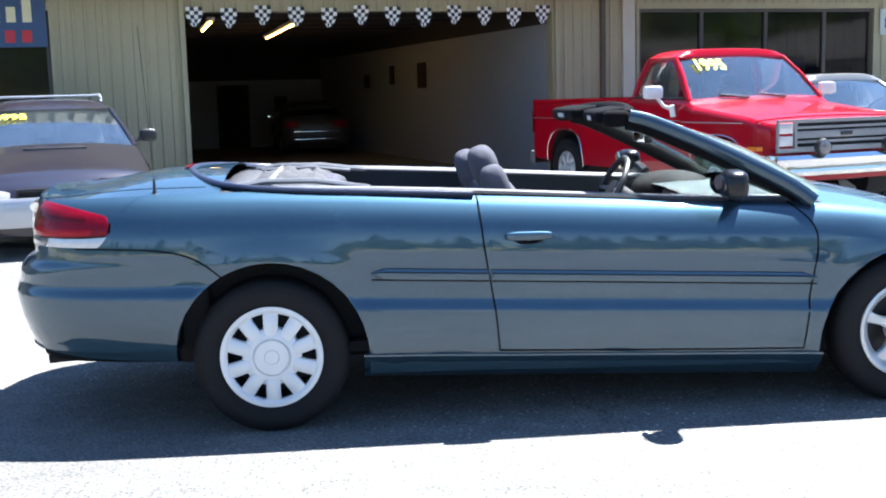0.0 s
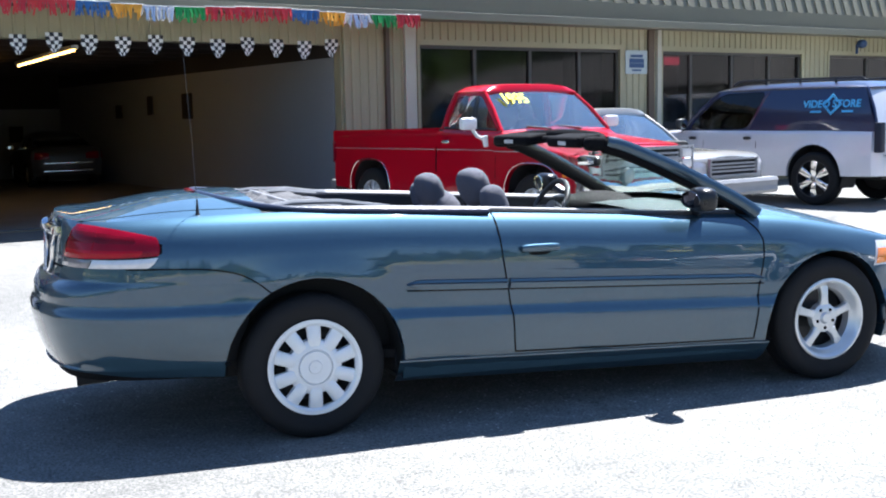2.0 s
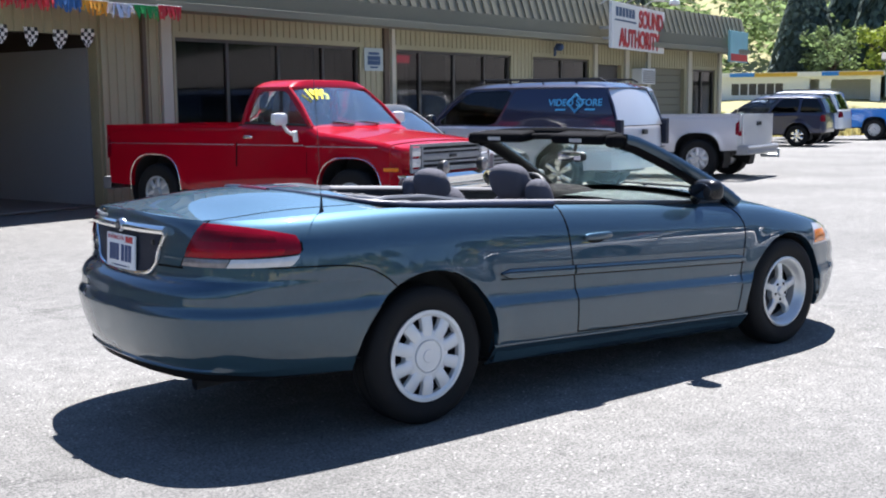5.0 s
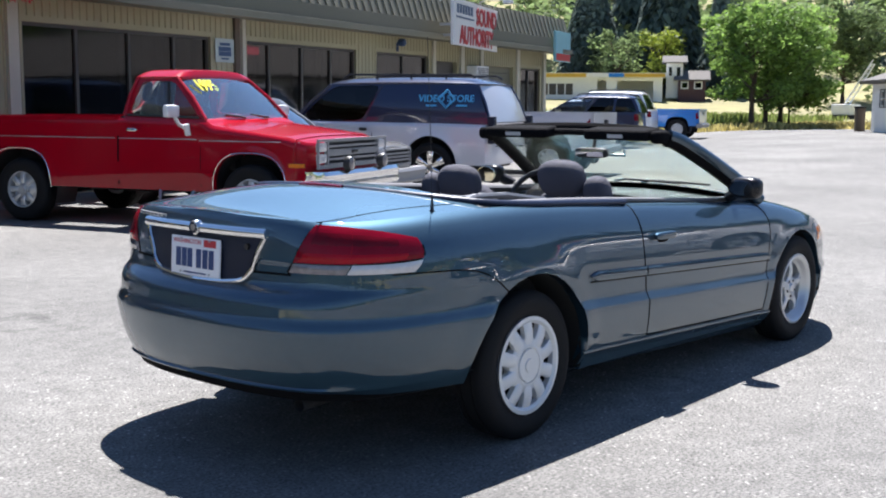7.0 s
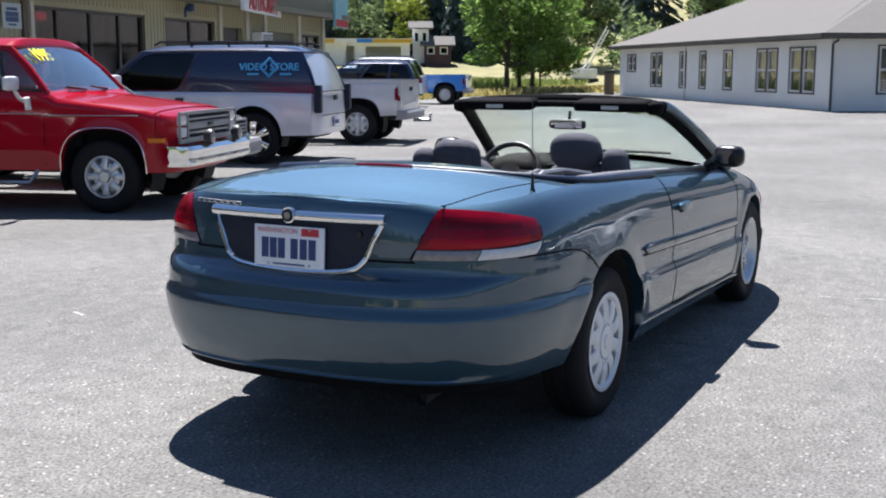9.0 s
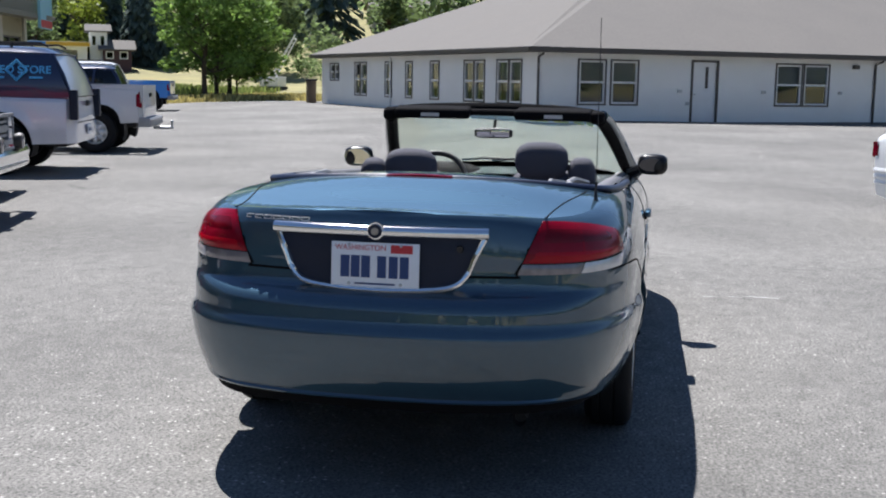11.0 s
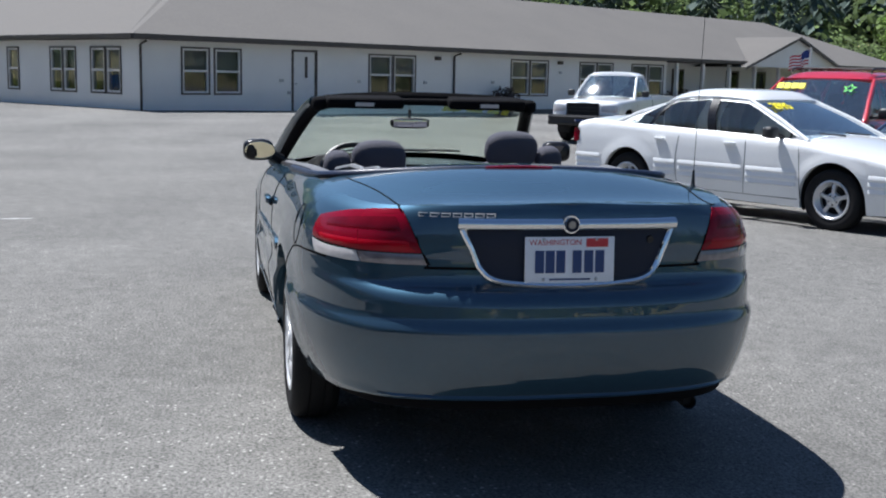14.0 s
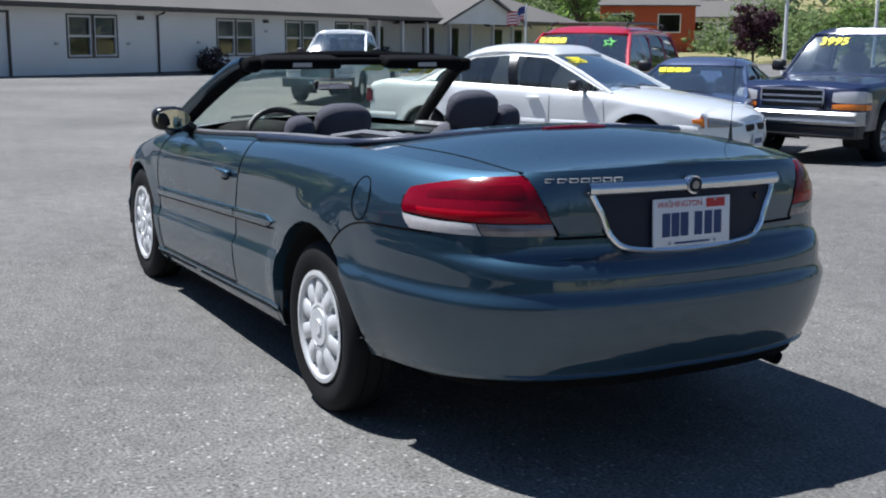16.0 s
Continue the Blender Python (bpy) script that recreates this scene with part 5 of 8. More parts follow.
    ob = part("open_sign", bm, M("neon_red", (0.8, 0.05, 0.12), 0.5, var=0, emit=0.8), None, "small glowing red sign inside the shop window", smooth=False)
    ob.matrix_basis = B
    tagged(ob, category="sign")
    # hoarding on brackets
    S = pose(15.04, 13.395, 0, 0, 0, 23.9)
    sg = thing("hoarding", "white hoarding lettered in red above the shop row", "sign", S)
    bm = bmesh.new()
    box(bm, 0, 4.1, 0, 0.08, 2.73, 3.79, 0.01)
    part("board", bm, m_signwhite, sg, smooth=False)
    text_mesh("SOUND", 0.56, m_signred, "lettering", sg, pose(2.92, -0.012, 3.47, 90), thick=0.02)
    text_mesh("AUTHORITY", 0.56, m_signred, "lettering", sg, pose(2.05, -0.012, 2.97, 90), thick=0.024)
    bm = bmesh.new()
    quick_box(bm, 0.2, 1.75, -0.006, 0, 3.36, 3.40)
    for k in range(6):
        quick_box(bm, 0.25 + k * 0.24, 0.43 + k * 0.24, -0.006, 0, 3.47, 3.68)
    part("name_bars", bm, m_signblue, sg, smooth=False)
    for u in (0.6, 2.1, 3.6):
        for z in (2.95, 3.2):
            bm = bmesh.new()
            quick_box(bm, u - 0.03, u + 0.03, 0.08, 1.1 - 0.17 * u, z, z + 0.06)
            part("bracket", bm, m_steel, sg, smooth=False)
    for u in (0.9, 2.3, 3.6):
        bm = bmesh.new()
        tube(bm, [(u, 0.7, 3.75), (u, 0.2, 4.05), (u, -0.35, 4.02)], 0.02, 6)
        part("lamp_arm", bm, m_steel, sg)
        bm = bmesh.new()
        lathe(bm, [(0.001, 0.26), (0.04, 0.25), (0.05, 0.12), (0.13, 0.05), (0.14, -0.04), (0.1, -0.06), (0.001, -0.06)], 20, "z")
        part("lamp_head", bm, m_white, sg, "white flood lamp head", at=pose(u, -0.4, 3.98))
    S2 = B @ pose(19.4, -0.75, 0, 0, 0, 5)
    sg = thing("shop_sign", "pale blue and red shop sign at the end of the row", "sign", S2)
    bm = bmesh.new()
    box(bm, 0, 1.6, 0, 0.08, 2.62, 3.5, 0.01)
    part("board", bm, M("sign_pale_blue", (0.25, 0.5, 0.55), 0.5, var=0.1, scale=3), sg, smooth=False)
    bm = bmesh.new()
    quick_box(bm, 0.05, 1.55, -0.006, 0, 2.65, 2.85)
    part("red_bar", bm, m_signred, sg, smooth=False)
    # air conditioner, orange lamp on the roof
    bm = bmesh.new()
    box(bm, 14.9, 15.65, -0.3, 0.0, 1.95, 2.35, 0.02)
    ac = part("air_conditioner", bm, m_white, None, "beige window air conditioner through the shop wall", smooth=False)
    ac.matrix_basis = B
    tagged(ac, category="air conditioner")
    bm = bmesh.new()
    for k in range(7):
        quick_box(bm, 14.95, 15.6, -0.312, -0.301, 1.99 + 0.047 * k, 2.01 + 0.047 * k)
    part("louvre", bm, m_dark, ac, smooth=False)
    bm = bmesh.new()
    lathe(bm, [(0.001, 0.22), (0.12, 0.2), (0.17, 0.1), (0.18, 0.0), (0.001, 0.0)], 20, "z")
    ob = part("beacon", bm, M("orange_plastic", (0.8, 0.3, 0.02), 0.4, var=0.1, scale=9), None, "orange plastic beacon on the mansard top")
    ob.matrix_basis = B @ pose(9.6, 0.05, 3.92)
    tagged(ob, category="beacon")
    bm = bmesh.new()
    tube(bm, [(0, 0, 0), (0, 0, 0.18), (0, -0.08, 0.26)], 0.03, 8)
    blob(bm, (0, -0.12, 0.2), (0.09, 0.1, 0.09), 0.8)
    ob = part("security_camera", bm, m_signblue, None, "small dark wall lamp under the gutter")
    ob.matrix_basis = B @ pose(10.9, -0.15, 2.55)
    tagged(ob, category="wall lamp")
    # tube lamps in the bay
    for u, v in ((-5.92, 4.0), (-4.49, 4.1), (-4.29, 6.7)):
        lamp = thing("tube_lamp", "glowing warm fluorescent tube under the garage ceiling", "lamp", B @ pose(u, v, 2.56, 0, 0, -4), group="tube lamps")
        bm = bmesh.new()
        box(bm, -0.06, 0.06, -1.25, 1.25, 0.0, 0.06, 0.01)
        part("housing", bm, m_white, lamp, smooth=False)
        bm = bmesh.new()
        tube(bm, [(0, -1.2, -0.02), (0, 1.2, -0.02)], 0.02, 8)
        part("tube", bm, m_tube, lamp)
    # tassel bunting along the gutter
    cols = {"silver": M("silver_foil", (0.6, 0.6, 0.64), 0.25, 0.6, var=0.2, scale=9), "green": M("green_foil", (0.02, 0.3, 0.06), 0.35, 0.1, var=0.2, scale=9), "red": M("red_foil", (0.55, 0.02, 0.03), 0.35, 0.1, var=0.2, scale=9),
            "blue": M("blue_foil", (0.03, 0.12, 0.32), 0.35, 0.1, var=0.2, scale=9), "orange": M("orange_foil", (0.75, 0.33, 0.02), 0.35, 0.1, var=0.2, scale=9)}
    order = ["red", "green", "silver", "orange", "blue", "red", "red"]
    u = -0.42
    i = 0
    rnd = random.Random(5)
    while u > -14:
        c = order[i % 7]
        sag = 0.05 * math.sin(i * 0.9)
        f = thing("tassel_bunting", "%s foil tassel bunting hung below the gutter" % c, "bunting", B @ pose(u, -0.7, 2.92 - sag * 0.4), group="tassel bunting")
        bm = bmesh.new()
        for k in range(26):
            x = -0.42 * k / 26
            ln = 0.1 + 0.11 * rnd.random()
            dx, dy = 0.09 * (rnd.random() - 0.5), 0.12 * (rnd.random() - 0.5)
            ps = [(x, 0, 0), (x - 0.024, 0.003, 0)]
            pe = [(x + dx, dy, -ln), (x - 0.02 + dx, dy + 0.006, -ln)]
            grid(bm, [[Vector(a) for a in ps], [Vector(a).lerp(Vector(b_), 0.5) + Vector((0, 0.012 * (rnd.random() - 0.5), 0)) for a, b_ in zip(ps, pe)], [Vector(a) for a in pe]])
        part("tassels", bm, cols[c], f)
        bm = bmesh.new()
        tube(bm, [(0.01, 0, 0.003), (-0.43, 0, 0.003)], 0.006, 5)
        part("cord", bm, m_white, f)
        u -= 0.43
        i += 1
    # chequered pennants in the bay opening
    for k in range(12):
        u = -6.6 + k * 0.455
        f = thing("chequered_pennant", "black and white chequered pennant hung in the garage doorway", "pennant", B @ pose(u, -0.04, 2.56 - 0.02 * math.sin(k * 2.1), 0, 0, 6 * math.sin(k * 1.7)), group="chequered pennants")
        bm = bmesh.new()
        ts = [1, 1, 1, 0.85, 0.55, 0.25]
        vs = grid(bm, [[Vector(((c - 2) * 0.055 * ts[r], 0.01 * math.sin(r + k), -r * 0.052)) for c in range(5)] for r in range(6)])
        bm.faces.ensure_lookup_table()
        for q, fc in enumerate(bm.faces):
            fc.material_index = (q // 4 + q % 4) % 2
        part("cloth", bm, [m_white, m_black], f, smooth=False)
    return B


BUILD = build_shops()


def office_window(parent, u0, u1, z0, z1, name="window"):
    bm = bmesh.new()
    for a, b_, c, d in ((u0 - 0.05, u0, z0 - 0.05, z1 + 0.05), (u1, u1 + 0.05, z0 - 0.05, z1 + 0.05), (u0, u1, z1, z1 + 0.05), (u0, u1, z0 - 0.05, z0)):
        quick_box(bm, a, b_, -0.03, 0.02, c, d)
    w = part(name, bm, m_winframe, parent, smooth=False)
    zm = (z0 + z1) / 2
    bm = bmesh.new()
    for a, b_, c, d in ((u0, u0 + 0.06, z0, z1), (u1 - 0.06, u1, z0, z1), (u0 + 0.06, u1 - 0.06, z1 - 0.06, z1), (u0 + 0.06, u1 - 0.06, z0, z0 + 0.06), (u0 + 0.06, u1 - 0.06, zm - 0.035, zm + 0.035)):
        quick_box(bm, a, b_, -0.01, 0.05, c, d)
    part("sash", bm, m_sash, w, "white sash bars", smooth=False)
    for c, d in ((z0 + 0.05, zm - 0.03), (zm + 0.03, z1 - 0.05)):
        bm = bmesh.new()
        quick_box(bm, u0 + 0.05, u1 - 0.05, 0.035, 0.042, c, d)
        part("pane", bm, m_officeglass, w, smooth=False).visible_shadow = False
    bm = bmesh.new()
    quick_box(bm, u0 + 0.03, u1 - 0.03, 0.12, 0.125, zm + 0.05 - 0.1 * ((u0 * 7) % 1), z1)
    part("blind", bm, m_paleblind, w, smooth=False)
    # dark sheet stands in for the shade of the room behind the panes
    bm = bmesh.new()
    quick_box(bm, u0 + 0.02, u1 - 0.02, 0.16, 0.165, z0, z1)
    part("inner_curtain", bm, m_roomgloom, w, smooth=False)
    return w


def hip_roof(bm, x0, x1, y0, y1, ze, rise, over=0.45):
    x0, x1, y0, y1 = x0 - over, x1 + over, y0 - over, y1 + over
    h = min(x1 - x0, y1 - y0) / 2
    if x1 - x0 > y1 - y0:
        ra, rb = (x0 + h, (y0 + y1) / 2, ze + rise * h), (x1 - h, (y0 + y1) / 2, ze + rise * h)
    else:
        ra, rb = ((x0 + x1) / 2, y0 + h, ze + rise * h), ((x0 + x1) / 2, y1 - h, ze + rise * h)
    c = [bm.verts.new(p) for p in ((x0, y0, ze), (x1, y0, ze), (x1, y1, ze), (x0, y1, ze))]
    l = [bm.verts.new((v.co.x, v.co.y, ze - 0.16)) for v in c]
    r = [bm.verts.new(p) for p in (ra, rb)]
    if x1 - x0 > y1 - y0:
        fs = ((c[0], c[1], r[1], r[0]), (c[1], c[2], r[1]), (c[2], c[3], r[0], r[1]), (c[3], c[0], r[0]))
    else:
        fs = ((c[0], c[1], r[0]), (c[1], c[2], r[1], r[0]), (c[2], c[3], r[1]), (c[3], c[0], r[0], r[1]))
    for f in fs:
        bm.faces.new(f)
    for k in range(4):
        bm.faces.new((c[k], l[k], l[(k + 1) % 4], c[(k + 1) % 4]))
    bm.faces.new(l[::-1])


def build_office():
    K = 1.11
    O = pose(29.4, 3.02, 0.0, 0, 0, -57.3)
    off = thing("office_building", "long low white office building with a grey shingle hip roof", "building", O)
    zb, zt = -0.15, 2.3
    ws = [(1.31, 2.15), (2.37, 3.22), (8.13, 9.06), (9.18, 10.1), (14.86, 15.8), (15.9, 16.86), (18.78, 19.75), (19.85, 20.8), (22.1, 23.15), (23.25, 24.26)]
    holes = [(a * K, b_ * K, 0.72, 2.08) for a, b_ in ws] + [(5.12 * K, 5.95 * K, 0.07, 2.1)]
    bm = bmesh.new()
    pierced_wall(bm, 0, 27.2, zb, zt, 0, 0.2, holes)
    quick_box(bm, 27.2, 52, 2.0, 2.2, zb, zt)
    quick_box(bm, 27.0, 27.2, 0.2, 2.2, zb, zt)
    quick_box(bm, 51.8, 52, 2.2, 12, zb, zt)
    quick_box(bm, 0.2, 52, 11.8, 12, zb, zt)
    part("wall", bm, m_lap, off, smooth=False)
    bm = bmesh.new()
    quick_box(bm, 0.3, 51.5, 4.0, 4.1, 0, zt)
    part("room_partition", bm, m_curtain, off, smooth=False)
    # overlapping boards
    bm = bmesh.new()
    for k in range(11):
        z = 0.1 + 0.2 * k
        segs = [(0.0, 27.2)]
        for h in holes:
            if h[2] - 0.08 < z < h[3] + 0.08:
                segs = [s for a, b_ in segs for s in ((a, min(b_, h[0] - 0.075)), (max(a, h[1] + 0.075), b_)) if s[1] - s[0] > 0.02]
        for a, b_ in segs:
            ps = [(-0.001, z + 0.19), (-0.014, z), (-0.001, z)]
            grid(bm, [[Vector((a, y, zz)) for y, zz in ps], [Vector((b_, y, zz)) for y, zz in ps]])
    part("lap_board", bm, m_lap, off, smooth=False)
    tagged(off.children[-1], kind="stuff")
    for a, b_ in ws:
        office_window(off, a * K, b_ * K, 0.72, 2.08)
    bm = bmesh.new()
    quick_box(bm, 5.12 * K, 5.95 * K, 0.04, 0.09, 0.07, 2.1)
    d = part("door", bm, m_white, off, "white panel door with a narrow window", smooth=False)
    bm = bmesh.new()
    quick_box(bm, 5.58 * K, 5.68 * K, 0.03, 0.045, 1.25, 1.95)
    part("door_pane", bm, m_winframe, d, smooth=False)
    bm = bmesh.new()
    blob(bm, (5.2 * K, 0.0, 1.05), (0.03, 0.05, 0.03), 0.8)
    part("door_handle", bm, m_chrome, d)
    bm = bmesh.new()
    for a, b_, c, e in ((5.05 * K, 5.12 * K, 0.07, 2.17), (5.95 * K, 6.02 * K, 0.07, 2.17), (5.12 * K, 5.95 * K, 2.1, 2.17)):
        quick_box(bm, a, b_, -0.03, 0.03, c, e)
    part("door_frame", bm, m_winframe, off, smooth=False)
    bm = bmesh.new()
    quick_box(bm, -0.06, 27.2, -0.06, 0.0, -0.15, 0.14)
    part("plinth", bm, m_concrete, off, smooth=False)
    for u in (0.0, 11.9 * K):
        bm = bmesh.new()
        tube(bm, [(u, -0.06, 0.05), (u, -0.06, 2.15), (u, -0.4, 2.25)], 0.04, 8)
        part("downpipe", bm, m_winframe, off)
    for u in (11.0 * K, 17.4 * K):
        bm = bmesh.new()
        box(bm, u, u + 0.2, -0.18, 0, 1.98, 2.12, 0.02)
        part("wall_lamp", bm, m_winframe, off, smooth=False)
    for u, z in ((4.6, 1.1), (7.6, 1.1), (10.5, 1.1), (13.8, 1.15), (17.5, 1.6), (4.9, 0.7)):
        bm = bmesh.new()
        box(bm, u * K, u * K + 0.16, -0.05, 0, z, z + 0.1, 0.01)
        part("outlet_box", bm, m_steel, off, smooth=False)
    # porch with a gable
    for u in (28.0, 30.2, 32.6, 35.0, 37.4, 40.0, 42.5):
        bm = bmesh.new()
        quick_box(bm, u - 0.08, u + 0.08, -0.1, 0.06, -0.1, 2.25)
        part("porch_post", bm, m_lap, off, smooth=False)
    for a, b_ in ((28.6, 29.6), (30.6, 31.6), (35.6, 36.8), (38.4, 39.6), (44.0, 45.2), (47.0, 48.0)):
        bm = bmesh.new()
        quick_box(bm, a, b_, 1.94, 1.995, 0.4, 2.0)
        w = part("window", bm, m_winframe, off, smooth=False)
        bm = bmesh.new()
        quick_box(bm, a + 0.08, b_ - 0.08, 1.93, 1.938, 0.5, 1.9)
        part("pane", bm, m_shopglass, w, smooth=False)
    g0, g1, gp = 33.0, 42.6, 3.75
    gm = (g0 + g1) / 2
    bm = bmesh.new()
    v = [bm.verts.new(p) for p in ((g0, -0.7, 2.3), (g1, -0.7, 2.3), (gm, -0.7, gp))]
    bm.faces.new(v)
    quick_box(bm, g0, g1, -0.72, -0.66, 2.2, 2.32)
    part("gable", bm, m_lap, off, smooth=False)
    bm = bmesh.new()
    for a, b_ in (((g0 - 0.5, 2.15), (gm, gp + 0.06)), ((gm, gp + 0.06), (g1 + 0.5, 2.15))):
        grid(bm, [[Vector((a[0], -1.0, a[1])), Vector((b_[0], -1.0, b_[1]))], [Vector((a[0], 6, a[1])), Vector((b_[0], 6, b_[1]))]])
        grid(bm, [[Vector((a[0], -1.0, a[1] - 0.14)), Vector((b_[0], -1.0, b_[1] - 0.14))], [Vector((a[0], -1.0, a[1])), Vector((b_[0], -1.0, b_[1]))]])
    part("gable_roof", bm, m_shingle, off, smooth=False)
    bm = bmesh.new()
    hip_roof(bm, 0, 52, 0, 12, 2.46, 0.4)
    part("roof", bm, m_shingle, off, smooth=False)
    bm = bmesh.new()
    box(bm, -0.5, 52.5, -0.56, -0.46, 2.3, 2.45, 0.01)
    box(bm, -0.56, -0.46, -0.5, 11, 2.3, 2.45, 0.01)
    part("gutter", bm, m_winframe, off, smooth=False)
    # rear wing
    Wm = pose(29.4, 3.02, 0.0, 0, 0, 36.0)
    wing = thing("office_wing", "white rear wing of the office with narrow windows", "building", Wm)
    ws = [(0.92, 1.6), (1.72, 2.41), (3.26, 3.9), (4.0, 4.64), (6.58, 7.23), (8.81, 9.34), (10.69, 11.28), (13.22, 13.8), (13.9, 14.45)]
    ws = [(a * K, b_ * K, 0.7, 2.05) for a, b_ in ws] + [(16.35 * K, 16.8 * K, 1.32, 2.02), (16.88 * K, 17.36 * K, 1.32, 2.02)]
    bm = bmesh.new()
    pierced_wall(bm, 0.05, 20.5, zb, zt, -0.2, 0.0, ws)
    quick_box(bm, 20.3, 20.5, -12, -0.2, zb, zt)
    wall = part("wall", bm, m_lap, wing, smooth=False)
    wall.matrix_basis = pose(0, 0, 0)
    bm = bmesh.new()
    quick_box(bm, 0.5, 20, -3.0, -2.9, 0, zt)
    part("room_partition", bm, m_curtain, wing, smooth=False)
    for a, b_, c, d in ws:
        w = office_window(wing, -b_, -a, c, d)
        w.matrix_basis = pose(0, 0, 0, 0, 0, 180)
    bm = bmesh.new()
    hip_roof(bm, 0.3, 20.5, -12, 0, 2.46, 0.4)
    part("roof", bm, m_shingle, wing, smooth=False)
    bm = bmesh.new()
    box(bm, 0.0, 20.9, 0.44, 0.5, 2.32, 2.44, 0.01)
    part("gutter", bm, m_winframe, wing, smooth=False)
    bm = bmesh.new()
    quick_box(bm, 0, 20.5, 0, 0.05, -0.15, 0.14)
    part("plinth", bm, m_concrete, wing, smooth=False)
    bm = bmesh.new()
    tube(bm, [(11.9, 0.05, 0.05), (11.9, 0.05, 2.3)], 0.035, 8)
    part("downpipe", bm, m_white, wing)


build_office()


# ---- other vehicles ----
def paint(name, color, metal=0.0, rough=0.3, spec=0.5):
    return M(name, color, rough, metal, var=0.06, scale=1.5, coat=1.0, fine=0.03, spec=spec)


m_redpaint = paint("red_paint", (0.36, 0.001, 0.012), spec=0.05)
m_whitepaint = paint("white_paint", (0.87, 0.88, 0.88))
m_silverpaint = paint("silver_paint", (0.5, 0.5, 0.52), 0.3)
m_lilac = paint("silver_lilac_paint", (0.62, 0.62, 0.68), 0.2)
m_navy = paint("navy_paint", (0.012, 0.018, 0.06), 0.2)
m_bluepaint = paint("bright_blue_paint", (0.02, 0.2, 0.62))
m_slate = paint("slate_blue_paint", (0.085, 0.115, 0.21), 0.4)
m_plum = paint("dark_plum_paint", (0.025, 0.022, 0.035), 0.4)
m_tan = paint("tan_silver_paint", (0.3, 0.29, 0.27), 0.3)
m_charcoal = M("charcoal_paint", (0.045, 0.045, 0.05), 0.4, 0.0, var=0.06, scale=1.5)
m_redsuv = paint("scarlet_paint", (0.5, 0.012, 0.03))
m_autoglass = M("car_window_glass", (0.68, 0.76, 0.78), 0.0, 0, var=0, trans=0.99, coat=0.5)
m_autoscreen = M("dusty_car_windscreen", (0.55, 0.65, 0.7), 0.0, 0, var=0, trans=0.98, coat=1.0)
m_autoscreen.node_tree.nodes["Principled BSDF"].inputs["Coat IOR"].default_value = 2.1
m_darkglass = M("privacy_glass", (0.03, 0.035, 0.05), 0.0, 0, var=0, trans=1.0)


def slab(bm, a, b_, c, d, th=0.006):
    """A thin pane over four corners."""
    a, b_, c, d = (Vector(p) for p in (a, b_, c, d))
    n = (b_ - a).cross(d - a).normalized() * th
    lo = [bm.verts.new(p) for p in (a, b_, c, d)]
    hi = [bm.verts.new(p + n) for p in (a, b_, c, d)]
    bm.faces.new(lo[::-1])
    bm.faces.new(hi)
    for k in range(4):
        bm.faces.new((lo[k], lo[(k + 1) % 4], hi[(k + 1) % 4], hi[k]))


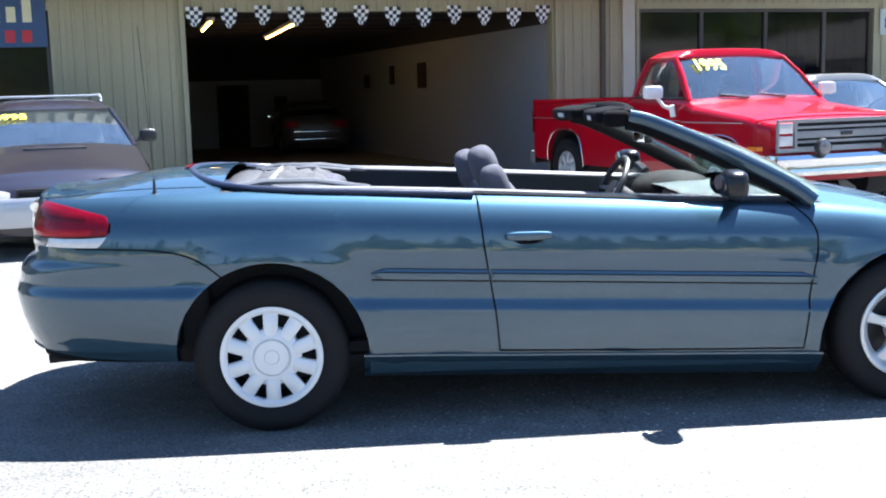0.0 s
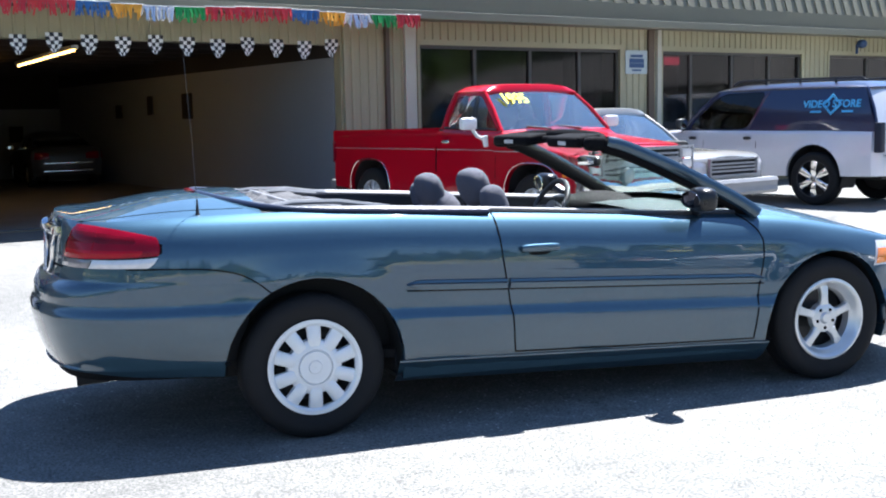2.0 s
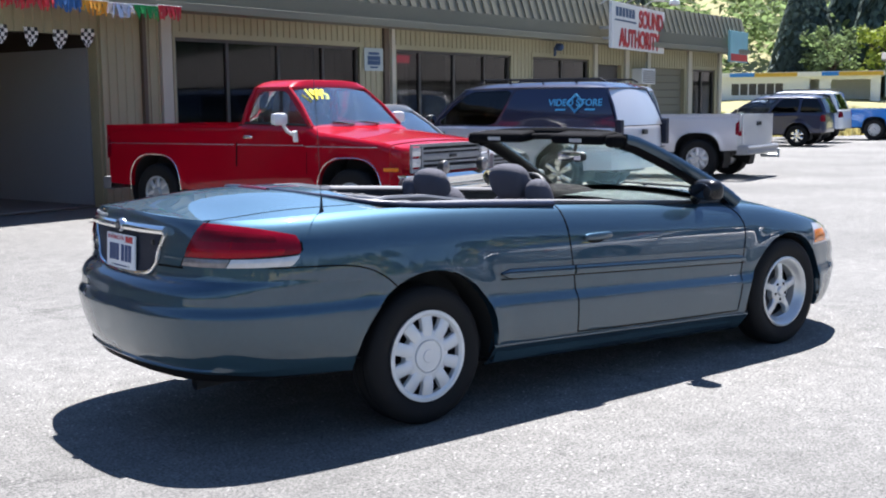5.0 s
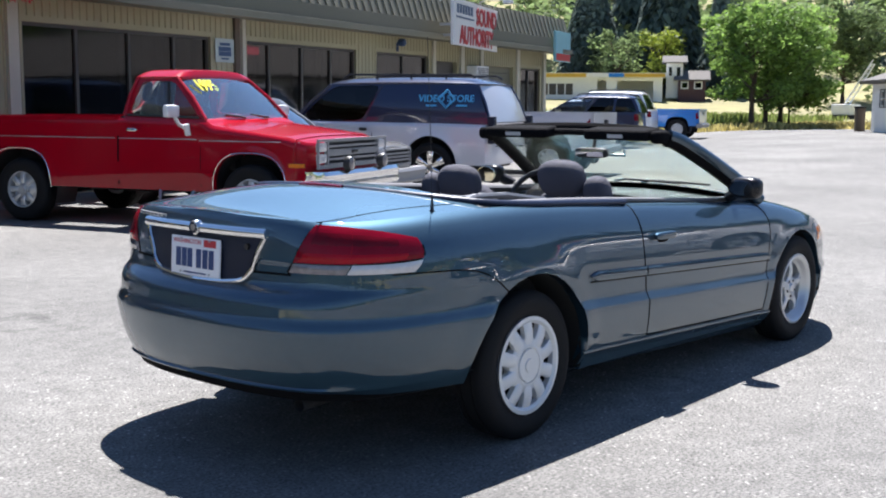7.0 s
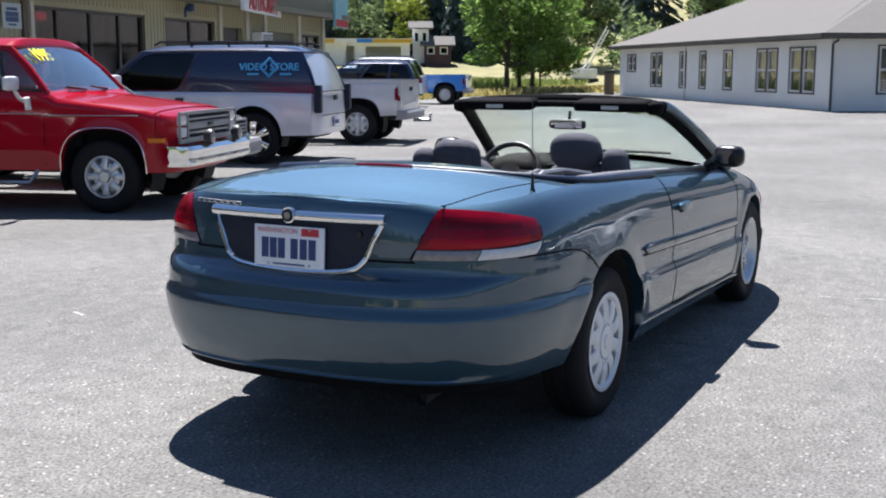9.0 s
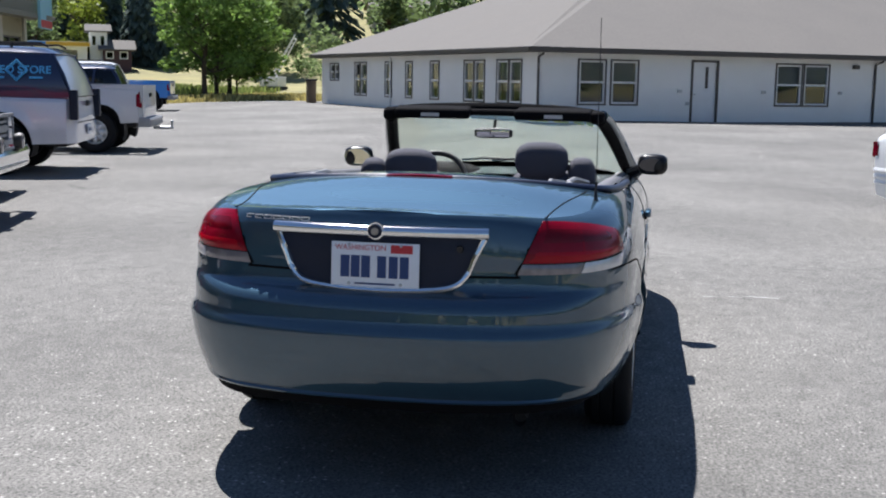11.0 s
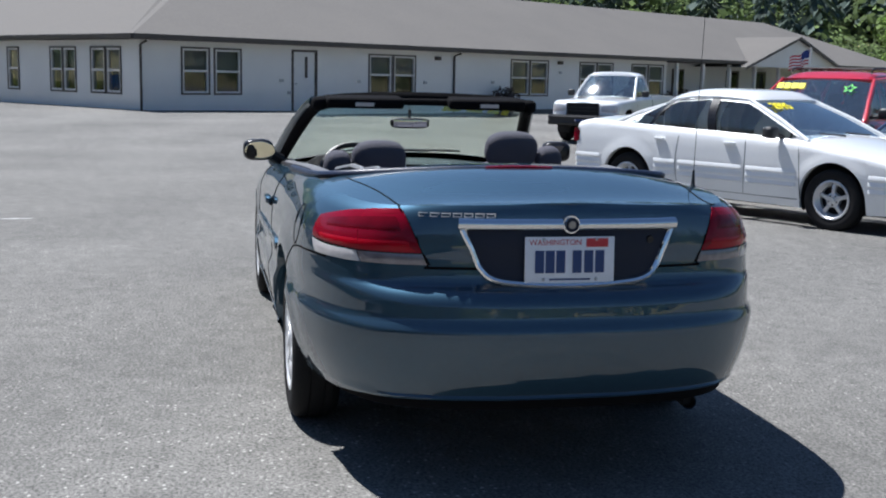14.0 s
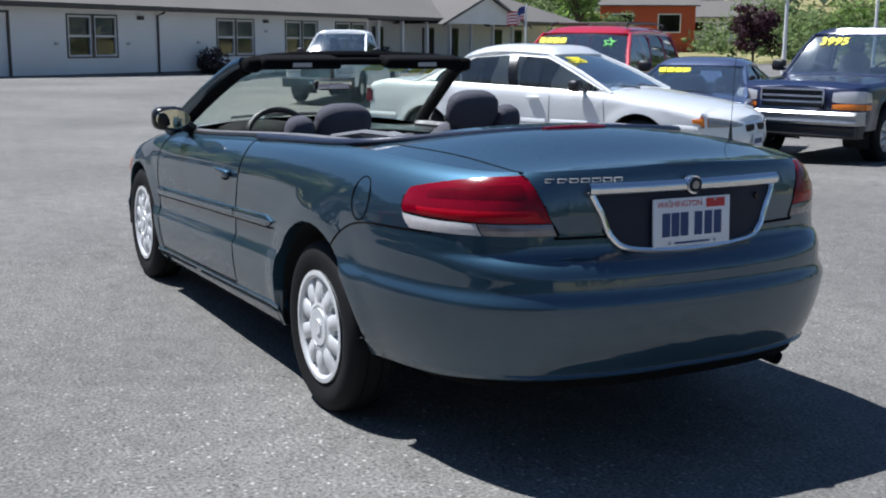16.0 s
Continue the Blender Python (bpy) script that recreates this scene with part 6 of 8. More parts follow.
def greenhouse(car, b0, b1, bw, bz0, bz1, r0, r1, rw, rz, posts, pmat, glass, rearglass=None, pr=0.038, roofmat=None, crown=0.04, solid=(), back=None, rear_w=0.07, front_w=0.05, post_w=0.07, bulge=0.03, arc=0.025, front_arc=1.0):
    """Roof, pillars and panes between a belt line and a roof."""
    nx, ny = 14, 12
    droop = lambda t: arc * (1.0 if t < 0.5 else front_arc) * abs(2 * t - 1) ** 2.2
    posts = [p if isinstance(p, tuple) else (p, p) for p in posts]
    tb_, tr_ = [0.0, *[p[0] for p in posts], 1.0], [0.0, *[p[1] for p in posts], 1.0]
    posts = [p[0] for p in posts]
    bm = bmesh.new()
    top, bot = [], []
    for i in range(nx + 1):
        t = i / nx
        x = r0 - 0.05 + (r1 - r0 + 0.1) * t
        e = 1 - (abs(2 * t - 1)) ** 6
        row, rb = [], []
        for j in range(ny + 1):
            s = -1 + 2 * j / ny
            w = (rw + 0.03) * (0.94 + 0.06 * e)
            z = rz - 0.05 - droop(t) + (crown + 0.01) * (1 - abs(s) ** 4) * (0.15 + 0.85 * min(1, e * 1.3)) + 0.04 * min(1, e * 2) * (1 - abs(s) ** 8)
            row.append((x, s * w, z))
            rb.append((x, s * w * 0.98, rz - 0.075 - droop(t)))
        top.append(row)
        bot.append(rb)
    grid(bm, top)
    grid(bm, bot)
    ring = lambda g: [g[0][j] for j in range(ny + 1)] + [g[i][-1] for i in range(1, nx + 1)] + [g[-1][j] for j in range(ny - 1, -1, -1)] + [g[i][0] for i in range(nx - 1, 0, -1)]
    grid(bm, [ring(top), ring(bot)], close_v=True)
    part("roof", bm, roofmat or pmat, car)
    zr = rz - 0.055

    def side(t, s):
        """Belt and roof points at a fraction from rear to front."""
        return Vector((b0 + (b1 - b0) * t, s * bw, bz0 + (bz1 - bz0) * t)), Vector((r0 + (r1 - r0) * float(np.interp(t, tb_, tr_)), s * rw, zr - droop(float(np.interp(t, tb_, tr_)))))

    ts = [0.0, *posts, 1.0]
    for s in (-1, 1):
        def surf(t, h, d=0.0):
            """A point of the bowed side at a fraction along and up, d metres inward."""
            a, b_ = side(t, s)
            p = a.lerp(b_, h)
            return p + Vector((0, s * (bulge * math.sin(math.pi * h) - d), 0))

        for k, (ta, tb) in enumerate(zip(ts[:-1], ts[1:])):
            la, lb = (side(tb, s)[0] - side(ta, s)[0]).length, (side(tb, s)[1] - side(ta, s)[1]).length
            hh = (side(ta, s)[1] - side(ta, s)[0]).length
            ml = (rear_w if k == 0 else post_w / 2)
            mr = (front_w if k == len(ts) - 2 else post_w / 2)
            f = lambda u, v: ta + (tb - ta) * u

            def inner(u, v):
                """From the pane's own square to the bay, by the frame's widths."""
                ln = la + (lb - la) * v
                m1, m2 = min(ml, 0.38 * ln), min(mr, 0.38 * ln)
                uu = (m1 + (ln - m1 - m2) * u) / ln
                vv = (0.015 + (hh - 0.06) * v) / hh
                return f(uu, vv), vv

            hole, rim = [], []
            rc = 0.14
            for cu, cv, a0 in ((1 - rc, 1 - rc, 0), (rc, 1 - rc, 90), (rc, rc, 180), (1 - rc, rc, 270)):
                for q in range(5):
                    a = radians(a0 + 22.5 * q)
                    hole.append((cu + rc * math.cos(a), cv + rc * math.sin(a)))
                    rim.append((f(1 if cu > 0.5 else 0, 0), 1 if cv > 0.5 else -0.05))
            if k not in solid:
                bm = bmesh.new()
                hp = [inner(u, v) for u, v in hole]
                rows = [[surf(t, h, d) for t, h in hp] for d in (0.03, 0.003)] + [[surf(*p, 0.0) for p in hp]] + [[surf(t, h) for t, h in rim]] + [[surf(t, h, 0.04) for t, h in rim]]
                grid(bm, rows, close_v=True)
                part("window_frame", bm, pmat, car)
                bm = bmesh.new()
                front_, back_ = [], []
                for u in np.linspace(0, 1, 5):
                    front_.append([surf(*inner(u * 1.02 - 0.01, v * 1.02 - 0.01), 0.014) for v in np.linspace(0, 1, 5)])
                    back_.append([surf(*inner(u * 1.02 - 0.01, v * 1.02 - 0.01), 0.019) for v in np.linspace(0, 1, 5)])
                grid(bm, front_)
                grid(bm, back_)
                ob = part("side_window", bm, rearglass if rearglass and k < len(ts) - 2 else glass, car)
                ob.visible_shadow = False
            else:
                bm = bmesh.new()
                for d in (0.0, 0.03):
                    grid(bm, [[surf(f(u, 0), v, d) for v in np.linspace(-0.05, 1, 8)] for u in np.linspace(0, 1, 5)])
                part("side_panel", bm, pmat, car)
    for t, nm, g in ((1.0, "windscreen", m_autoscreen if glass is m_autoglass else glass), (0.0, "rear_window", back or rearglass or glass)):
        bm = bmesh.new()
        (p, q), (p2, q2) = side(t, -1), side(t, 1)
        rows, rows2 = [], []
        for s in np.linspace(0, 1, 9):
            bow = Vector(((0.07 if t else -0.05) * (1 - (2 * s - 1) ** 2), 0, 0))
            rows.append([p.lerp(p2, s) + bow, p.lerp(p2, s).lerp(q.lerp(q2, s), 0.5) + bow + Vector((0.02 if t else -0.02, 0, 0.012)), q.lerp(q2, s) + bow * 0.8])
            rows2.append([r - Vector((0.006, 0, 0.003)) for r in rows[-1]])
        grid(bm, rows + rows2[::-1], close_u=True)
        ob = part(nm, bm, g, car)
        ob.visible_shadow = False
        for r in (rows[0], rows[-1]):
            bm = bmesh.new()
            tube(bm, [r[0] - Vector((0, 0, 0.06)), *r], 0.024, 8)
            part("pillar", bm, pmat, car)
    return side


def seats(car, x, w, z, rows=1, gap=0.85, dash=0.75):
    bm = bmesh.new()
    for r in range(rows):
        for s in (-1, 1):
            blob(bm, (x - gap * r + 0.2, s * w, z), (0.26, 0.24, 0.1), 0.6, 10, 6)
            blob(bm, (x - gap * r - 0.08, s * w, z + 0.3), (0.09, 0.23, 0.3), 0.6, 10, 6, Matrix.Rotation(radians(-14), 4, "Y"))
            blob(bm, (x - gap * r - 0.17, s * w, z + 0.66), (0.05, 0.12, 0.08), 0.7, 10, 6)
    part("seats", bm, m_greycloth, car)
    bm = bmesh.new()
    box(bm, x + dash - 0.1, x + dash + 0.3, -w * 1.9, w * 1.9, z - 0.1, z + 0.32, 0.06)
    tube(bm, [Vector((x + dash - 0.2 + 0.06 * math.cos(a), w + 0.18 * math.sin(a), z + 0.3 + 0.17 * math.cos(a))) for a in np.linspace(0, 2 * math.pi, 20)], 0.014, 6, False)
    part("dashboard", bm, m_dark, car)


def arches_trim(car, body, r, mat_, s):
    for hx, hz, ar in body.arches:
        bm = bmesh.new()
        k = 2 / body.sq
        pts = [body.at_x(hx + (ar + 0.012) * math.copysign(abs(math.cos(a)) ** k, math.cos(a)), hz + (ar + 0.012) * abs(math.sin(a)) ** k, 0.004) for a in np.linspace(0.0, math.pi, 32)]
        tube(bm, [(p.x, s * p.y, p.z) for p in pts], r, 6)
        part("arch_trim", bm, mat_, car)


def base_body(car, xr, xf, W, zt, zb, arches, pmat, boxy=0.0, tops=(), nose=0.1, tail=0.06, lower=None, sq=2.0):
    """The skin of a plain vehicle, its bonnet or boot tops, liners and underside."""
    k = 1 - boxy
    plan = [(xr, 0), (xr + 0.01 * k, W * 0.45), (xr + 0.04 * k, W * 0.8), (xr + 0.05 + 0.08 * k, W * 0.95), (xr + 0.3, W * 0.99), ((xr + xf) / 2, W), (xf - 0.45, W * 0.99), (xf - 0.1 - 0.14 * k, W * (0.95 - 0.04 * k)), (xf - 0.03 - 0.06 * k, W * (0.82 - 0.08 * k)), (xf - 0.02 * k, W * 0.45), (xf, 0)]
    hi = max(z for _, z in zt)
    body = Body(plan, zb, zt, [(0.2, 0.07), (0.4, 0.02), (0.6, 0.0), (0.8, 0.004), (hi, 0.03)], [(0.3, 0.06), (0.5, 0), (0.8, tail * 0.3), (hi, tail)], [(0.25, 0.06), (0.45, 0), (0.7, nose * 0.35), (hi, nose)],
                [(0, 0.05), (0.01, 0.03), (0.03, 0.012), (0.06, 0)], arches)
    body.sq = sq
    cols = body.skin(12)
    part("body", side_mesh(cols, -9, 9), pmat, car)
    for x0, x1, crown, nm in tops:
        part(nm, top_mesh(cols, x0, x1, crown, 8), pmat, car)
    for hx, hz, r in arches:
        for s in (-1, 1):
            bm = bmesh.new()
            grid(bm, [[(hx + rr * math.cos(a), s * y, hz + rr * math.sin(a)) for rr, y in ((r * (1 if sq < 2.1 else 1.12), W - 0.06), (r * (1 if sq < 2.1 else 1.12) + 0.01, W - 0.4), (0.03, W - 0.4))] for a in np.linspace(-0.4, math.pi + 0.4, 18)])
            part("arch_liner", bm, m_dark, car)
    bm = bmesh.new()
    zl = min(z for _, z in zb)
    box(bm, xr + 0.2, xf - 0.25, -W + 0.42, W - 0.42, zl - 0.04, zl + 0.3, 0.04)
    part("underbody", bm, m_dark, car)
    return body, cols


def lamp_pair(car, body, z0, z1, y0, x1, rear, mat_, name, label=""):
    """Lamps at both corners, from a y on the face round to an x on the flank."""
    for s in (-1, 1):
        zm = (z0 + z1) / 2
        i0 = body.i_at_y(y0, zm, rear)
        i1 = body.ix(x1)
        part(name, patch(body, lambda z: (i0, i1), lambda a: z0 + 0.1 * (z1 - z0) * (2 * a - 1) ** 4, lambda a: z1 - 0.18 * (z1 - z0) * (2 * a - 1) ** 4, 0.008, 14, 5, s), mat_, car, label)


def bar_bumper(car, x, w, z, h, mat_, name="bumper", d=0.12, front=1):
    bm = bmesh.new()
    pts = [(x - front * 0.22, -w, z), (x - front * 0.06, -w * 0.97, z), (x, -w * 0.85, z), (x + front * 0.02, 0, z), (x, w * 0.85, z), (x - front * 0.06, w * 0.97, z), (x - front * 0.22, w, z)]
    pts = catmull(pts, 4)
    rows = []
    for p in pts:
        rows.append([(p.x - front * d, p.y * 0.97, z - h / 2), (p.x - front * 0.01, p.y, z - h / 2), (p.x + front * 0.015, p.y, z - h * 0.3), (p.x, p.y, z), (p.x + front * 0.015, p.y, z + h * 0.3), (p.x - front * 0.01, p.y, z + h / 2), (p.x - front * d, p.y * 0.97, z + h / 2)])
    grid(bm, rows)
    return part(name, bm, mat_, car)


def slatted_grille(car, x, y0, y1, z0, z1, n, frame_mat, bar_mat, tilt=0.0):
    bm = bmesh.new()
    quick_box(bm, x - 0.03, x - 0.02, y0, y1, z0, z1)
    g = part("grille", bm, m_dark, car, smooth=False)
    bm = bmesh.new()
    for a, b_, c, d in ((y0 - 0.02, y1 + 0.02, z0 - 0.025, z0), (y0 - 0.02, y1 + 0.02, z1, z1 + 0.025), (y0 - 0.025, y0, z0, z1), (y1, y1 + 0.025, z0, z1)):
        quick_box(bm, x - 0.03, x + 0.015, a, b_, c, d)
    part("grille_frame", bm, frame_mat, g, smooth=False)
    for k in range(n):
        z = z0 + (z1 - z0) * (k + 1) / (n + 1)
        bm = bmesh.new()
        quick_box(bm, x - 0.02, x + 0.008, y0, y1, z - 0.012, z + 0.012)
        part("grille_bar", bm, bar_mat, g, smooth=False)
    return g


def price(car, words, size, m, label="yellow price painted on the windscreen"):
    if words == "bars":
        for k in range(4):
            bm = bmesh.new()
            box(bm, (k - 2) * size * 0.56, (k - 2) * size * 0.56 + size * 0.5, -size * 0.36, size * 0.36, 0, 0.002)
            part("painted_bar", bm, m_yellow, car, "yellow price painted too thick to read", at=m)
        return None
    return text_mesh(words, size, m_yellow, "painted_price", car, m, label, extrude=0.001, thick=size * 0.035)


def screen_pose(b1, r1, bz, rz, x_frac, y):
    """A pose lying on a windscreen, facing forward, at a fraction of its height."""
    a, b_ = Vector((b1, 0, bz)), Vector((r1, 0, rz - 0.055))
    rake = math.degrees(math.atan2(b_.z - a.z, a.x - b_.x))
    p = a.lerp(b_, x_frac)
    bow = 0.06 * (1 - (y / 0.65) ** 2) if abs(y) < 0.65 else 0
    yaw = math.degrees(math.atan(2 * 0.065 * y / 0.72 ** 2))
    return Matrix.Translation((p.x + bow + 0.022, y, p.z + 0.008)) @ pose(0, 0, 0, 0, 0, 90 - yaw) @ pose(0, 0, 0, rake, 0, 0)


def wing_mirror(car, x, y, z, size, mat_, glass=True):
    s = 1 if y > 0 else -1
    bm = bmesh.new()
    blob(bm, (x, y, z), size, 0.6)
    tube(bm, [(x + 0.03, y - s * (size[1] + 0.1), z - 0.06), (x + 0.02, y - s * size[1] * 0.5, z - 0.02)], 0.025, 6)
    m_ = part("wing_mirror", bm, mat_, car)
    bm = bmesh.new()
    box(bm, x - size[0] - 0.003, x - size[0] + 0.004, y - size[1] * 0.8, y + size[1] * 0.8, z - size[2] * 0.8, z + size[2] * 0.8, 0.003)
    part("mirror_glass", bm, m_mirror, m_)


def plate_on(car, x, z, front=1, y=0.0):
    bm = bmesh.new()
    box(bm, x - 0.004, x + 0.004, y - 0.15, y + 0.15, z - 0.075, z + 0.075, 0.003)
    p = part("number_plate", bm, m_plate, car)
    bm = bmesh.new()
    quick_box(bm, x + front * 0.0042 - 0.0005, x + front * 0.0042 + 0.001, y - 0.12, y + 0.12, z - 0.03, z + 0.025)
    part("plate_bar", bm, m_plateblue, p)


def pickup(label, m, pmat, xr=-2.56, xf=2.3, W=0.95, ra=-1.7, fa=1.45, hub=0.37, bed1=-0.25, belt=1.15, hood=1.05, sill=0.5, roof=1.72, cab=(-0.2, 0.95, -0.08, 0.42), grille="bars", kind="dish", rim=None, bedh=1.18, tail=True, front=True, tyre=0.25, arch=0.45, drop=0.0, group=""):
    car = thing("pickup_truck", label, "pickup truck", m, group)
    body, cols = base_body(car, xr, xf, W, [(xr, bedh), (bed1, bedh), (bed1 + 0.02, belt), (cab[1], belt - 0.03), (cab[1] + 0.1, hood + 0.02), (xf - 0.3, hood - 0.03 - 0.8 * drop), (xf, hood - 0.09 - drop)], [(xr, sill + 0.05), (ra, sill), (fa, sill), (xf, sill - 0.02)],
                           [(ra, hub + 0.04, arch), (fa, hub + 0.04, arch)], pmat, 0.6, [(cab[1] - 0.03, 9, 0.03, "hood")], 0.05, 0.02, sq=2.8)
    # open bed
    bm = bmesh.new()
    quick_box(bm, xr + 0.05, bed1, -W + 0.42, W - 0.42, sill + 0.15, sill + 0.19)
    for y0, y1 in ((-W + 0.04, -W + 0.09), (W - 0.09, W - 0.04)):
        quick_box(bm, xr + 0.05, bed1, y0, y1, hub + arch + 0.07, bedh + 0.01)
    quick_box(bm, xr + 0.02, xr + 0.07, -W + 0.09, W - 0.09, sill + 0.15, bedh + 0.01)
    quick_box(bm, bed1 - 0.04, bed1, -W + 0.09, W - 0.09, sill + 0.15, bedh + 0.01)
    part("bed", bm, pmat, car, "open load bed")
    for s in (-1, 1):
        bm = bmesh.new()
        ribbon(bm, [(p.x, s * p.y, p.z) for p in [body.at_x(bed1 + 0.01, z, 0.003) for z in (sill + 0.05, 0.8, 1.0, belt - 0.02)]], 0.022, (0, s, 0))
        part("panel_gap", bm, m_seam, car)
        bm = bmesh.new()
        ribbon(bm, [(p.x, s * p.y, p.z) for p in [body.at_x(cab[1] - 0.02, z, 0.002) for z in (sill + 0.05, 0.7, 0.9, belt - 0.05)]], 0.008, (0, s, 0))
        part("panel_gap", bm, m_seam, car)
    b0, b1, r0, r1 = cab
    greenhouse(car, b0, b1, W - 0.09, belt, belt - 0.03, r0, r1, W - 0.24, roof, (), pmat, m_autoglass, arc=0.005)
    bm = bmesh.new()
    quick_box(bm, b0 - 0.03, b0 + 0.02, -W + 0.06, W - 0.06, sill + 0.1, belt)
    quick_box(bm, b0, b1, -W + 0.08, W - 0.08, sill, sill + 0.06)
    part("cab_wall", bm, m_dark, car)
    seats(car, b0 + 0.3, 0.36, sill + 0.32, 1, dash=0.72)
    wheels = [(ra, -1), (ra, 1), (fa, -1), (fa, 1)]
    for x, s in wheels:
        wheel(car, kind, x, s * (W - 0.14), hub, hub, tyre, rim or hub * 0.56)
    if tail:
        lamp_pair(car, body, 0.8, 1.08, W - 0.19, xr + 0.14, True, m_red_lens, "tail_lamp", "red upright tail lamp")
        bar_bumper(car, xr - 0.1, W - 0.02, sill + 0.04, 0.16, m_graymetal, "rear_bumper", front=-1)
        bm = bmesh.new()
        box(bm, xr - 0.006, xr + 0.02, -0.12, 0.12, 0.98, 1.05, 0.008)
        part("tailgate_handle", bm, m_dark, car)
    return car, body


def build_red_pickup():
    car, body = pickup("bright red square-bodied pickup with chrome bumper and grey grille", pose(3.15, 7.6, 0, 0, 0, -71.4), m_redpaint, xr=-2.56, xf=2.26, W=0.97, ra=-1.6, fa=1.51, hub=0.37, bed1=-0.2, belt=1.24, hood=1.13, sill=0.43, roof=1.73, cab=(-0.15, 0.92, -0.05, 0.46), arch=0.44, bedh=1.22, drop=0.08)
    for s in (-1, 1):
        arches_trim(car, body, 0.006, m_chrome, s)
        bm = bmesh.new()
        for x0, x1 in ((-2.45, -0.23), (-0.18, 0.85), (0.88, 2.1)):
            tube(bm, [(p.x, s * p.y, p.z) for p in [body.at_x(x, 0.995 - 0.012 * (x > 0.86), 0.004) for x in np.linspace(x0, x1, 6)]], 0.0045, 6)
        part("side_trim", bm, m_steel, car, "thin bright side strip")
        bm = bmesh.new()
        blob(bm, (0.02, s * 0.985, 1.09), (0.07, 0.015, 0.018), 0.6)
        part("door_handle", bm, m_chrome, car)
        bm = bmesh.new()
        tube(bm, [(0.5, s * 0.885, 1.21), (0.42, s * 0.85, 1.42), (0.36, s * 0.77, 1.62)], 0.012, 6)
        part("quarter_light_bar", bm, m_black, car, "black quarter light divider")
        bm = bmesh.new()
        tube(bm, [(-0.1, s * 0.888, 1.255), (0.84, s * 0.888, 1.23)], 0.014, 6)
        part("window_rubber", bm, m_black, car)
        bm = bmesh.new()
        box(bm, 0.65, 0.73, s * 1.18 - 0.115, s * 1.18 + 0.115, 1.23, 1.37, 0.04)
        tube(bm, [(0.7, s * 0.96, 1.12), (0.7, s * 1.06, 1.16), (0.69, s * 1.12, 1.24)], 0.02, 6)
        tube(bm, [(0.74, s * 0.95, 1.04), (0.74, s * 0.98, 1.16)], 0.035, 6)
        mir = part("wing_mirror", bm, m_cover, car, "big chrome towing mirror")
        bm = bmesh.new()
        for z, y in ((0.93, 0.0), (0.81, 0.0)):
            box(bm, 2.24, 2.283, s * 0.735 - 0.085, s * 0.735 + 0.085, z - 0.05, z + 0.05, 0.012)
        part("headlamp", bm, m_clear_lens, car, "stacked square headlamps")
        bm = bmesh.new()
        quick_box(bm, 2.0, 2.16, s * 0.945 - 0.03, s * 0.945 + 0.03, 0.72, 0.76)
        part("marker_lamp", bm, m_amber, car, smooth=False)
        bm = bmesh.new()
        lathe(bm, [(0.001, -0.05), (0.075, -0.05), (0.085, -0.02), (0.07, 0.03), (0.001, 0.05)], 24)
        fl = part("spot_lamp", bm, m_black, car, "round black spot lamp on the bumper", at=pose(2.42, s * 0.42, 0.75, 0, 0, 90))
        bm = bmesh.new()
        lathe(bm, [(0.001, -0.062), (0.04, -0.059), (0.07, -0.05)], 24)
        part("lens", bm, m_clear_dark, fl, "clear ribbed lens")
        bm = bmesh.new()
        tube(bm, [(0.35, s * 0.93, 0.44), (0.4, s * 1.02, 0.31), (0.75, s * 1.02, 0.31), (0.8, s * 0.93, 0.44)], 0.022, 6)
        part("side_step", bm, m_steel, car)
    g = slatted_grille(car, 2.27, -0.6, 0.6, 0.75, 0.98, 4, m_graymetal, m_graymetal)
    bm = bmesh.new()
    quick_box(bm, 2.262, 2.29, -0.84, 0.84, 0.99, 1.015)
    quick_box(bm, 2.262, 2.29, -0.84, 0.84, 0.7, 0.74)
    quick_box(bm, 2.262, 2.285, -0.6, 0.6, 0.85, 0.885)
    for y in (-0.84, -0.635, 0.615, 0.82):
        quick_box(bm, 2.262, 2.288, y, y + 0.02, 0.74, 0.99)
    part("grille_surround", bm, m_graymetal, car, smooth=False)
    bm = bmesh.new()
    box(bm, 2.285, 2.3, -0.07, 0.07, 0.85, 0.885, 0.004)
    part("badge", bm, m_black, car)
    bar_bumper(car, 2.42, 0.98, 0.58, 0.2, m_chrome, "front_bumper")
    price(car, "1995", 0.23, screen_pose(0.92, 0.46, 1.21, 1.73, 0.78, -0.4))
    for s in (-1, 1):
        bm = bmesh.new()
        tube(bm, [(0.98, s * 0.25 + 0.1, 1.225), (0.94, s * 0.25 - 0.25, 1.26)], 0.012, 5)
        part("wiper", bm, m_black, car)


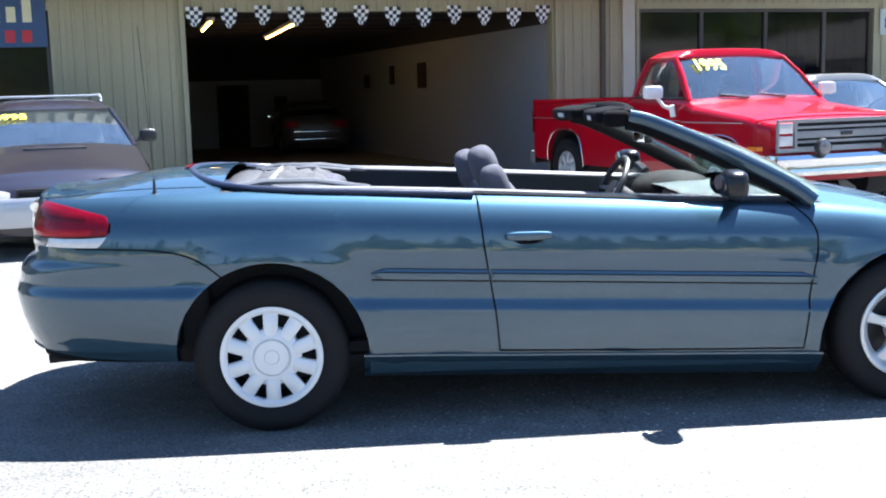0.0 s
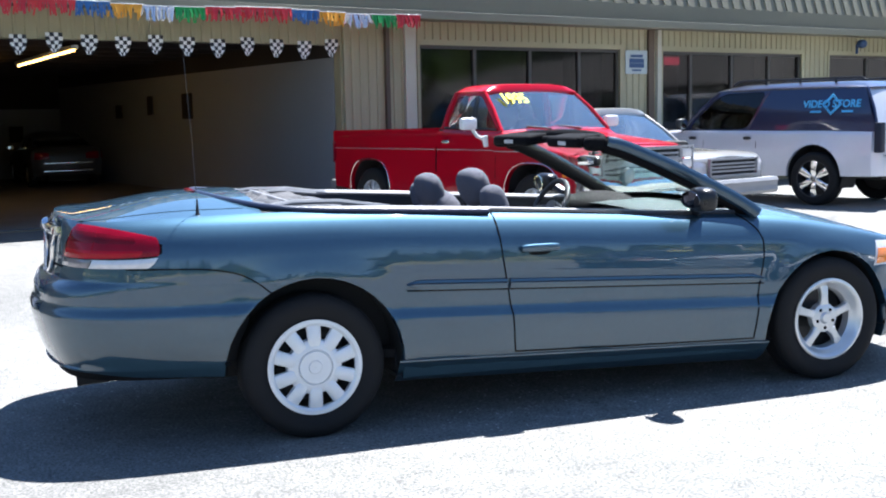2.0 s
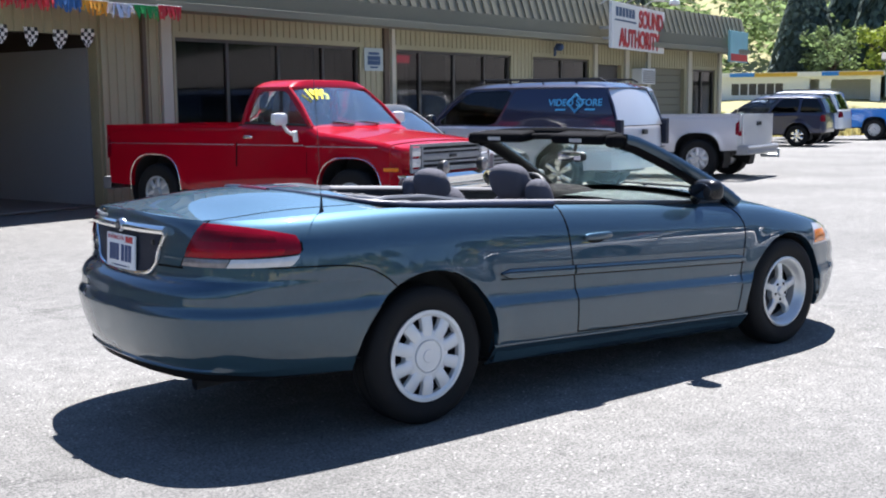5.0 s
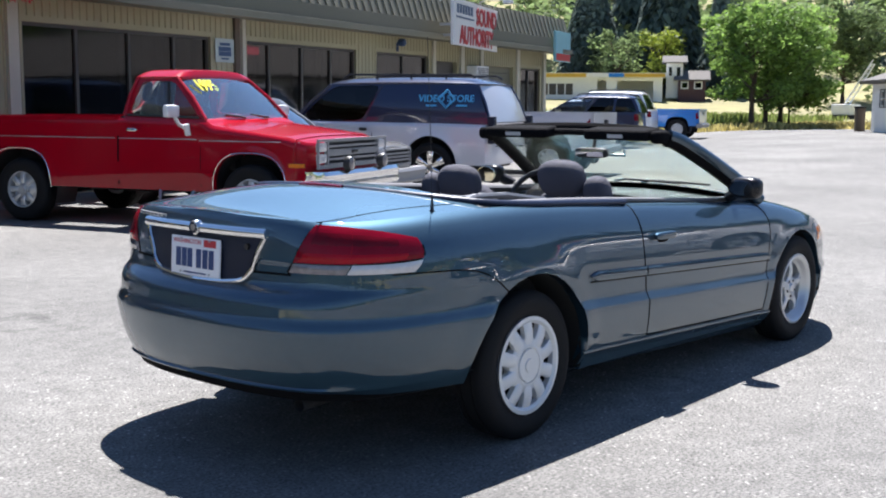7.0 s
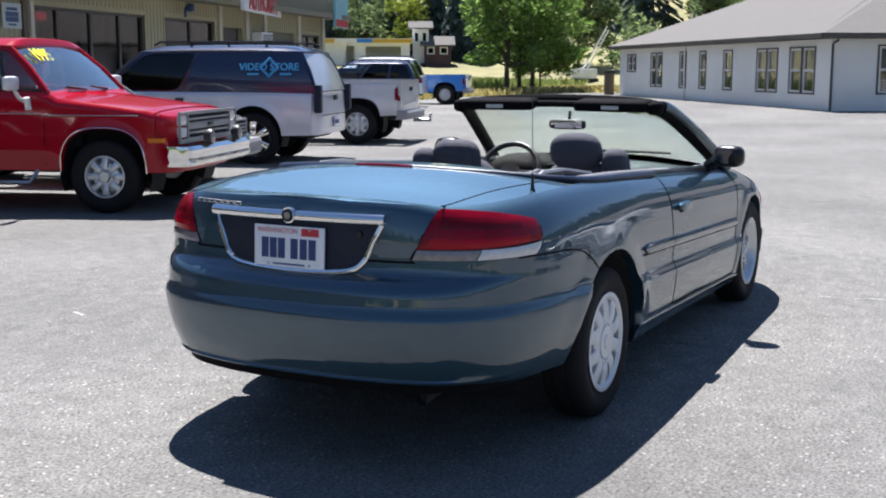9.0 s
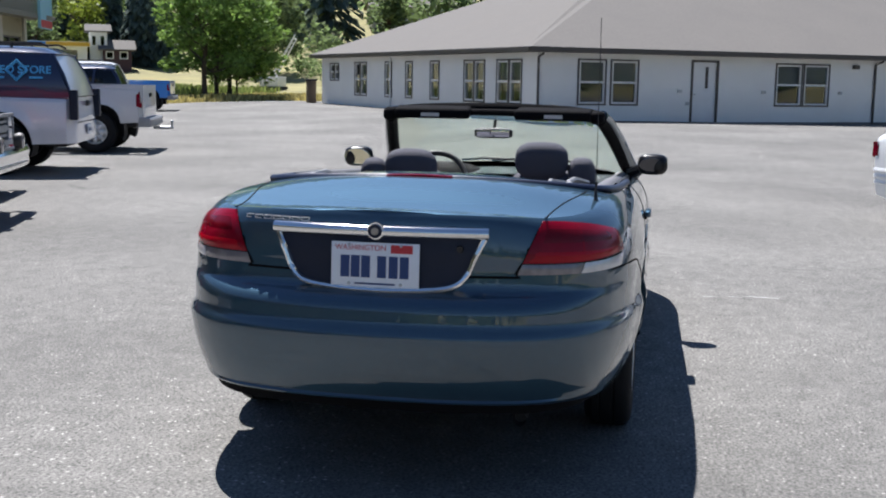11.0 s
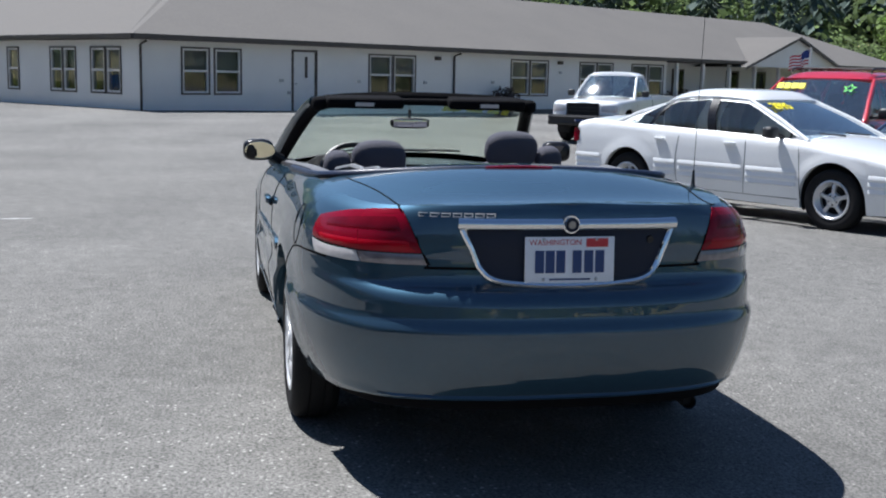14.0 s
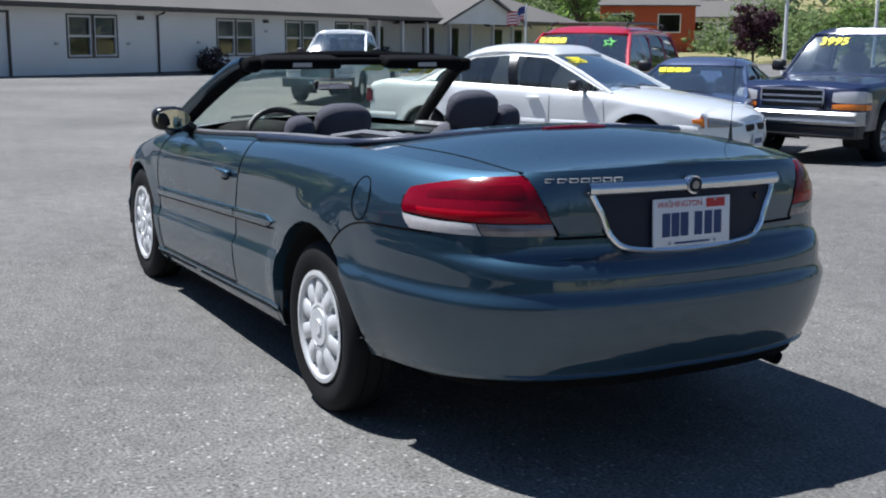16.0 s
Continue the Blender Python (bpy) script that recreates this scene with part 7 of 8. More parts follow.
def build_suv():
    car = thing("sport_utility_vehicle", "navy over silver sport utility with dark glass and chrome star wheels", "car", pose(8.65, 9.8, 0, 0, 0, 108.3))
    W = 0.95
    body, cols = base_body(car, -2.5, 2.45, W, [(-2.5, 1.1), (1.0, 1.12), (1.1, 1.1), (2.2, 1.04), (2.45, 0.98)], [(-2.5, 0.45), (-1, 0.42), (2.45, 0.42)], [(-1.45, 0.44, 0.45), (1.5, 0.44, 0.45)], m_lilac, 0.4, [(0.98, 9, 0.03, "hood")], 0.06, 0.03)
    greenhouse(car, -2.44, 1.0, W - 0.05, 1.1, 1.1, -2.18, 0.36, W - 0.2, 1.77, (0.3, 0.62), m_navy, m_darkglass, m_darkglass, 0.055, m_navy, solid=(0, 1), back=m_silverpaint, rear_w=0.1, front_w=0.1, post_w=0.1, bulge=0.05)
    for x, s in ((-1.45, -1), (-1.45, 1), (1.5, -1), (1.5, 1)):
        wheel(car, "star", x, s * (W - 0.13), 0.39, 0.39, 0.25, 0.27)
    for s in (-1, 1):
        bm = bmesh.new()
        box(bm, -2.53, -2.42, s * 0.9 - 0.06, s * 0.9 + 0.06, 0.78, 1.2, 0.02)
        part("tail_lamp", bm, m_vinyl, car, "smoked tail lamp")
        bm = bmesh.new()
        tube(bm, [(-2.1, s * 0.62, 1.79), (-2.0, s * 0.62, 1.84), (0.1, s * 0.62, 1.85), (0.2, s * 0.62, 1.79)], 0.018, 6)
        for x in (-1.6, -1.0, -0.4):
            tube(bm, [(x, s * 0.62, 1.77), (x, s * 0.62, 1.84)], 0.02, 6)
        part("roof_rail", bm, m_black, car)
        bm = bmesh.new()
        blob(bm, (-0.3, s * 0.955, 0.98), (0.07, 0.012, 0.025), 0.5)
        part("door_handle", bm, m_black, car)
        bm = bmesh.new()
        blob(bm, (0.75, s * 0.955, 0.98), (0.07, 0.012, 0.025), 0.5)
        part("door_handle", bm, m_black, car)
        wing_mirror(car, 0.92, s * 1.03, 1.2, (0.06, 0.09, 0.09), m_black)
        bm = bmesh.new()
        for xx in (-0.45, 0.55):
            ribbon(bm, [(p.x, s * p.y, p.z) for p in [body.at_x(xx, z, 0.002) for z in (0.5, 0.7, 0.9, 1.08)]], 0.01, (0, s, 0))
        part("door_gap", bm, m_seam, car)
    bm = bmesh.new()
    ribbon(bm, [(-2.505, y, 0.74) for y in np.linspace(-0.84, 0.84, 6)], 0.012, (-1, 0, 0))
    ribbon(bm, [(-2.505, y, 1.1) for y in np.linspace(-0.84, 0.84, 6)], 0.012, (-1, 0, 0))
    part("tailgate_gap", bm, m_seam, car)
    bm = bmesh.new()
    box(bm, -2.53, -2.49, -0.08, 0.08, 0.96, 1.04, 0.01)
    part("tailgate_handle", bm, m_black, car)
    plate_on(car, -2.52, 0.62, -1)
    seats(car, 0.1, 0.38, 0.75, 2)
    # window lettering on the left flank
    lean = Matrix.Translation((-1.72, 0.85, 1.45)) @ pose(0, 0, 0, 0, 0, 180) @ pose(0, 0, 0, 90 - 13, 0, 0)
    text_mesh("VIDEO STORE", 0.15, m_signcyan, "lettering", car, lean @ pose(0, 0.0, 0.062), "light blue window lettering", extrude=0.001, thick=0.003)
    bm = bmesh.new()
    for a in range(4):
        t0, t1 = a * math.pi / 2, (a + 1) * math.pi / 2
        for k in (0.15, 0.122):
            tube(bm, [lean @ Vector((k * math.sin(t0), k * math.cos(t0), 0.05)), lean @ Vector((k * math.sin(t1), k * math.cos(t1), 0.05))], 0.008, 4)
    for x in (-0.34, 0.17):
        quick_box(bm, x, x + 0.18, -0.12, -0.09, 0.052, 0.056, lean)
    part("decal", bm, m_signcyan, car, smooth=False)


def build_sedan(label, m, pmat, words="", wheels="star", group=""):
    car = thing("sedan", label, "car", m, group)
    W = 0.88
    body, cols = base_body(car, -2.36, 2.38, W, [(-2.36, 0.93), (-2.0, 1.02), (-1.3, 0.99), (0.6, 0.93), (1.0, 0.9), (1.8, 0.785), (2.2, 0.7), (2.38, 0.63)], [(-2.36, 0.32), (-1.8, 0.22), (1.8, 0.2), (2.38, 0.24)], [(-1.36, 0.33, 0.375), (1.36, 0.33, 0.375)], pmat, -0.6,
                           [(-9, -1.25, 0.04, "boot_lid"), (0.85, 9, 0.05, "hood")], 0.14, 0.1)
    gh = greenhouse(car, -1.62, 1.02, W - 0.08, 0.98, 0.9, -1.0, 0.16, W - 0.27, 1.385, ((0.2, 0.12), (0.54, 0.62)), pmat, m_autoglass, None, 0.035, rear_w=0.34, front_w=0.045, post_w=0.04, bulge=0.06, crown=0.04, arc=0.11, front_arc=0.3)
    seats(car, 0.0, 0.34, 0.55, 2, 0.8)
    for x, s in ((-1.36, -1), (-1.36, 1), (1.36, -1), (1.36, 1)):
        wheel(car, wheels, x, s * (W - 0.11), 0.32, 0.32, 0.2, 0.2)
    lamp_pair(car, body, 0.72, 0.9, 0.45, -2.15, True, m_red_lens, "tail_lamp", "red tail lamp")
    i0, i1 = body.i_at_y(0.34, 0.62, False), body.ix(1.97)
    im = i0 + (i1 - i0) * 0.62
    low = lambda a: 0.578 + 0.012 * (1 - a) + 0.055 * max(0, (a - 0.78) / 0.22) ** 2
    high = lambda a: 0.615 + 0.1 * a ** 0.7 - 0.05 * max(0, (a - 0.78) / 0.22) ** 2
    for s in (-1, 1):
        lens = part("headlamp", patch(body, lambda z: (i0, im), lambda a: low(0.62 * a), lambda a: high(0.62 * a), 0.008, 12, 5, s), m_greylens, car, "clear almond-shaped headlamp")
        part("turn_lens", patch(body, lambda z: (im, i1), lambda a: low(0.62 + 0.38 * a), lambda a: high(0.62 + 0.38 * a), 0.009, 12, 5, s), m_amber, lens, "amber outer end")
        for z in (0.31, 0.365):
            j0, j1 = body.i_at_y(0.14, z, False), body.i_at_y(0.5, z, False)
            part("lower_intake", patch(body, lambda q: (j0, j1), lambda a: z - 0.017, lambda a: z + 0.017, 0.004, 8, 4, s), m_dark, car)
        j0, j1 = body.i_at_y(0.55, 0.34, False), body.i_at_y(0.63, 0.34, False)
        part("fog_lamp", patch(body, lambda q: (j0, j1), lambda a: 0.34 - 0.04 * math.sin(math.pi * (0.1 + 0.8 * a)), lambda a: 0.34 + 0.04 * math.sin(math.pi * (0.1 + 0.8 * a)), 0.004, 8, 5, s), m_clear_dark, car)
        wing_mirror(car, 0.68, s * 0.97, 0.98, (0.06, 0.09, 0.065), m_black)
        bm = bmesh.new()
        for x0 in (-0.95, 0.02):
            bm = bmesh.new()
            blob(bm, (x0 + 0.08, s * (W + 0.008), 0.83), (0.08, 0.014, 0.02), 0.5)
            part("door_handle", bm, pmat, car)
        bm = bmesh.new()
        for pts in ([(-0.62, 0.3), (-0.64, 0.6), (-0.6, 0.94)], [(0.28, 0.28), (0.3, 0.6), (0.3, 0.93)], [(1.0, 0.3), (0.98, 0.6), (0.95, 0.88)]):
            ribbon(bm, flank_line(body, pts, s, 0.002, 5), 0.005, (0, s, 0))
        ribbon(bm, flank_line(body, [(-0.9, 0.3), (0, 0.29), (0.95, 0.29)], s, 0.002, 5), 0.005, (0, s, 0))
        part("door_gap", bm, m_seam, car)
        # black door posts
        for t_, w_ in ((0.54, 0.055), (0.2, 0.022)):
            p0, p1 = gh(t_, s)
            bm = bmesh.new()
            rows = []
            for h in np.linspace(0.0, 0.95, 8):
                c_ = p0.lerp(p1, h) + Vector((0, s * (0.06 * math.sin(math.pi * h) + 0.005), 0))
                rows.append([c_ - Vector((w_, s * 0.012, 0)), c_ - Vector((w_, 0, 0)), c_ + Vector((w_, 0, 0)), c_ + Vector((w_, -s * 0.012, 0))])
            grid(bm, rows)
            part("door_post", bm, m_gloss, car, "black door post")
        # ribbed lower cladding
        for z in (0.44, 0.51, 0.58):
            for x0, x1 in ((-2.2, -1.8), (-0.95, -0.65), (-0.6, 0.26), (0.32, 0.94), (1.76, 2.1)):
                bm = bmesh.new()
                rows = []
                for x in np.linspace(x0, x1, 6):
                    q = [body.at_x(x, z + dz, o) for dz, o in ((-0.024, 0), (-0.018, 0.011), (0.012, 0.007), (0.024, 0))]
                    rows.append([(p.x, s * p.y, p.z) for p in q])
                grid(bm, rows)
                part("cladding_rib", bm, pmat, car)
    bm = bmesh.new()
    for s in (-1, 1):
        box(bm, 2.28, 2.36, s * 0.16 - 0.12, s * 0.16 + 0.12, 0.52, 0.6, 0.02)
    part("grille", bm, m_dark, car)
    plate_on(car, 2.385, 0.42)
    if words:
        price(car, words, 0.2, screen_pose(1.02, 0.16, 0.9, 1.352, 0.84, -0.33))
    for s in (-1, 1):
        bm = bmesh.new()
        tube(bm, [(1.06, s * 0.25 + 0.1, 0.95), (1.0, s * 0.25 - 0.3, 0.975)], 0.01, 5)
        part("wiper", bm, m_black, car)
    return car, body


def build_wagon(name, label, category, m, pmat, L=(-2.3, 2.3), W=0.86, belt=0.98, hood=0.9, roof=1.5, b=(-2.2, 0.95), r=(-1.95, 0.1), posts=(0.28, 0.6), hub=0.31, sill=0.25, ax=(-1.3, 1.3), words="", rack=True, kind="star", lower=None, glass=None, rw=0.24, arch=0.37, plate=False, nose=0.18):
    car = thing(name, label, category, m)
    body, cols = base_body(car, L[0], L[1], W, [(L[0], belt), (b[1], belt - 0.02), (b[1] + 0.1, hood + 0.03), (L[1] - 0.3, hood + 0.12 - nose), (L[1], hood - nose)], [(L[0], sill + 0.06), (0, sill), (L[1], sill)], [(ax[0], hub + 0.02, arch), (ax[1], hub + 0.02, arch)], pmat, 0.15, [(b[1] - 0.02, 9, 0.05, "hood")], 0.1, 0.05)
    greenhouse(car, b[0], b[1], W - 0.07, belt, belt - 0.02, r[0], r[1], W - rw, roof, posts, pmat, m_autoglass, glass)
    seats(car, (b[1] + r[1]) / 2 - 0.55, 0.34, belt - 0.42, 2, 0.8)
    for x in ax:
        for s in (-1, 1):
            wheel(car, kind, x, s * (W - 0.1), hub, hub, 0.21, hub * 0.62)
    lamp_pair(car, body, hood - nose - 0.1, hood - nose + 0.04, W * 0.5, L[1] - 0.22, False, m_clear_lens, "headlamp", "clear headlamp")
    lamp_pair(car, body, belt - 0.28, belt - 0.06, W * 0.7, L[0] + 0.16, True, m_red_lens, "tail_lamp", "red tail lamp")
    slatted_grille(car, L[1] - 0.01, -0.36, 0.36, hood - nose - 0.1, hood - nose + 0.02, 1, m_black, m_dark)
    if lower:
        bar_bumper(car, L[1] + 0.03, W - 0.01, sill + 0.22, 0.26, lower, "front_bumper")
        bar_bumper(car, L[0] - 0.03, W - 0.01, sill + 0.22, 0.24, lower, "rear_bumper", front=-1)
    for s in (-1, 1):
        wing_mirror(car, b[1] - 0.25, s * (W + 0.09), belt + 0.08, (0.06, 0.09, 0.07), m_black)
        if rack:
            bm = bmesh.new()
            tube(bm, catmull([(r[0] + 0.1, s * (W - rw - 0.08), roof), (r[0] + 0.25, s * (W - rw - 0.08), roof + 0.07), (r[1] - 0.3, s * (W - rw - 0.08), roof + 0.07), (r[1] - 0.1, s * (W - rw - 0.08), roof)], 4), 0.016, 6)
            part("roof_rail", bm, m_black if name == "sport_utility_vehicle" else m_silver, car)
        bm = bmesh.new()
        for x in (b[0] + (b[1] - b[0]) * t for t in posts):
            ribbon(bm, flank_line(body, [(x, sill + 0.1), (x, 0.6), (x, belt - 0.04)], s, 0.002, 5), 0.009, (0, s, 0))
        part("door_gap", bm, m_seam, car)
    if rack:
        for x in (r[0] + 0.5, r[1] - 0.4):
            bm = bmesh.new()
            tube(bm, [(x, -W + rw + 0.08, roof + 0.07), (x, W - rw - 0.08, roof + 0.07)], 0.014, 6)
            part("cross_bar", bm, m_black if name == "sport_utility_vehicle" else m_silver, car)
    if words:
        price(car, words, 0.17, screen_pose(b[1], r[1], belt, roof, 0.76, -0.4))
    if name == "estate_car":
        bm = bmesh.new()
        box(bm, b[1] + 0.2, b[1] + 0.34, -0.3, 0.3, hood - 0.02, hood + 0.05, 0.02)
        part("bonnet_scoop", bm, m_black, car, "black bonnet scoop")
    if plate:
        plate_on(car, L[1] + 0.05, sill + 0.22)
    return car, body


m_redpaint.node_tree.nodes["Principled BSDF"].inputs["Coat Weight"].default_value = 0.7
build_red_pickup()
build_suv()
build_sedan("white four-door sedan with ribbed side cladding and a painted price", pose(5.74, -4.98, lot_z(5.74, -4.98) + 0.015, 0, 0, 208.4) @ Matrix.Scale(0.965, 4), m_whitepaint, "2995", "five")
# silver pickup past the sport utility, with a towing hitch
c, b_ = pickup("silver pickup truck with a towing hitch, tail towards the lot", pose(13.3, 11.15, 0, 0, 0, 108) @ Matrix.Scale(1.03, 4), m_silverpaint, kind="dish")
bm = bmesh.new()
tube(bm, [(-2.6, 0, 0.42), (-2.95, 0, 0.42)], 0.03, 8)
tube(bm, [(-2.93, 0, 0.42), (-2.93, 0, 0.5)], 0.025, 8)
blob(bm, (-2.93, 0, 0.53), (0.03, 0.03, 0.03), 1.0)
part("tow_hitch", bm, m_steel, c)
# white pickup with a black grille guard
c, b_ = pickup("white compact pickup truck with a black grille and bumper", pose(21.5, -9.05, lot_z(21.5, -9.05), 0, 0, 140), m_whitepaint, xr=-2.4, xf=2.3, W=0.86, ra=-1.42, fa=1.42, hub=0.34, bed1=-0.35, belt=1.08, hood=1.0, sill=0.42, roof=1.64, cab=(-0.3, 0.85, -0.2, 0.28), kind="star", arch=0.41, bedh=1.08)
slatted_grille(c, 2.31, -0.38, 0.38, 0.66, 0.9, 2, m_black, m_black)
bar_bumper(c, 2.4, 0.87, 0.52, 0.24, m_black, "front_bumper")
lamp_pair(c, b_, 0.72, 0.88, 0.45, 2.1, False, m_clear_lens, "headlamp", "clear headlamp")
plate_on(c, 2.42, 0.52)
for s in (-1, 1):
    wing_mirror(c, 0.62, s * 0.97, 1.15, (0.06, 0.09, 0.08), m_black)
# navy pickup
c, b_ = pickup("dark navy pickup truck with a chrome grille and painted price", pose(6.2, -10.42, lot_z(6.2, -10.42), 0, 0, 109.5), m_navy, xr=-2.5, xf=2.32, W=0.9, ra=-1.5, fa=1.42, hub=0.36, bed1=-0.6, belt=1.12, hood=1.04, sill=0.46, roof=1.68, cab=(-0.55, 0.9, -0.45, 0.32), kind="dish", arch=0.43, bedh=1.12)
slatted_grille(c, 2.33, -0.4, 0.4, 0.72, 0.93, 2, m_chrome, m_chrome)
bar_bumper(c, 2.42, 0.9, 0.6, 0.16, m_steel, "front_bumper")
bar_bumper(c, 2.4, 0.88, 0.44, 0.16, m_black, "bumper_apron")
lamp_pair(c, b_, 0.78, 0.93, 0.5, 2.0, False, m_clear_lens, "headlamp", "clear headlamp over an amber strip")
lamp_pair(c, b_, 0.7, 0.775, 0.5, 2.0, False, m_amber, "turn_lamp", "amber turn lamp")
plate_on(c, 2.44, 0.56, y=-0.55)
price(c, "3995", 0.2, screen_pose(0.9, 0.32, 1.09, 1.68, 0.8, -0.3))
for s in (-1, 1):
    wing_mirror(c, 0.7, s * 1.0, 1.2, (0.06, 0.1, 0.08), m_black)
# dark compact pickup between the red one and the sport utility
c, b_ = pickup("tan and dark grey compact pickup truck parked beside the red one", pose(5.15, 8.75, 0, 0, 0, -71), m_tan, xr=-2.2, xf=2.2, W=0.83, ra=-1.35, fa=1.35, hub=0.31, bed1=-0.4, belt=0.94, hood=0.89, sill=0.36, roof=1.43, cab=(-0.35, 0.8, -0.25, 0.2), kind="dish", arch=0.38, bedh=0.94)
slatted_grille(c, 2.21, -0.46, 0.46, 0.6, 0.78, 3, m_graymetal, m_graymetal)
bar_bumper(c, 2.32, 0.84, 0.44, 0.2, m_graymetal, "front_bumper")
lamp_pair(c, b_, 0.62, 0.77, 0.5, 2.04, False, m_clear_lens, "headlamp", "square clear headlamp")
# blue pickup at the edge of the lot
pickup("bright blue pickup truck parked beside the grass", pose(35.4, 20.6, lot_z(35.4, 20), 0, 0, 108), m_bluepaint, kind="dish", hub=0.4, roof=1.8)
build_wagon("estate_car", "dark plum and silver estate car with roof rack and painted price", "car", pose(-4.2, 7.2, -0.06, 0, 0, -74.5), m_plum, roof=1.42, words="2995", lower=m_silverpaint, kind="star", plate=True, hood=0.94, nose=0.31, L=(-2.3, 2.42))
c, b_ = build_wagon("sport_utility_vehicle", "scarlet sport utility with roof rack and painted price", "car", pose(9.0, -7.68, lot_z(9.0, -7.68), 0, 0, 128) @ Matrix.Scale(1.06, 4), m_redsuv, L=(-2.35, 2.35), W=0.86, belt=1.14, hood=1.05, roof=1.72, b=(-2.25, 0.95), r=(-2.05, 0.25), hub=0.37, sill=0.42, ax=(-1.4, 1.4), words="bars", glass=m_darkglass, arch=0.44)
bm = bmesh.new()
pts = [(0.1 * (1 if k % 2 == 0 else 0.45) * math.sin(math.pi * k / 5), 0.1 * (1 if k % 2 == 0 else 0.45) * math.cos(math.pi * k / 5)) for k in range(10)]
grid(bm, [[Vector((x, y, h)) for x, y in pts] for h in (0, 0.003)], close_v=True)
grid(bm, [[Vector((x, y, 0.003)) for x, y in pts], [Vector((x * 0.7, y * 0.7, 0.003)) for x, y in pts]], close_v=True)
part("painted_star", bm, M("green_window_paint", (0.15, 0.75, 0.08), 0.6, var=0.08, scale=30), c, "green star painted on the windscreen", at=screen_pose(0.95, 0.25, 1.14, 1.72, 0.72, 0.4))
build_wagon("sport_utility_vehicle", "dark blue sport utility parked along the shop row", "car", pose(28.4, 18.8, 0, 0, 0, 110), m_navy, L=(-2.2, 2.2), W=0.86, belt=1.1, hood=1.0, roof=1.66, hub=0.35, sill=0.4, ax=(-1.3, 1.3), glass=m_darkglass, arch=0.42)
build_wagon("sport_utility_vehicle", "white sport utility parked along the shop row", "car", pose(31.6, 20.4, 0, 0, 0, 110), m_whitepaint, L=(-2.4, 2.4), W=0.93, belt=1.18, hood=1.08, roof=1.82, hub=0.38, sill=0.45, ax=(-1.45, 1.45), glass=m_darkglass, arch=0.45)
build_sedan("slate blue sedan parked nose to the lot", pose(7.13, -8.25, lot_z(7.13, -8.25), 0, 0, 128) @ Matrix.Scale(0.955, 4), m_slate, "bars", "five")
c, b_ = build_sedan("charcoal sedan with red tail lamps inside the garage bay", BUILD @ pose(-2.6, 11.8, 0.02, 0, 0, 84) @ Matrix.Scale(0.86, 4), m_charcoal, "", "five")
plate_on(c, -2.33, 0.5, -1)
for z in (0.62, 0.42):
    bm = bmesh.new()
    box(bm, -2.36, -2.3, -0.6, 0.6, z - 0.02, z + 0.02, 0.01)
    part("bumper_strip", bm, m_chrome, c, "bright strip across the tail")


# ---- trees, slopes and far buildings ----
m_bark = M("bark", (0.09, 0.065, 0.045), 0.9, var=0.3, scale=5, bump=0.5, bscale=30)
m_leaf = leafy(M("green_leaves", (0.19, 0.3, 0.07), 0.6, var=0.3, scale=0.7, island=0.45), 0.58)
m_leafy = leafy(M("yellow_green_leaves", (0.26, 0.32, 0.04), 0.6, var=0.25, scale=0.7, island=0.35), 0.42)
m_conifer = leafy(M("dark_conifer_needles", (0.1, 0.14, 0.118), 0.8, var=0.35, scale=0.3, island=0.45), 0.25)
m_wood = leafy(M("far_broadleaf", (0.16, 0.22, 0.09), 0.8, var=0.4, scale=0.12, island=0.5), 0.58)
m_plumleaf = leafy(M("dark_purple_leaves", (0.05, 0.016, 0.024), 0.7, var=0.3, scale=0.8, island=0.4), 0.42)
m_weed = leafy(M("tall_green_weeds", (0.25, 0.3, 0.085), 0.8, var=0.3, scale=0.4, island=0.45), 0.42)
m_straw = leafy(M("dry_straw", (0.44, 0.38, 0.15), 0.85, var=0.3, scale=0.5, island=0.4), 0.42)


def leaf_cloud(n, lobes, size, rnd, flat=0.5):
    """Vertices and faces of many small leaf clumps spread in the outer part of several lobes."""
    vs, fs = [], []
    for _ in range(n):
        c, r = rnd.choice(lobes)
        d = Vector((rnd.gauss(0, 1), rnd.gauss(0, 1), rnd.gauss(0, 1))).normalized()
        k = 0.55 + 0.5 * rnd.random() ** 0.6
        p = Vector(c) + Vector((d.x * r[0], d.y * r[1], d.z * r[2])) * k
        a = Vector((rnd.gauss(0, 1), rnd.gauss(0, 1), rnd.gauss(0, flat))).normalized() * size * (0.5 + rnd.random())
        b_ = a.cross(d + Vector((0.1, 0.2, 0.1))).normalized() * size * (0.35 + 0.5 * rnd.random())
        i = len(vs)
        vs += [p - a, p + b_ * 0.8, p + a, p - b_ * 0.8]
        fs.append((i, i + 1, i + 2, i + 3))
    return vs, fs


def mesh_of(vs, fs, material, name):
    me = bpy.data.meshes.new(name)
    me.from_pydata([tuple(v) for v in vs], [], fs)
    me.materials.append(material)
    return me


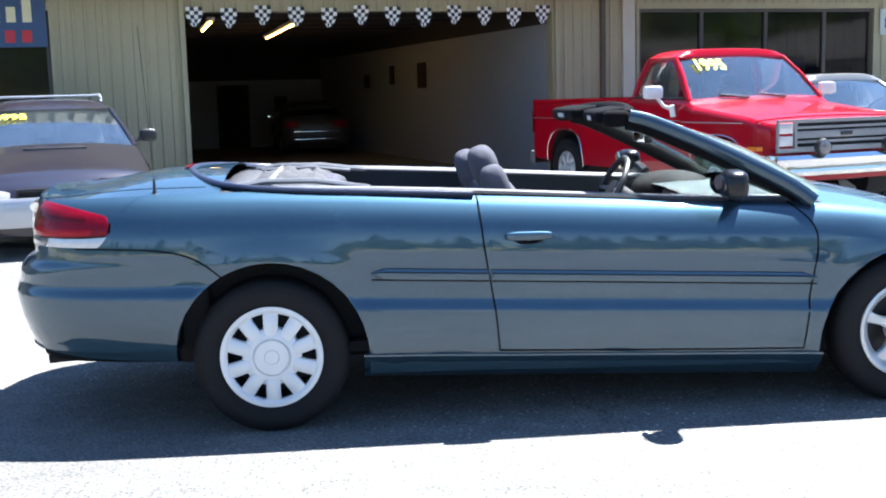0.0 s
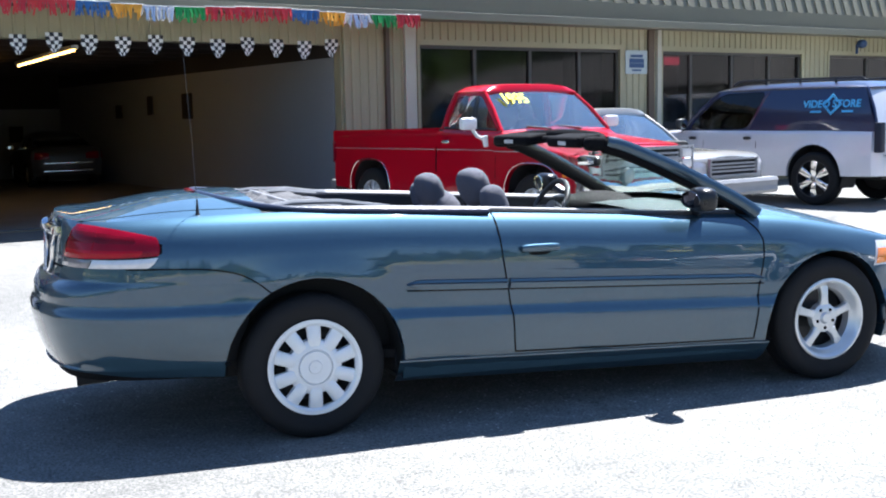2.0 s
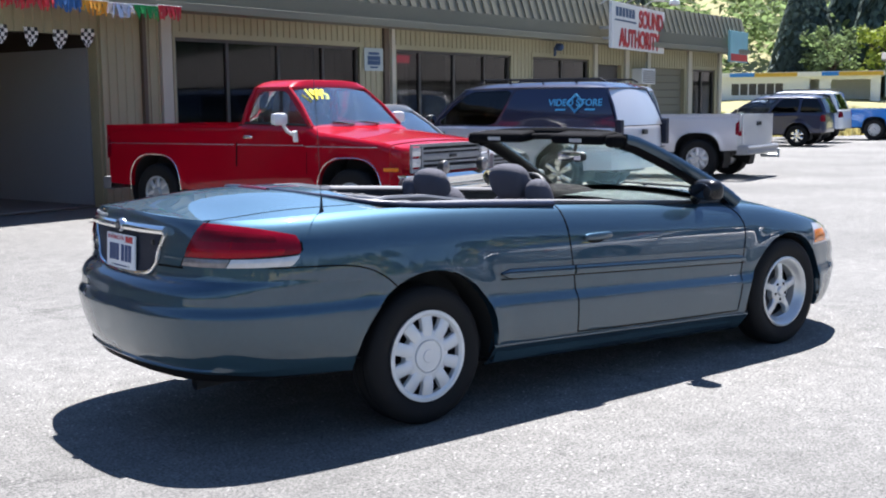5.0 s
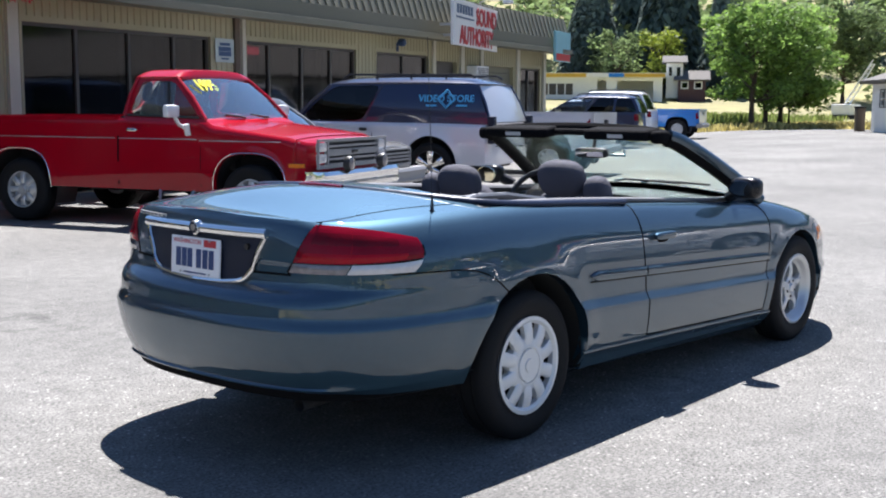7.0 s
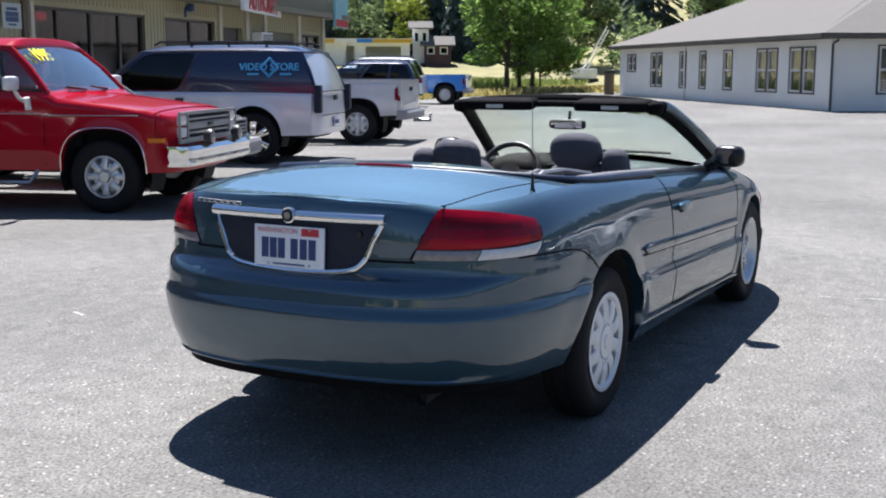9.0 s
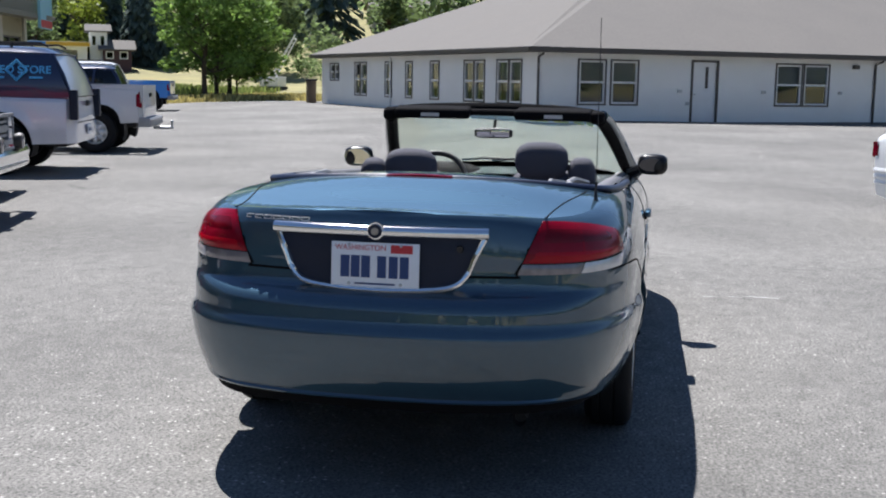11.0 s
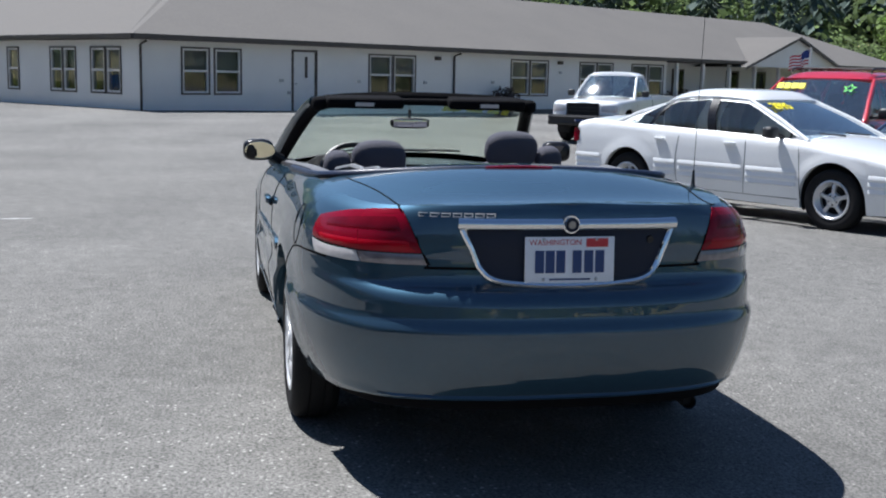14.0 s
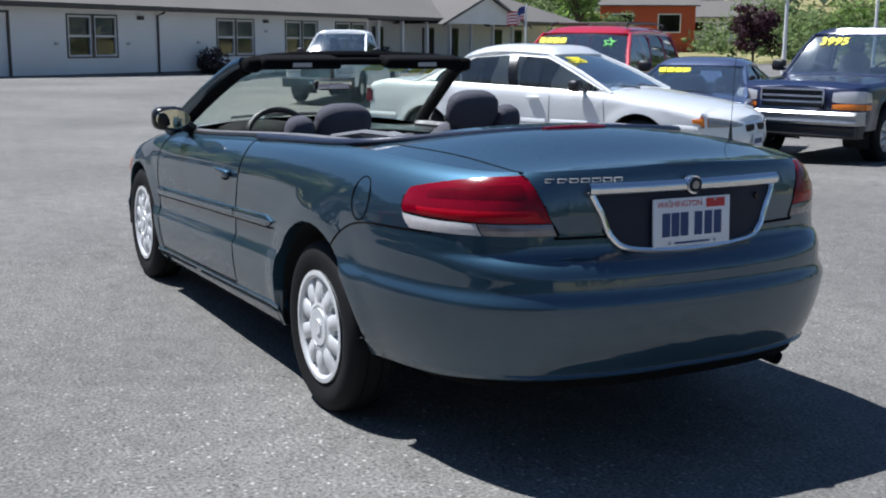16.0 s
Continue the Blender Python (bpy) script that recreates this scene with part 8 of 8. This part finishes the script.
def tree(label, x, y, z, h, w, leaf, n=3000, size=0.16, trunks=1, seed=1, name="tree"):
    rnd = random.Random(seed)
    t = thing(name, label, "tree", pose(x, y, z))
    lobes = []
    for k in range(26 + 6 * trunks):
        a, rr = rnd.random() * 6.28, (rnd.random() ** 0.5) * w * 0.4
        zz = h * (0.26 + 0.6 * rnd.random())
        lobes.append(((rr * math.cos(a), rr * math.sin(a), zz), (w * (0.08 + 0.11 * rnd.random()), w * (0.08 + 0.11 * rnd.random()), h * (0.06 + 0.09 * rnd.random()))))
    bm = bmesh.new()
    for k in range(trunks):
        ox = (k - (trunks - 1) / 2) * w * 0.22
        tube(bm, [(ox, 0, -0.3), (ox + 0.05, 0.04, h * 0.25), (ox * 0.8, -0.06, h * 0.5), (ox * 0.7, 0, h * 0.85)], [0.03 * h ** 0.9, 0.024 * h ** 0.9, 0.016 * h ** 0.9, 0.004 * h], 8)
        for c, r in lobes[k::trunks]:
            s = Vector((ox, 0, max(h * 0.2, c[2] * 0.6)))
            tube(bm, [s, s.lerp(Vector(c), 0.5) + Vector((0, 0, -0.1)), c], [0.009 * h, 0.006 * h, 0.002 * h], 5)
    part("trunk", bm, m_bark, t)
    vs, fs = leaf_cloud(n, lobes, size, rnd)
    part("crown", mesh_of(vs, fs, leaf, "crown"), None, t)
    return t


def conifer_shape(h, w, n, rnd, o=(0, 0, 0), spread=0.3):
    """Drooping sprays round a tapering stem."""
    vs, fs = [], []
    o = Vector(o)
    for k in range(n):
        t = rnd.random() ** 0.8
        z = h * (0.06 + 0.94 * t)
        r = w * 0.5 * (1 - t) ** 0.8 * (0.75 + 0.4 * rnd.random()) + 0.02 * w
        a = rnd.random() * 6.283
        d = Vector((math.cos(a), math.sin(a), 0))
        s = Vector((-d.y, d.x, 0)) * r * spread * (0.7 + 0.6 * rnd.random())
        i = len(vs)
        b0 = o + Vector((0, 0, z)) + d * r * 0.15
        tip = o + Vector((0, 0, z - h * 0.06 - 0.12 * r)) + d * r
        vs += [b0, tip - s + Vector((0, 0, h * 0.01)), tip + d * r * 0.08 - Vector((0, 0, h * 0.02)), tip + s + Vector((0, 0, h * 0.01))]
        fs.append((i, i + 1, i + 2, i + 3))
    return vs, fs


def conifer(label, x, y, z, h, w, n=900, seed=2):
    t = thing("conifer", label, "tree", pose(x, y, z))
    bm = bmesh.new()
    tube(bm, [(0, 0, -0.4), (0, 0, h * 0.5), (0, 0, h * 0.98)], [0.02 * h, 0.013 * h, 0.002 * h], 8)
    part("trunk", bm, m_bark, t)
    vs, fs = conifer_shape(h, w, n * 4, random.Random(seed), spread=0.13)
    part("crown", mesh_of(vs, fs, m_conifer, "crown"), None, t)


def land(x, y):
    r = math.hypot(x - 10, y)
    return lot_z(x, y) * (1 - smooth(40, 60, r)) + hill_z(x, y) - 0.06


tree("leafy green tree with several stems at the lot's edge", 51.0, 22.4, land(51, 22.4), 7.0, 7.4, m_leaf, 17000, 0.13, 3, 3)
tree("leafy green tree beside the grass verge", 53.4, 22.4, land(53.4, 22.4), 6.0, 4.6, m_leaf, 8500, 0.13, 2, 4)
tree("bright yellow-green tree on the slope", 93, 52.6, land(93, 52.6), 7.0, 4.6, m_leafy, 1800, 0.24, 1, 6)
conifer("broad dark conifer on the slope", 94, 61.5, land(94, 61.5), 15, 7.0, 1700, 11)
conifer("tall dark conifer on the slope", 100, 56, land(100, 56), 22, 7.5, 1700, 12)
conifer("tall dark conifer on the slope", 106, 63, land(106, 63), 24, 8.0, 1700, 13)
conifer("dark conifer on the slope", 98, 48.5, land(98, 48.5), 15, 5.5, 1300, 14)
tree("broad grey-green tree behind the crane", 96, 36, land(96, 36), 9.5, 8.5, m_wood, 7000, 0.2, 1, 15)
tree("grey-green round tree on the slope", 92, 57, land(92, 57), 7, 6.5, m_wood, 1800, 0.25, 1, 8)
tree("green tree on the grassy slope", 120, 30, land(120, 30), 9, 5, m_wood, 1400, 0.3, 1, 9)
tree("dark purple-leaved tree behind the lot", 49.6, -48.9, land(49.6, -48.9), 4.3, 3.6, m_plumleaf, 2600, 0.16, 1, 10)
tree("bright green tree behind the office", 73, -51.7, land(73, -51.7), 8.0, 4.6, m_leaf, 2400, 0.18, 1, 11)
tree("green tree beside the road", 60, -70, land(60, -70), 4.5, 6.5, m_leaf, 2400, 0.17, 1, 12)
tree("tan-green shrub tree by the orange house", 76, -58, land(76, -58), 4.0, 4.5, m_wood, 1200, 0.18, 1, 13)


def build_woods():
    """Far woods on the slopes: conifers and broadleaf trees past counting."""
    rnd = random.Random(21)
    cv, cf, bv, bf = [], [], [], []
    made = 0
    while made < 3600:
        a = rnd.uniform(-3.14, 3.14)
        r = rnd.uniform(82, 340)
        if not (-0.75 < a < 1.25) and rnd.random() < 0.7:
            continue
        x, y = 10 + r * math.cos(a), r * math.sin(a)
        patch_ = noise.noise(Vector((x / 38, y / 38, 3)))
        open_slope = 0.14 < a < 0.3 and r < 235
        if open_slope and rnd.random() < 0.45:
            continue
        glade = 0.36 < a < 0.92 and r < 190
        if patch_ < -0.4 and r < 220 or glade and (r < 104 or rnd.random() < 0.6):
            continue
        z = land(x, y)
        if r < 114:
            h, w = rnd.uniform(1.5, 4.5), rnd.uniform(2, 5)
            lobes = [((x + rnd.uniform(-0.3, 0.3) * w, y + rnd.uniform(-0.3, 0.3) * w, z + h * rnd.uniform(0.2, 0.8)), (w * 0.28, w * 0.28, h * 0.25)) for _ in range(6)]
            v, f = leaf_cloud(160, lobes, w * 0.07, rnd)
            bf += [tuple(i + len(bv) for i in q) for q in f]
            bv += v
        elif rnd.random() < (0.1 if glade else 0.42) and not open_slope:
            h = rnd.uniform(12, 24)
            v, f = conifer_shape(h, h * rnd.uniform(0.26, 0.36), 150, rnd, (x, y, z), 0.22)
            cf += [tuple(i + len(cv) for i in q) for q in f]
            cv += v
        else:
            h, w = rnd.uniform(6, 13), rnd.uniform(5, 10)
            lobes = [((x + rnd.uniform(-0.3, 0.3) * w, y + rnd.uniform(-0.3, 0.3) * w, z + h * rnd.uniform(0.3, 0.8)), (w * 0.28, w * 0.28, h * 0.22)) for _ in range(6)]
            v, f = leaf_cloud(120, lobes, w * 0.085, rnd)
            bf += [tuple(i + len(bv) for i in q) for q in f]
            bv += v
        made += 1
    for _ in range(130):
        x, y = rnd.uniform(46, 104), rnd.uniform(-96, -34)
        if math.hypot(x - 81.5, y + 65.3) < 8 or math.hypot(x - 88, y + 80) < 8 or (x - 29.4) * 0.84 - (y - 3) * 0.54 > 74 and rnd.random() < 0.3 or x < 62 and y > -52:
            continue
        if abs((y + 65.3) * 71.5 - (x - 81.5) * -65.3) / 97 < 6 and x < 81:
            continue
        z = land(x, y)
        h, w = rnd.uniform(2, 5.5), rnd.uniform(3, 6)
        lobes = [((x + rnd.uniform(-0.3, 0.3) * w, y + rnd.uniform(-0.3, 0.3) * w, z + h * rnd.uniform(0.2, 0.8)), (w * 0.28, w * 0.28, h * 0.25)) for _ in range(6)]
        v, f = leaf_cloud(300, lobes, w * 0.05, rnd)
        bf += [tuple(i + len(bv) for i in q) for q in f]
        bv += v
    ob = part("conifer_wood", mesh_of(cv, cf, m_conifer, "conifer_wood"), None)
    tagged(ob, "dark conifer woods covering the far slopes", "woods", kind="stuff")
    ob = part("broadleaf_wood", mesh_of(bv, bf, m_wood, "broadleaf_wood"), None)
    tagged(ob, "green broadleaf woods covering the far slopes", "woods", kind="stuff")


build_woods()


def build_verge():
    """Weeds, shrubs and dry grass behind the lot."""
    rnd = random.Random(31)
    gv, gf, sv, sf = [], [], [], []
    for _ in range(52000):
        x, y = rnd.uniform(30.5, 72), rnd.uniform(14, 46)
        if x < 50.5 and y < lot_edge(min(x, 50)) + 0.4:
            continue
        if (x - 29.4) * math.sin(radians(36)) - (y - 3.02) * math.cos(radians(36)) > -1.2 and x < 48:
            continue
        z = land(x, y)
        green = noise.noise(Vector((x / 9, y / 9, 1))) > -0.12 and y > lot_edge(min(x, 50)) + 2.2
        h = rnd.uniform(0.15, 0.5) * (1.9 if green else 1.0)
        a = rnd.random() * 6.28
        d = Vector((math.cos(a), math.sin(a), 0)) * rnd.uniform(0.03, 0.1)
        vs, fs = (gv, gf) if green else (sv, sf)
        i = len(vs)
        p = Vector((x, y, z - 0.05))
        lean = Vector((rnd.gauss(0, 0.15), rnd.gauss(0, 0.15), h))
        vs += [p - d, p + d, p + d * 0.5 + lean, p - d * 0.7 + lean * 0.8]
        fs.append((i, i + 1, i + 2, i + 3))
    tagged(part("weeds", mesh_of(gv, gf, m_weed, "weeds"), None), "green weeds behind the lot", "weeds", kind="stuff")
    tagged(part("dry_grass", mesh_of(sv, sf, m_straw, "dry_grass"), None), "dry straw-coloured grass behind the lot", "grass", kind="stuff")


build_verge()


m_bronze = leafy(M("dark_bronze_leaves", (0.06, 0.045, 0.042), 0.7, var=0.3, scale=0.8, island=0.4), 0.3)


def bush(x, y, z, r, seed):
    rnd = random.Random(seed)
    t = thing("bush", "rounded dark bronze bush against the white office wall", "bush", pose(x, y, z), group="bushes")
    vs, fs = leaf_cloud(700, [((0, 0, r * 0.7), (r, r * 0.8, r * 0.75)), ((r * 0.3, 0, r * 0.5), (r * 0.8, r * 0.7, r * 0.55))], r * 0.13, rnd)
    part("foliage", mesh_of(vs, fs, m_bronze, "foliage"), None, t)
    bm = bmesh.new()
    tube(bm, [(0, 0, -0.1), (0, 0, r * 0.8)], [0.05, 0.02], 6)
    part("stem", bm, m_bark, t)


OFF = pose(29.4, 3.02, 0.0, 0, 0, -57.3)
for u, v, r, k in ((15.5, -0.6, 0.72, 41), (24.6, -0.6, 0.5, 42), (26.6, -0.6, 0.6, 43), (29.2, 0.6, 0.75, 44), (35.5, -1.4, 0.6, 45), (41.0, -1.4, 0.6, 46)):
    p = OFF @ Vector((u, v, 0))
    bush(p.x, p.y, lot_z(p.x, p.y), r, k)


def build_depot():
    """White low building with a blue and yellow band across the road."""
    m = pose(78.3, 60.3, 1.55, 0, 0, -58)
    d = thing("depot_building", "low white building with a blue and yellow roof band", "building", m)
    bm = bmesh.new()
    pierced_wall(bm, 0, 14, -2, 2.15, 0, 0.2, [(1.6 + k * 0.75, 2.25 + k * 0.75, 0.6, 1.6) for k in range(6)] + [(8.2, 9.0, 0, 1.9), (10, 13.2, 0.0, 1.85)])
    quick_box(bm, 0, 0.2, 0.2, 8, -2, 2.15)
    quick_box(bm, 13.8, 14, 0.2, 8, -2, 2.15)
    quick_box(bm, 0.2, 13.8, 3, 3.1, -2, 2.15)
    part("wall", bm, m_white, d, smooth=False)
    for k in range(6):
        bm = bmesh.new()
        quick_box(bm, 1.6 + k * 0.75, 2.25 + k * 0.75, 0.08, 0.1, 0.6, 1.6)
        part("window", bm, m_winframe, d, smooth=False)
    bm = bmesh.new()
    quick_box(bm, -0.3, 14.3, -0.5, 8, 2.15, 2.55)
    part("roof", bm, m_white, d, smooth=False)
    for nm, a, b_, c in (("blue_band", 1.5, 3.6, m_bluepaint), ("yellow_band", 3.6, 7.2, m_orange), ("blue_band", 9.2, 10.6, m_bluepaint), ("yellow_band", 10.6, 14.2, m_orange)):
        bm = bmesh.new()
        quick_box(bm, a, b_, -0.55, -0.5, 2.17, 2.5)
        part(nm, bm, c, d, smooth=False)


m_orange = M("ochre_band", (0.62, 0.38, 0.04), 0.6, var=0.12, scale=1)
build_depot()


def build_house(x, y, yaw, w, dp, h, wall, label, roof=0.45, base=None):
    z = land(x, y) if base is None else base
    t = thing("house", label, "house", pose(x, y, z, 0, 0, yaw))
    ws = [(-w * 0.36, -w * 0.16, h * 0.45, h * 0.8), (w * 0.12, w * 0.34, h * 0.45, h * 0.8)]
    bm = bmesh.new()
    pierced_wall(bm, -w / 2, w / 2, -1, h, -dp / 2, -dp / 2 + 0.2, ws)
    quick_box(bm, -w / 2, -w / 2 + 0.2, -dp / 2 + 0.2, dp / 2, -1, h)
    quick_box(bm, w / 2 - 0.2, w / 2, -dp / 2 + 0.2, dp / 2, -1, h)
    quick_box(bm, -w / 2 + 0.2, w / 2 - 0.2, dp / 2 - 0.2, dp / 2, -1, h)
    v = [bm.verts.new(p) for p in ((-w / 2, -dp / 2, h), (-w / 2, dp / 2, h), (-w / 2, 0, h + roof * dp / 2))]
    bm.faces.new(v)
    v = [bm.verts.new(p) for p in ((w / 2, -dp / 2, h), (w / 2, dp / 2, h), (w / 2, 0, h + roof * dp / 2))]
    bm.faces.new(v)
    part("wall", bm, wall, t, smooth=False)
    for a, b_, c, d in ws:
        bm = bmesh.new()
        for q in ((a - 0.1, a, c - 0.1, d + 0.1), (b_, b_ + 0.1, c - 0.1, d + 0.1), (a, b_, d, d + 0.1), (a, b_, c - 0.1, c)):
            quick_box(bm, q[0], q[1], -dp / 2 - 0.05, -dp / 2 + 0.05, q[2], q[3])
        wn_ = part("window", bm, m_white, t, smooth=False)
        bm = bmesh.new()
        quick_box(bm, a, b_, -dp / 2 + 0.06, -dp / 2 + 0.08, c, d)
        part("pane", bm, m_shopglass, wn_, smooth=False)
    bm = bmesh.new()
    e = 0.4
    for s in (-1, 1):
        lo, hi = Vector((0, s * (dp / 2 + e), h - roof * e)), Vector((0, 0, h + roof * dp / 2))
        for dz in (0.06, 0.18):
            grid(bm, [[Vector((-w / 2 - e, lo.y, lo.z + dz)), Vector((-w / 2 - e, hi.y, hi.z + dz))], [Vector((w / 2 + e, lo.y, lo.z + dz)), Vector((w / 2 + e, hi.y, hi.z + dz))]])
        grid(bm, [[Vector((-w / 2 - e, lo.y, lo.z + 0.06)), Vector((w / 2 + e, lo.y, lo.z + 0.06))], [Vector((-w / 2 - e, lo.y, lo.z + 0.18)), Vector((w / 2 + e, lo.y, lo.z + 0.18))]])
    part("roof", bm, m_shingle, t, smooth=False)
    return t


m_orangewall = M("orange_house_paint", (0.52, 0.09, 0.03), 0.6, var=0.1, scale=0.6)
m_blockgrey = M("grey_shed_metal", (0.3, 0.31, 0.32), 0.5, 0.2, var=0.12, scale=0.6)
build_house(81.5, -65.3, 233, 8.5, 7, 4.3, m_orangewall, "orange two-storey house with white windows and grey roof")
build_house(88, -80, 225, 9, 7, 2.6, m_lap, "small pale house behind the lot")
build_house(90.3, 49.8, -60, 1.5, 2, 2.3, m_white, "small white shed below the conifers", base=2.9)
build_house(91.2, 48.5, -60, 2.5, 3, 1.4, M("maroon_siding", (0.07, 0.03, 0.035), 0.6, var=0.1, scale=1), "low maroon building behind the trees", base=2.2)
build_house(150, 33, -70, 14, 8, 3, m_blockgrey, "grey shed on the grassy slope")
build_house(165, 52, -70, 10, 8, 3, m_blockgrey, "small grey house on the slope")
build_house(30, 34, 14, 16, 8, 3.2, m_blockgrey, "grey metal shed past the shop row", base=0)


def build_crane():
    t = thing("crane", "blue and white lattice crane parked by the trees", "crane", pose(83, 30.6, land(83, 30.6)) @ Matrix.Scale(0.66, 4))
    bm = bmesh.new()
    for a, b_ in (((0, 0.3, 1.5), (1.4, -2.2, 6.4)), ((0, -0.3, 1.5), (1.4, -2.6, 6.4)), ((0, 0, 2.1), (1.4, -2.4, 6.9))):
        tube(bm, [a, b_], 0.09, 5)
    for k in range(9):
        s = k / 9
        tube(bm, [Vector((0, 0.3, 1.5)).lerp(Vector((1.4, -2.2, 6.4)), s), Vector((0, 0, 2.1)).lerp(Vector((1.4, -2.4, 6.9)), s + 0.11)], 0.05, 4)
        tube(bm, [Vector((0, -0.3, 1.5)).lerp(Vector((1.4, -2.6, 6.4)), s + 0.11), Vector((0, 0, 2.1)).lerp(Vector((1.4, -2.4, 6.9)), s)], 0.05, 4)
    part("jib", bm, m_white, t)
    bm = bmesh.new()
    box(bm, -1.5, 1.5, -1.2, 1.2, 0.5, 1.7, 0.1)
    part("cab", bm, m_white, t)
    bm = bmesh.new()
    box(bm, -1.8, 1.8, -1.3, 1.3, 0, 0.5, 0.1)
    part("chassis", bm, m_dark, t)


build_crane()


def build_posts():
    # flag on its staff
    f = thing("flag", "striped flag hanging on a white staff by the office", "flag", pose(21.4, -14.3, lot_z(21.4, -14.3)))
    bm = bmesh.new()
    tube(bm, [(0, 0, -0.1), (0, 0, 2.4)], [0.035, 0.022], 8)
    part("staff", bm, m_white, f)
    m_fred, m_fblue = M("flag_red", (0.5, 0.03, 0.05), 0.8, var=0.1, scale=9), M("flag_blue", (0.03, 0.05, 0.2), 0.8, var=0.1, scale=9)

    def cloth(s, t):
        return Vector((0.08 * s, 0.03 + 0.5 * s, 2.32 - 0.36 * t - 0.2 * s)) + Vector((0.06 * math.sin(7 * s + t), 0, 0.03 * math.sin(9 * s)))

    for k in range(9):
        bm = bmesh.new()
        a, b_ = k / 9, (k + 1) / 9
        s0 = 0.42 if k < 5 else 0.0
        grid(bm, [[cloth(s, a), cloth(s, b_)] for s in np.linspace(s0, 1, 9)])
        part("stripe", bm, m_fred if k % 2 == 0 else m_white, f)
    bm = bmesh.new()
    grid(bm, [[cloth(s, t) for t in np.linspace(0, 5 / 9, 4)] for s in np.linspace(0, 0.42, 5)])
    part("canton", bm, m_fblue, f)
    for x, y, h in ((12.9, -15.4, 2.4), (14.6, -20.0, 2.9)):
        p = thing("lamp_post", "slim white post with a small lamp head", "lamp post", pose(x, y, lot_z(x, y)), group="lamp posts")
        bm = bmesh.new()
        tube(bm, [(0, 0, -0.1), (0, 0, h)], [0.05, 0.035], 8)
        part("post", bm, m_white, p)
        bm = bmesh.new()
        lathe(bm, [(0.001, 0.26), (0.06, 0.22), (0.11, 0.1), (0.08, 0.0), (0.001, 0.0)], 16, "z")
        part("lamp_head", bm, m_white, p, at=pose(0, 0, h))
    # bin at the end of the rear wing
    q = pose(29.4, 3.02, 0, 0, 0, 36) @ Vector((21.2, 0.3, 0))
    b2 = thing("dustbin", "brown upright dustbin at the end of the office wing", "bin", pose(q.x, q.y, land(q.x, q.y) + 0.05, 0, 0, 36))
    bm = bmesh.new()
    box(bm, -0.2, 0.2, -0.2, 0.2, 0, 1.05, 0.04)
    part("tub", bm, m_brown, b2)
    bm = bmesh.new()
    box(bm, -0.23, 0.23, -0.23, 0.23, 1.05, 1.13, 0.03)
    part("lid", bm, m_dark, b2)


build_posts()
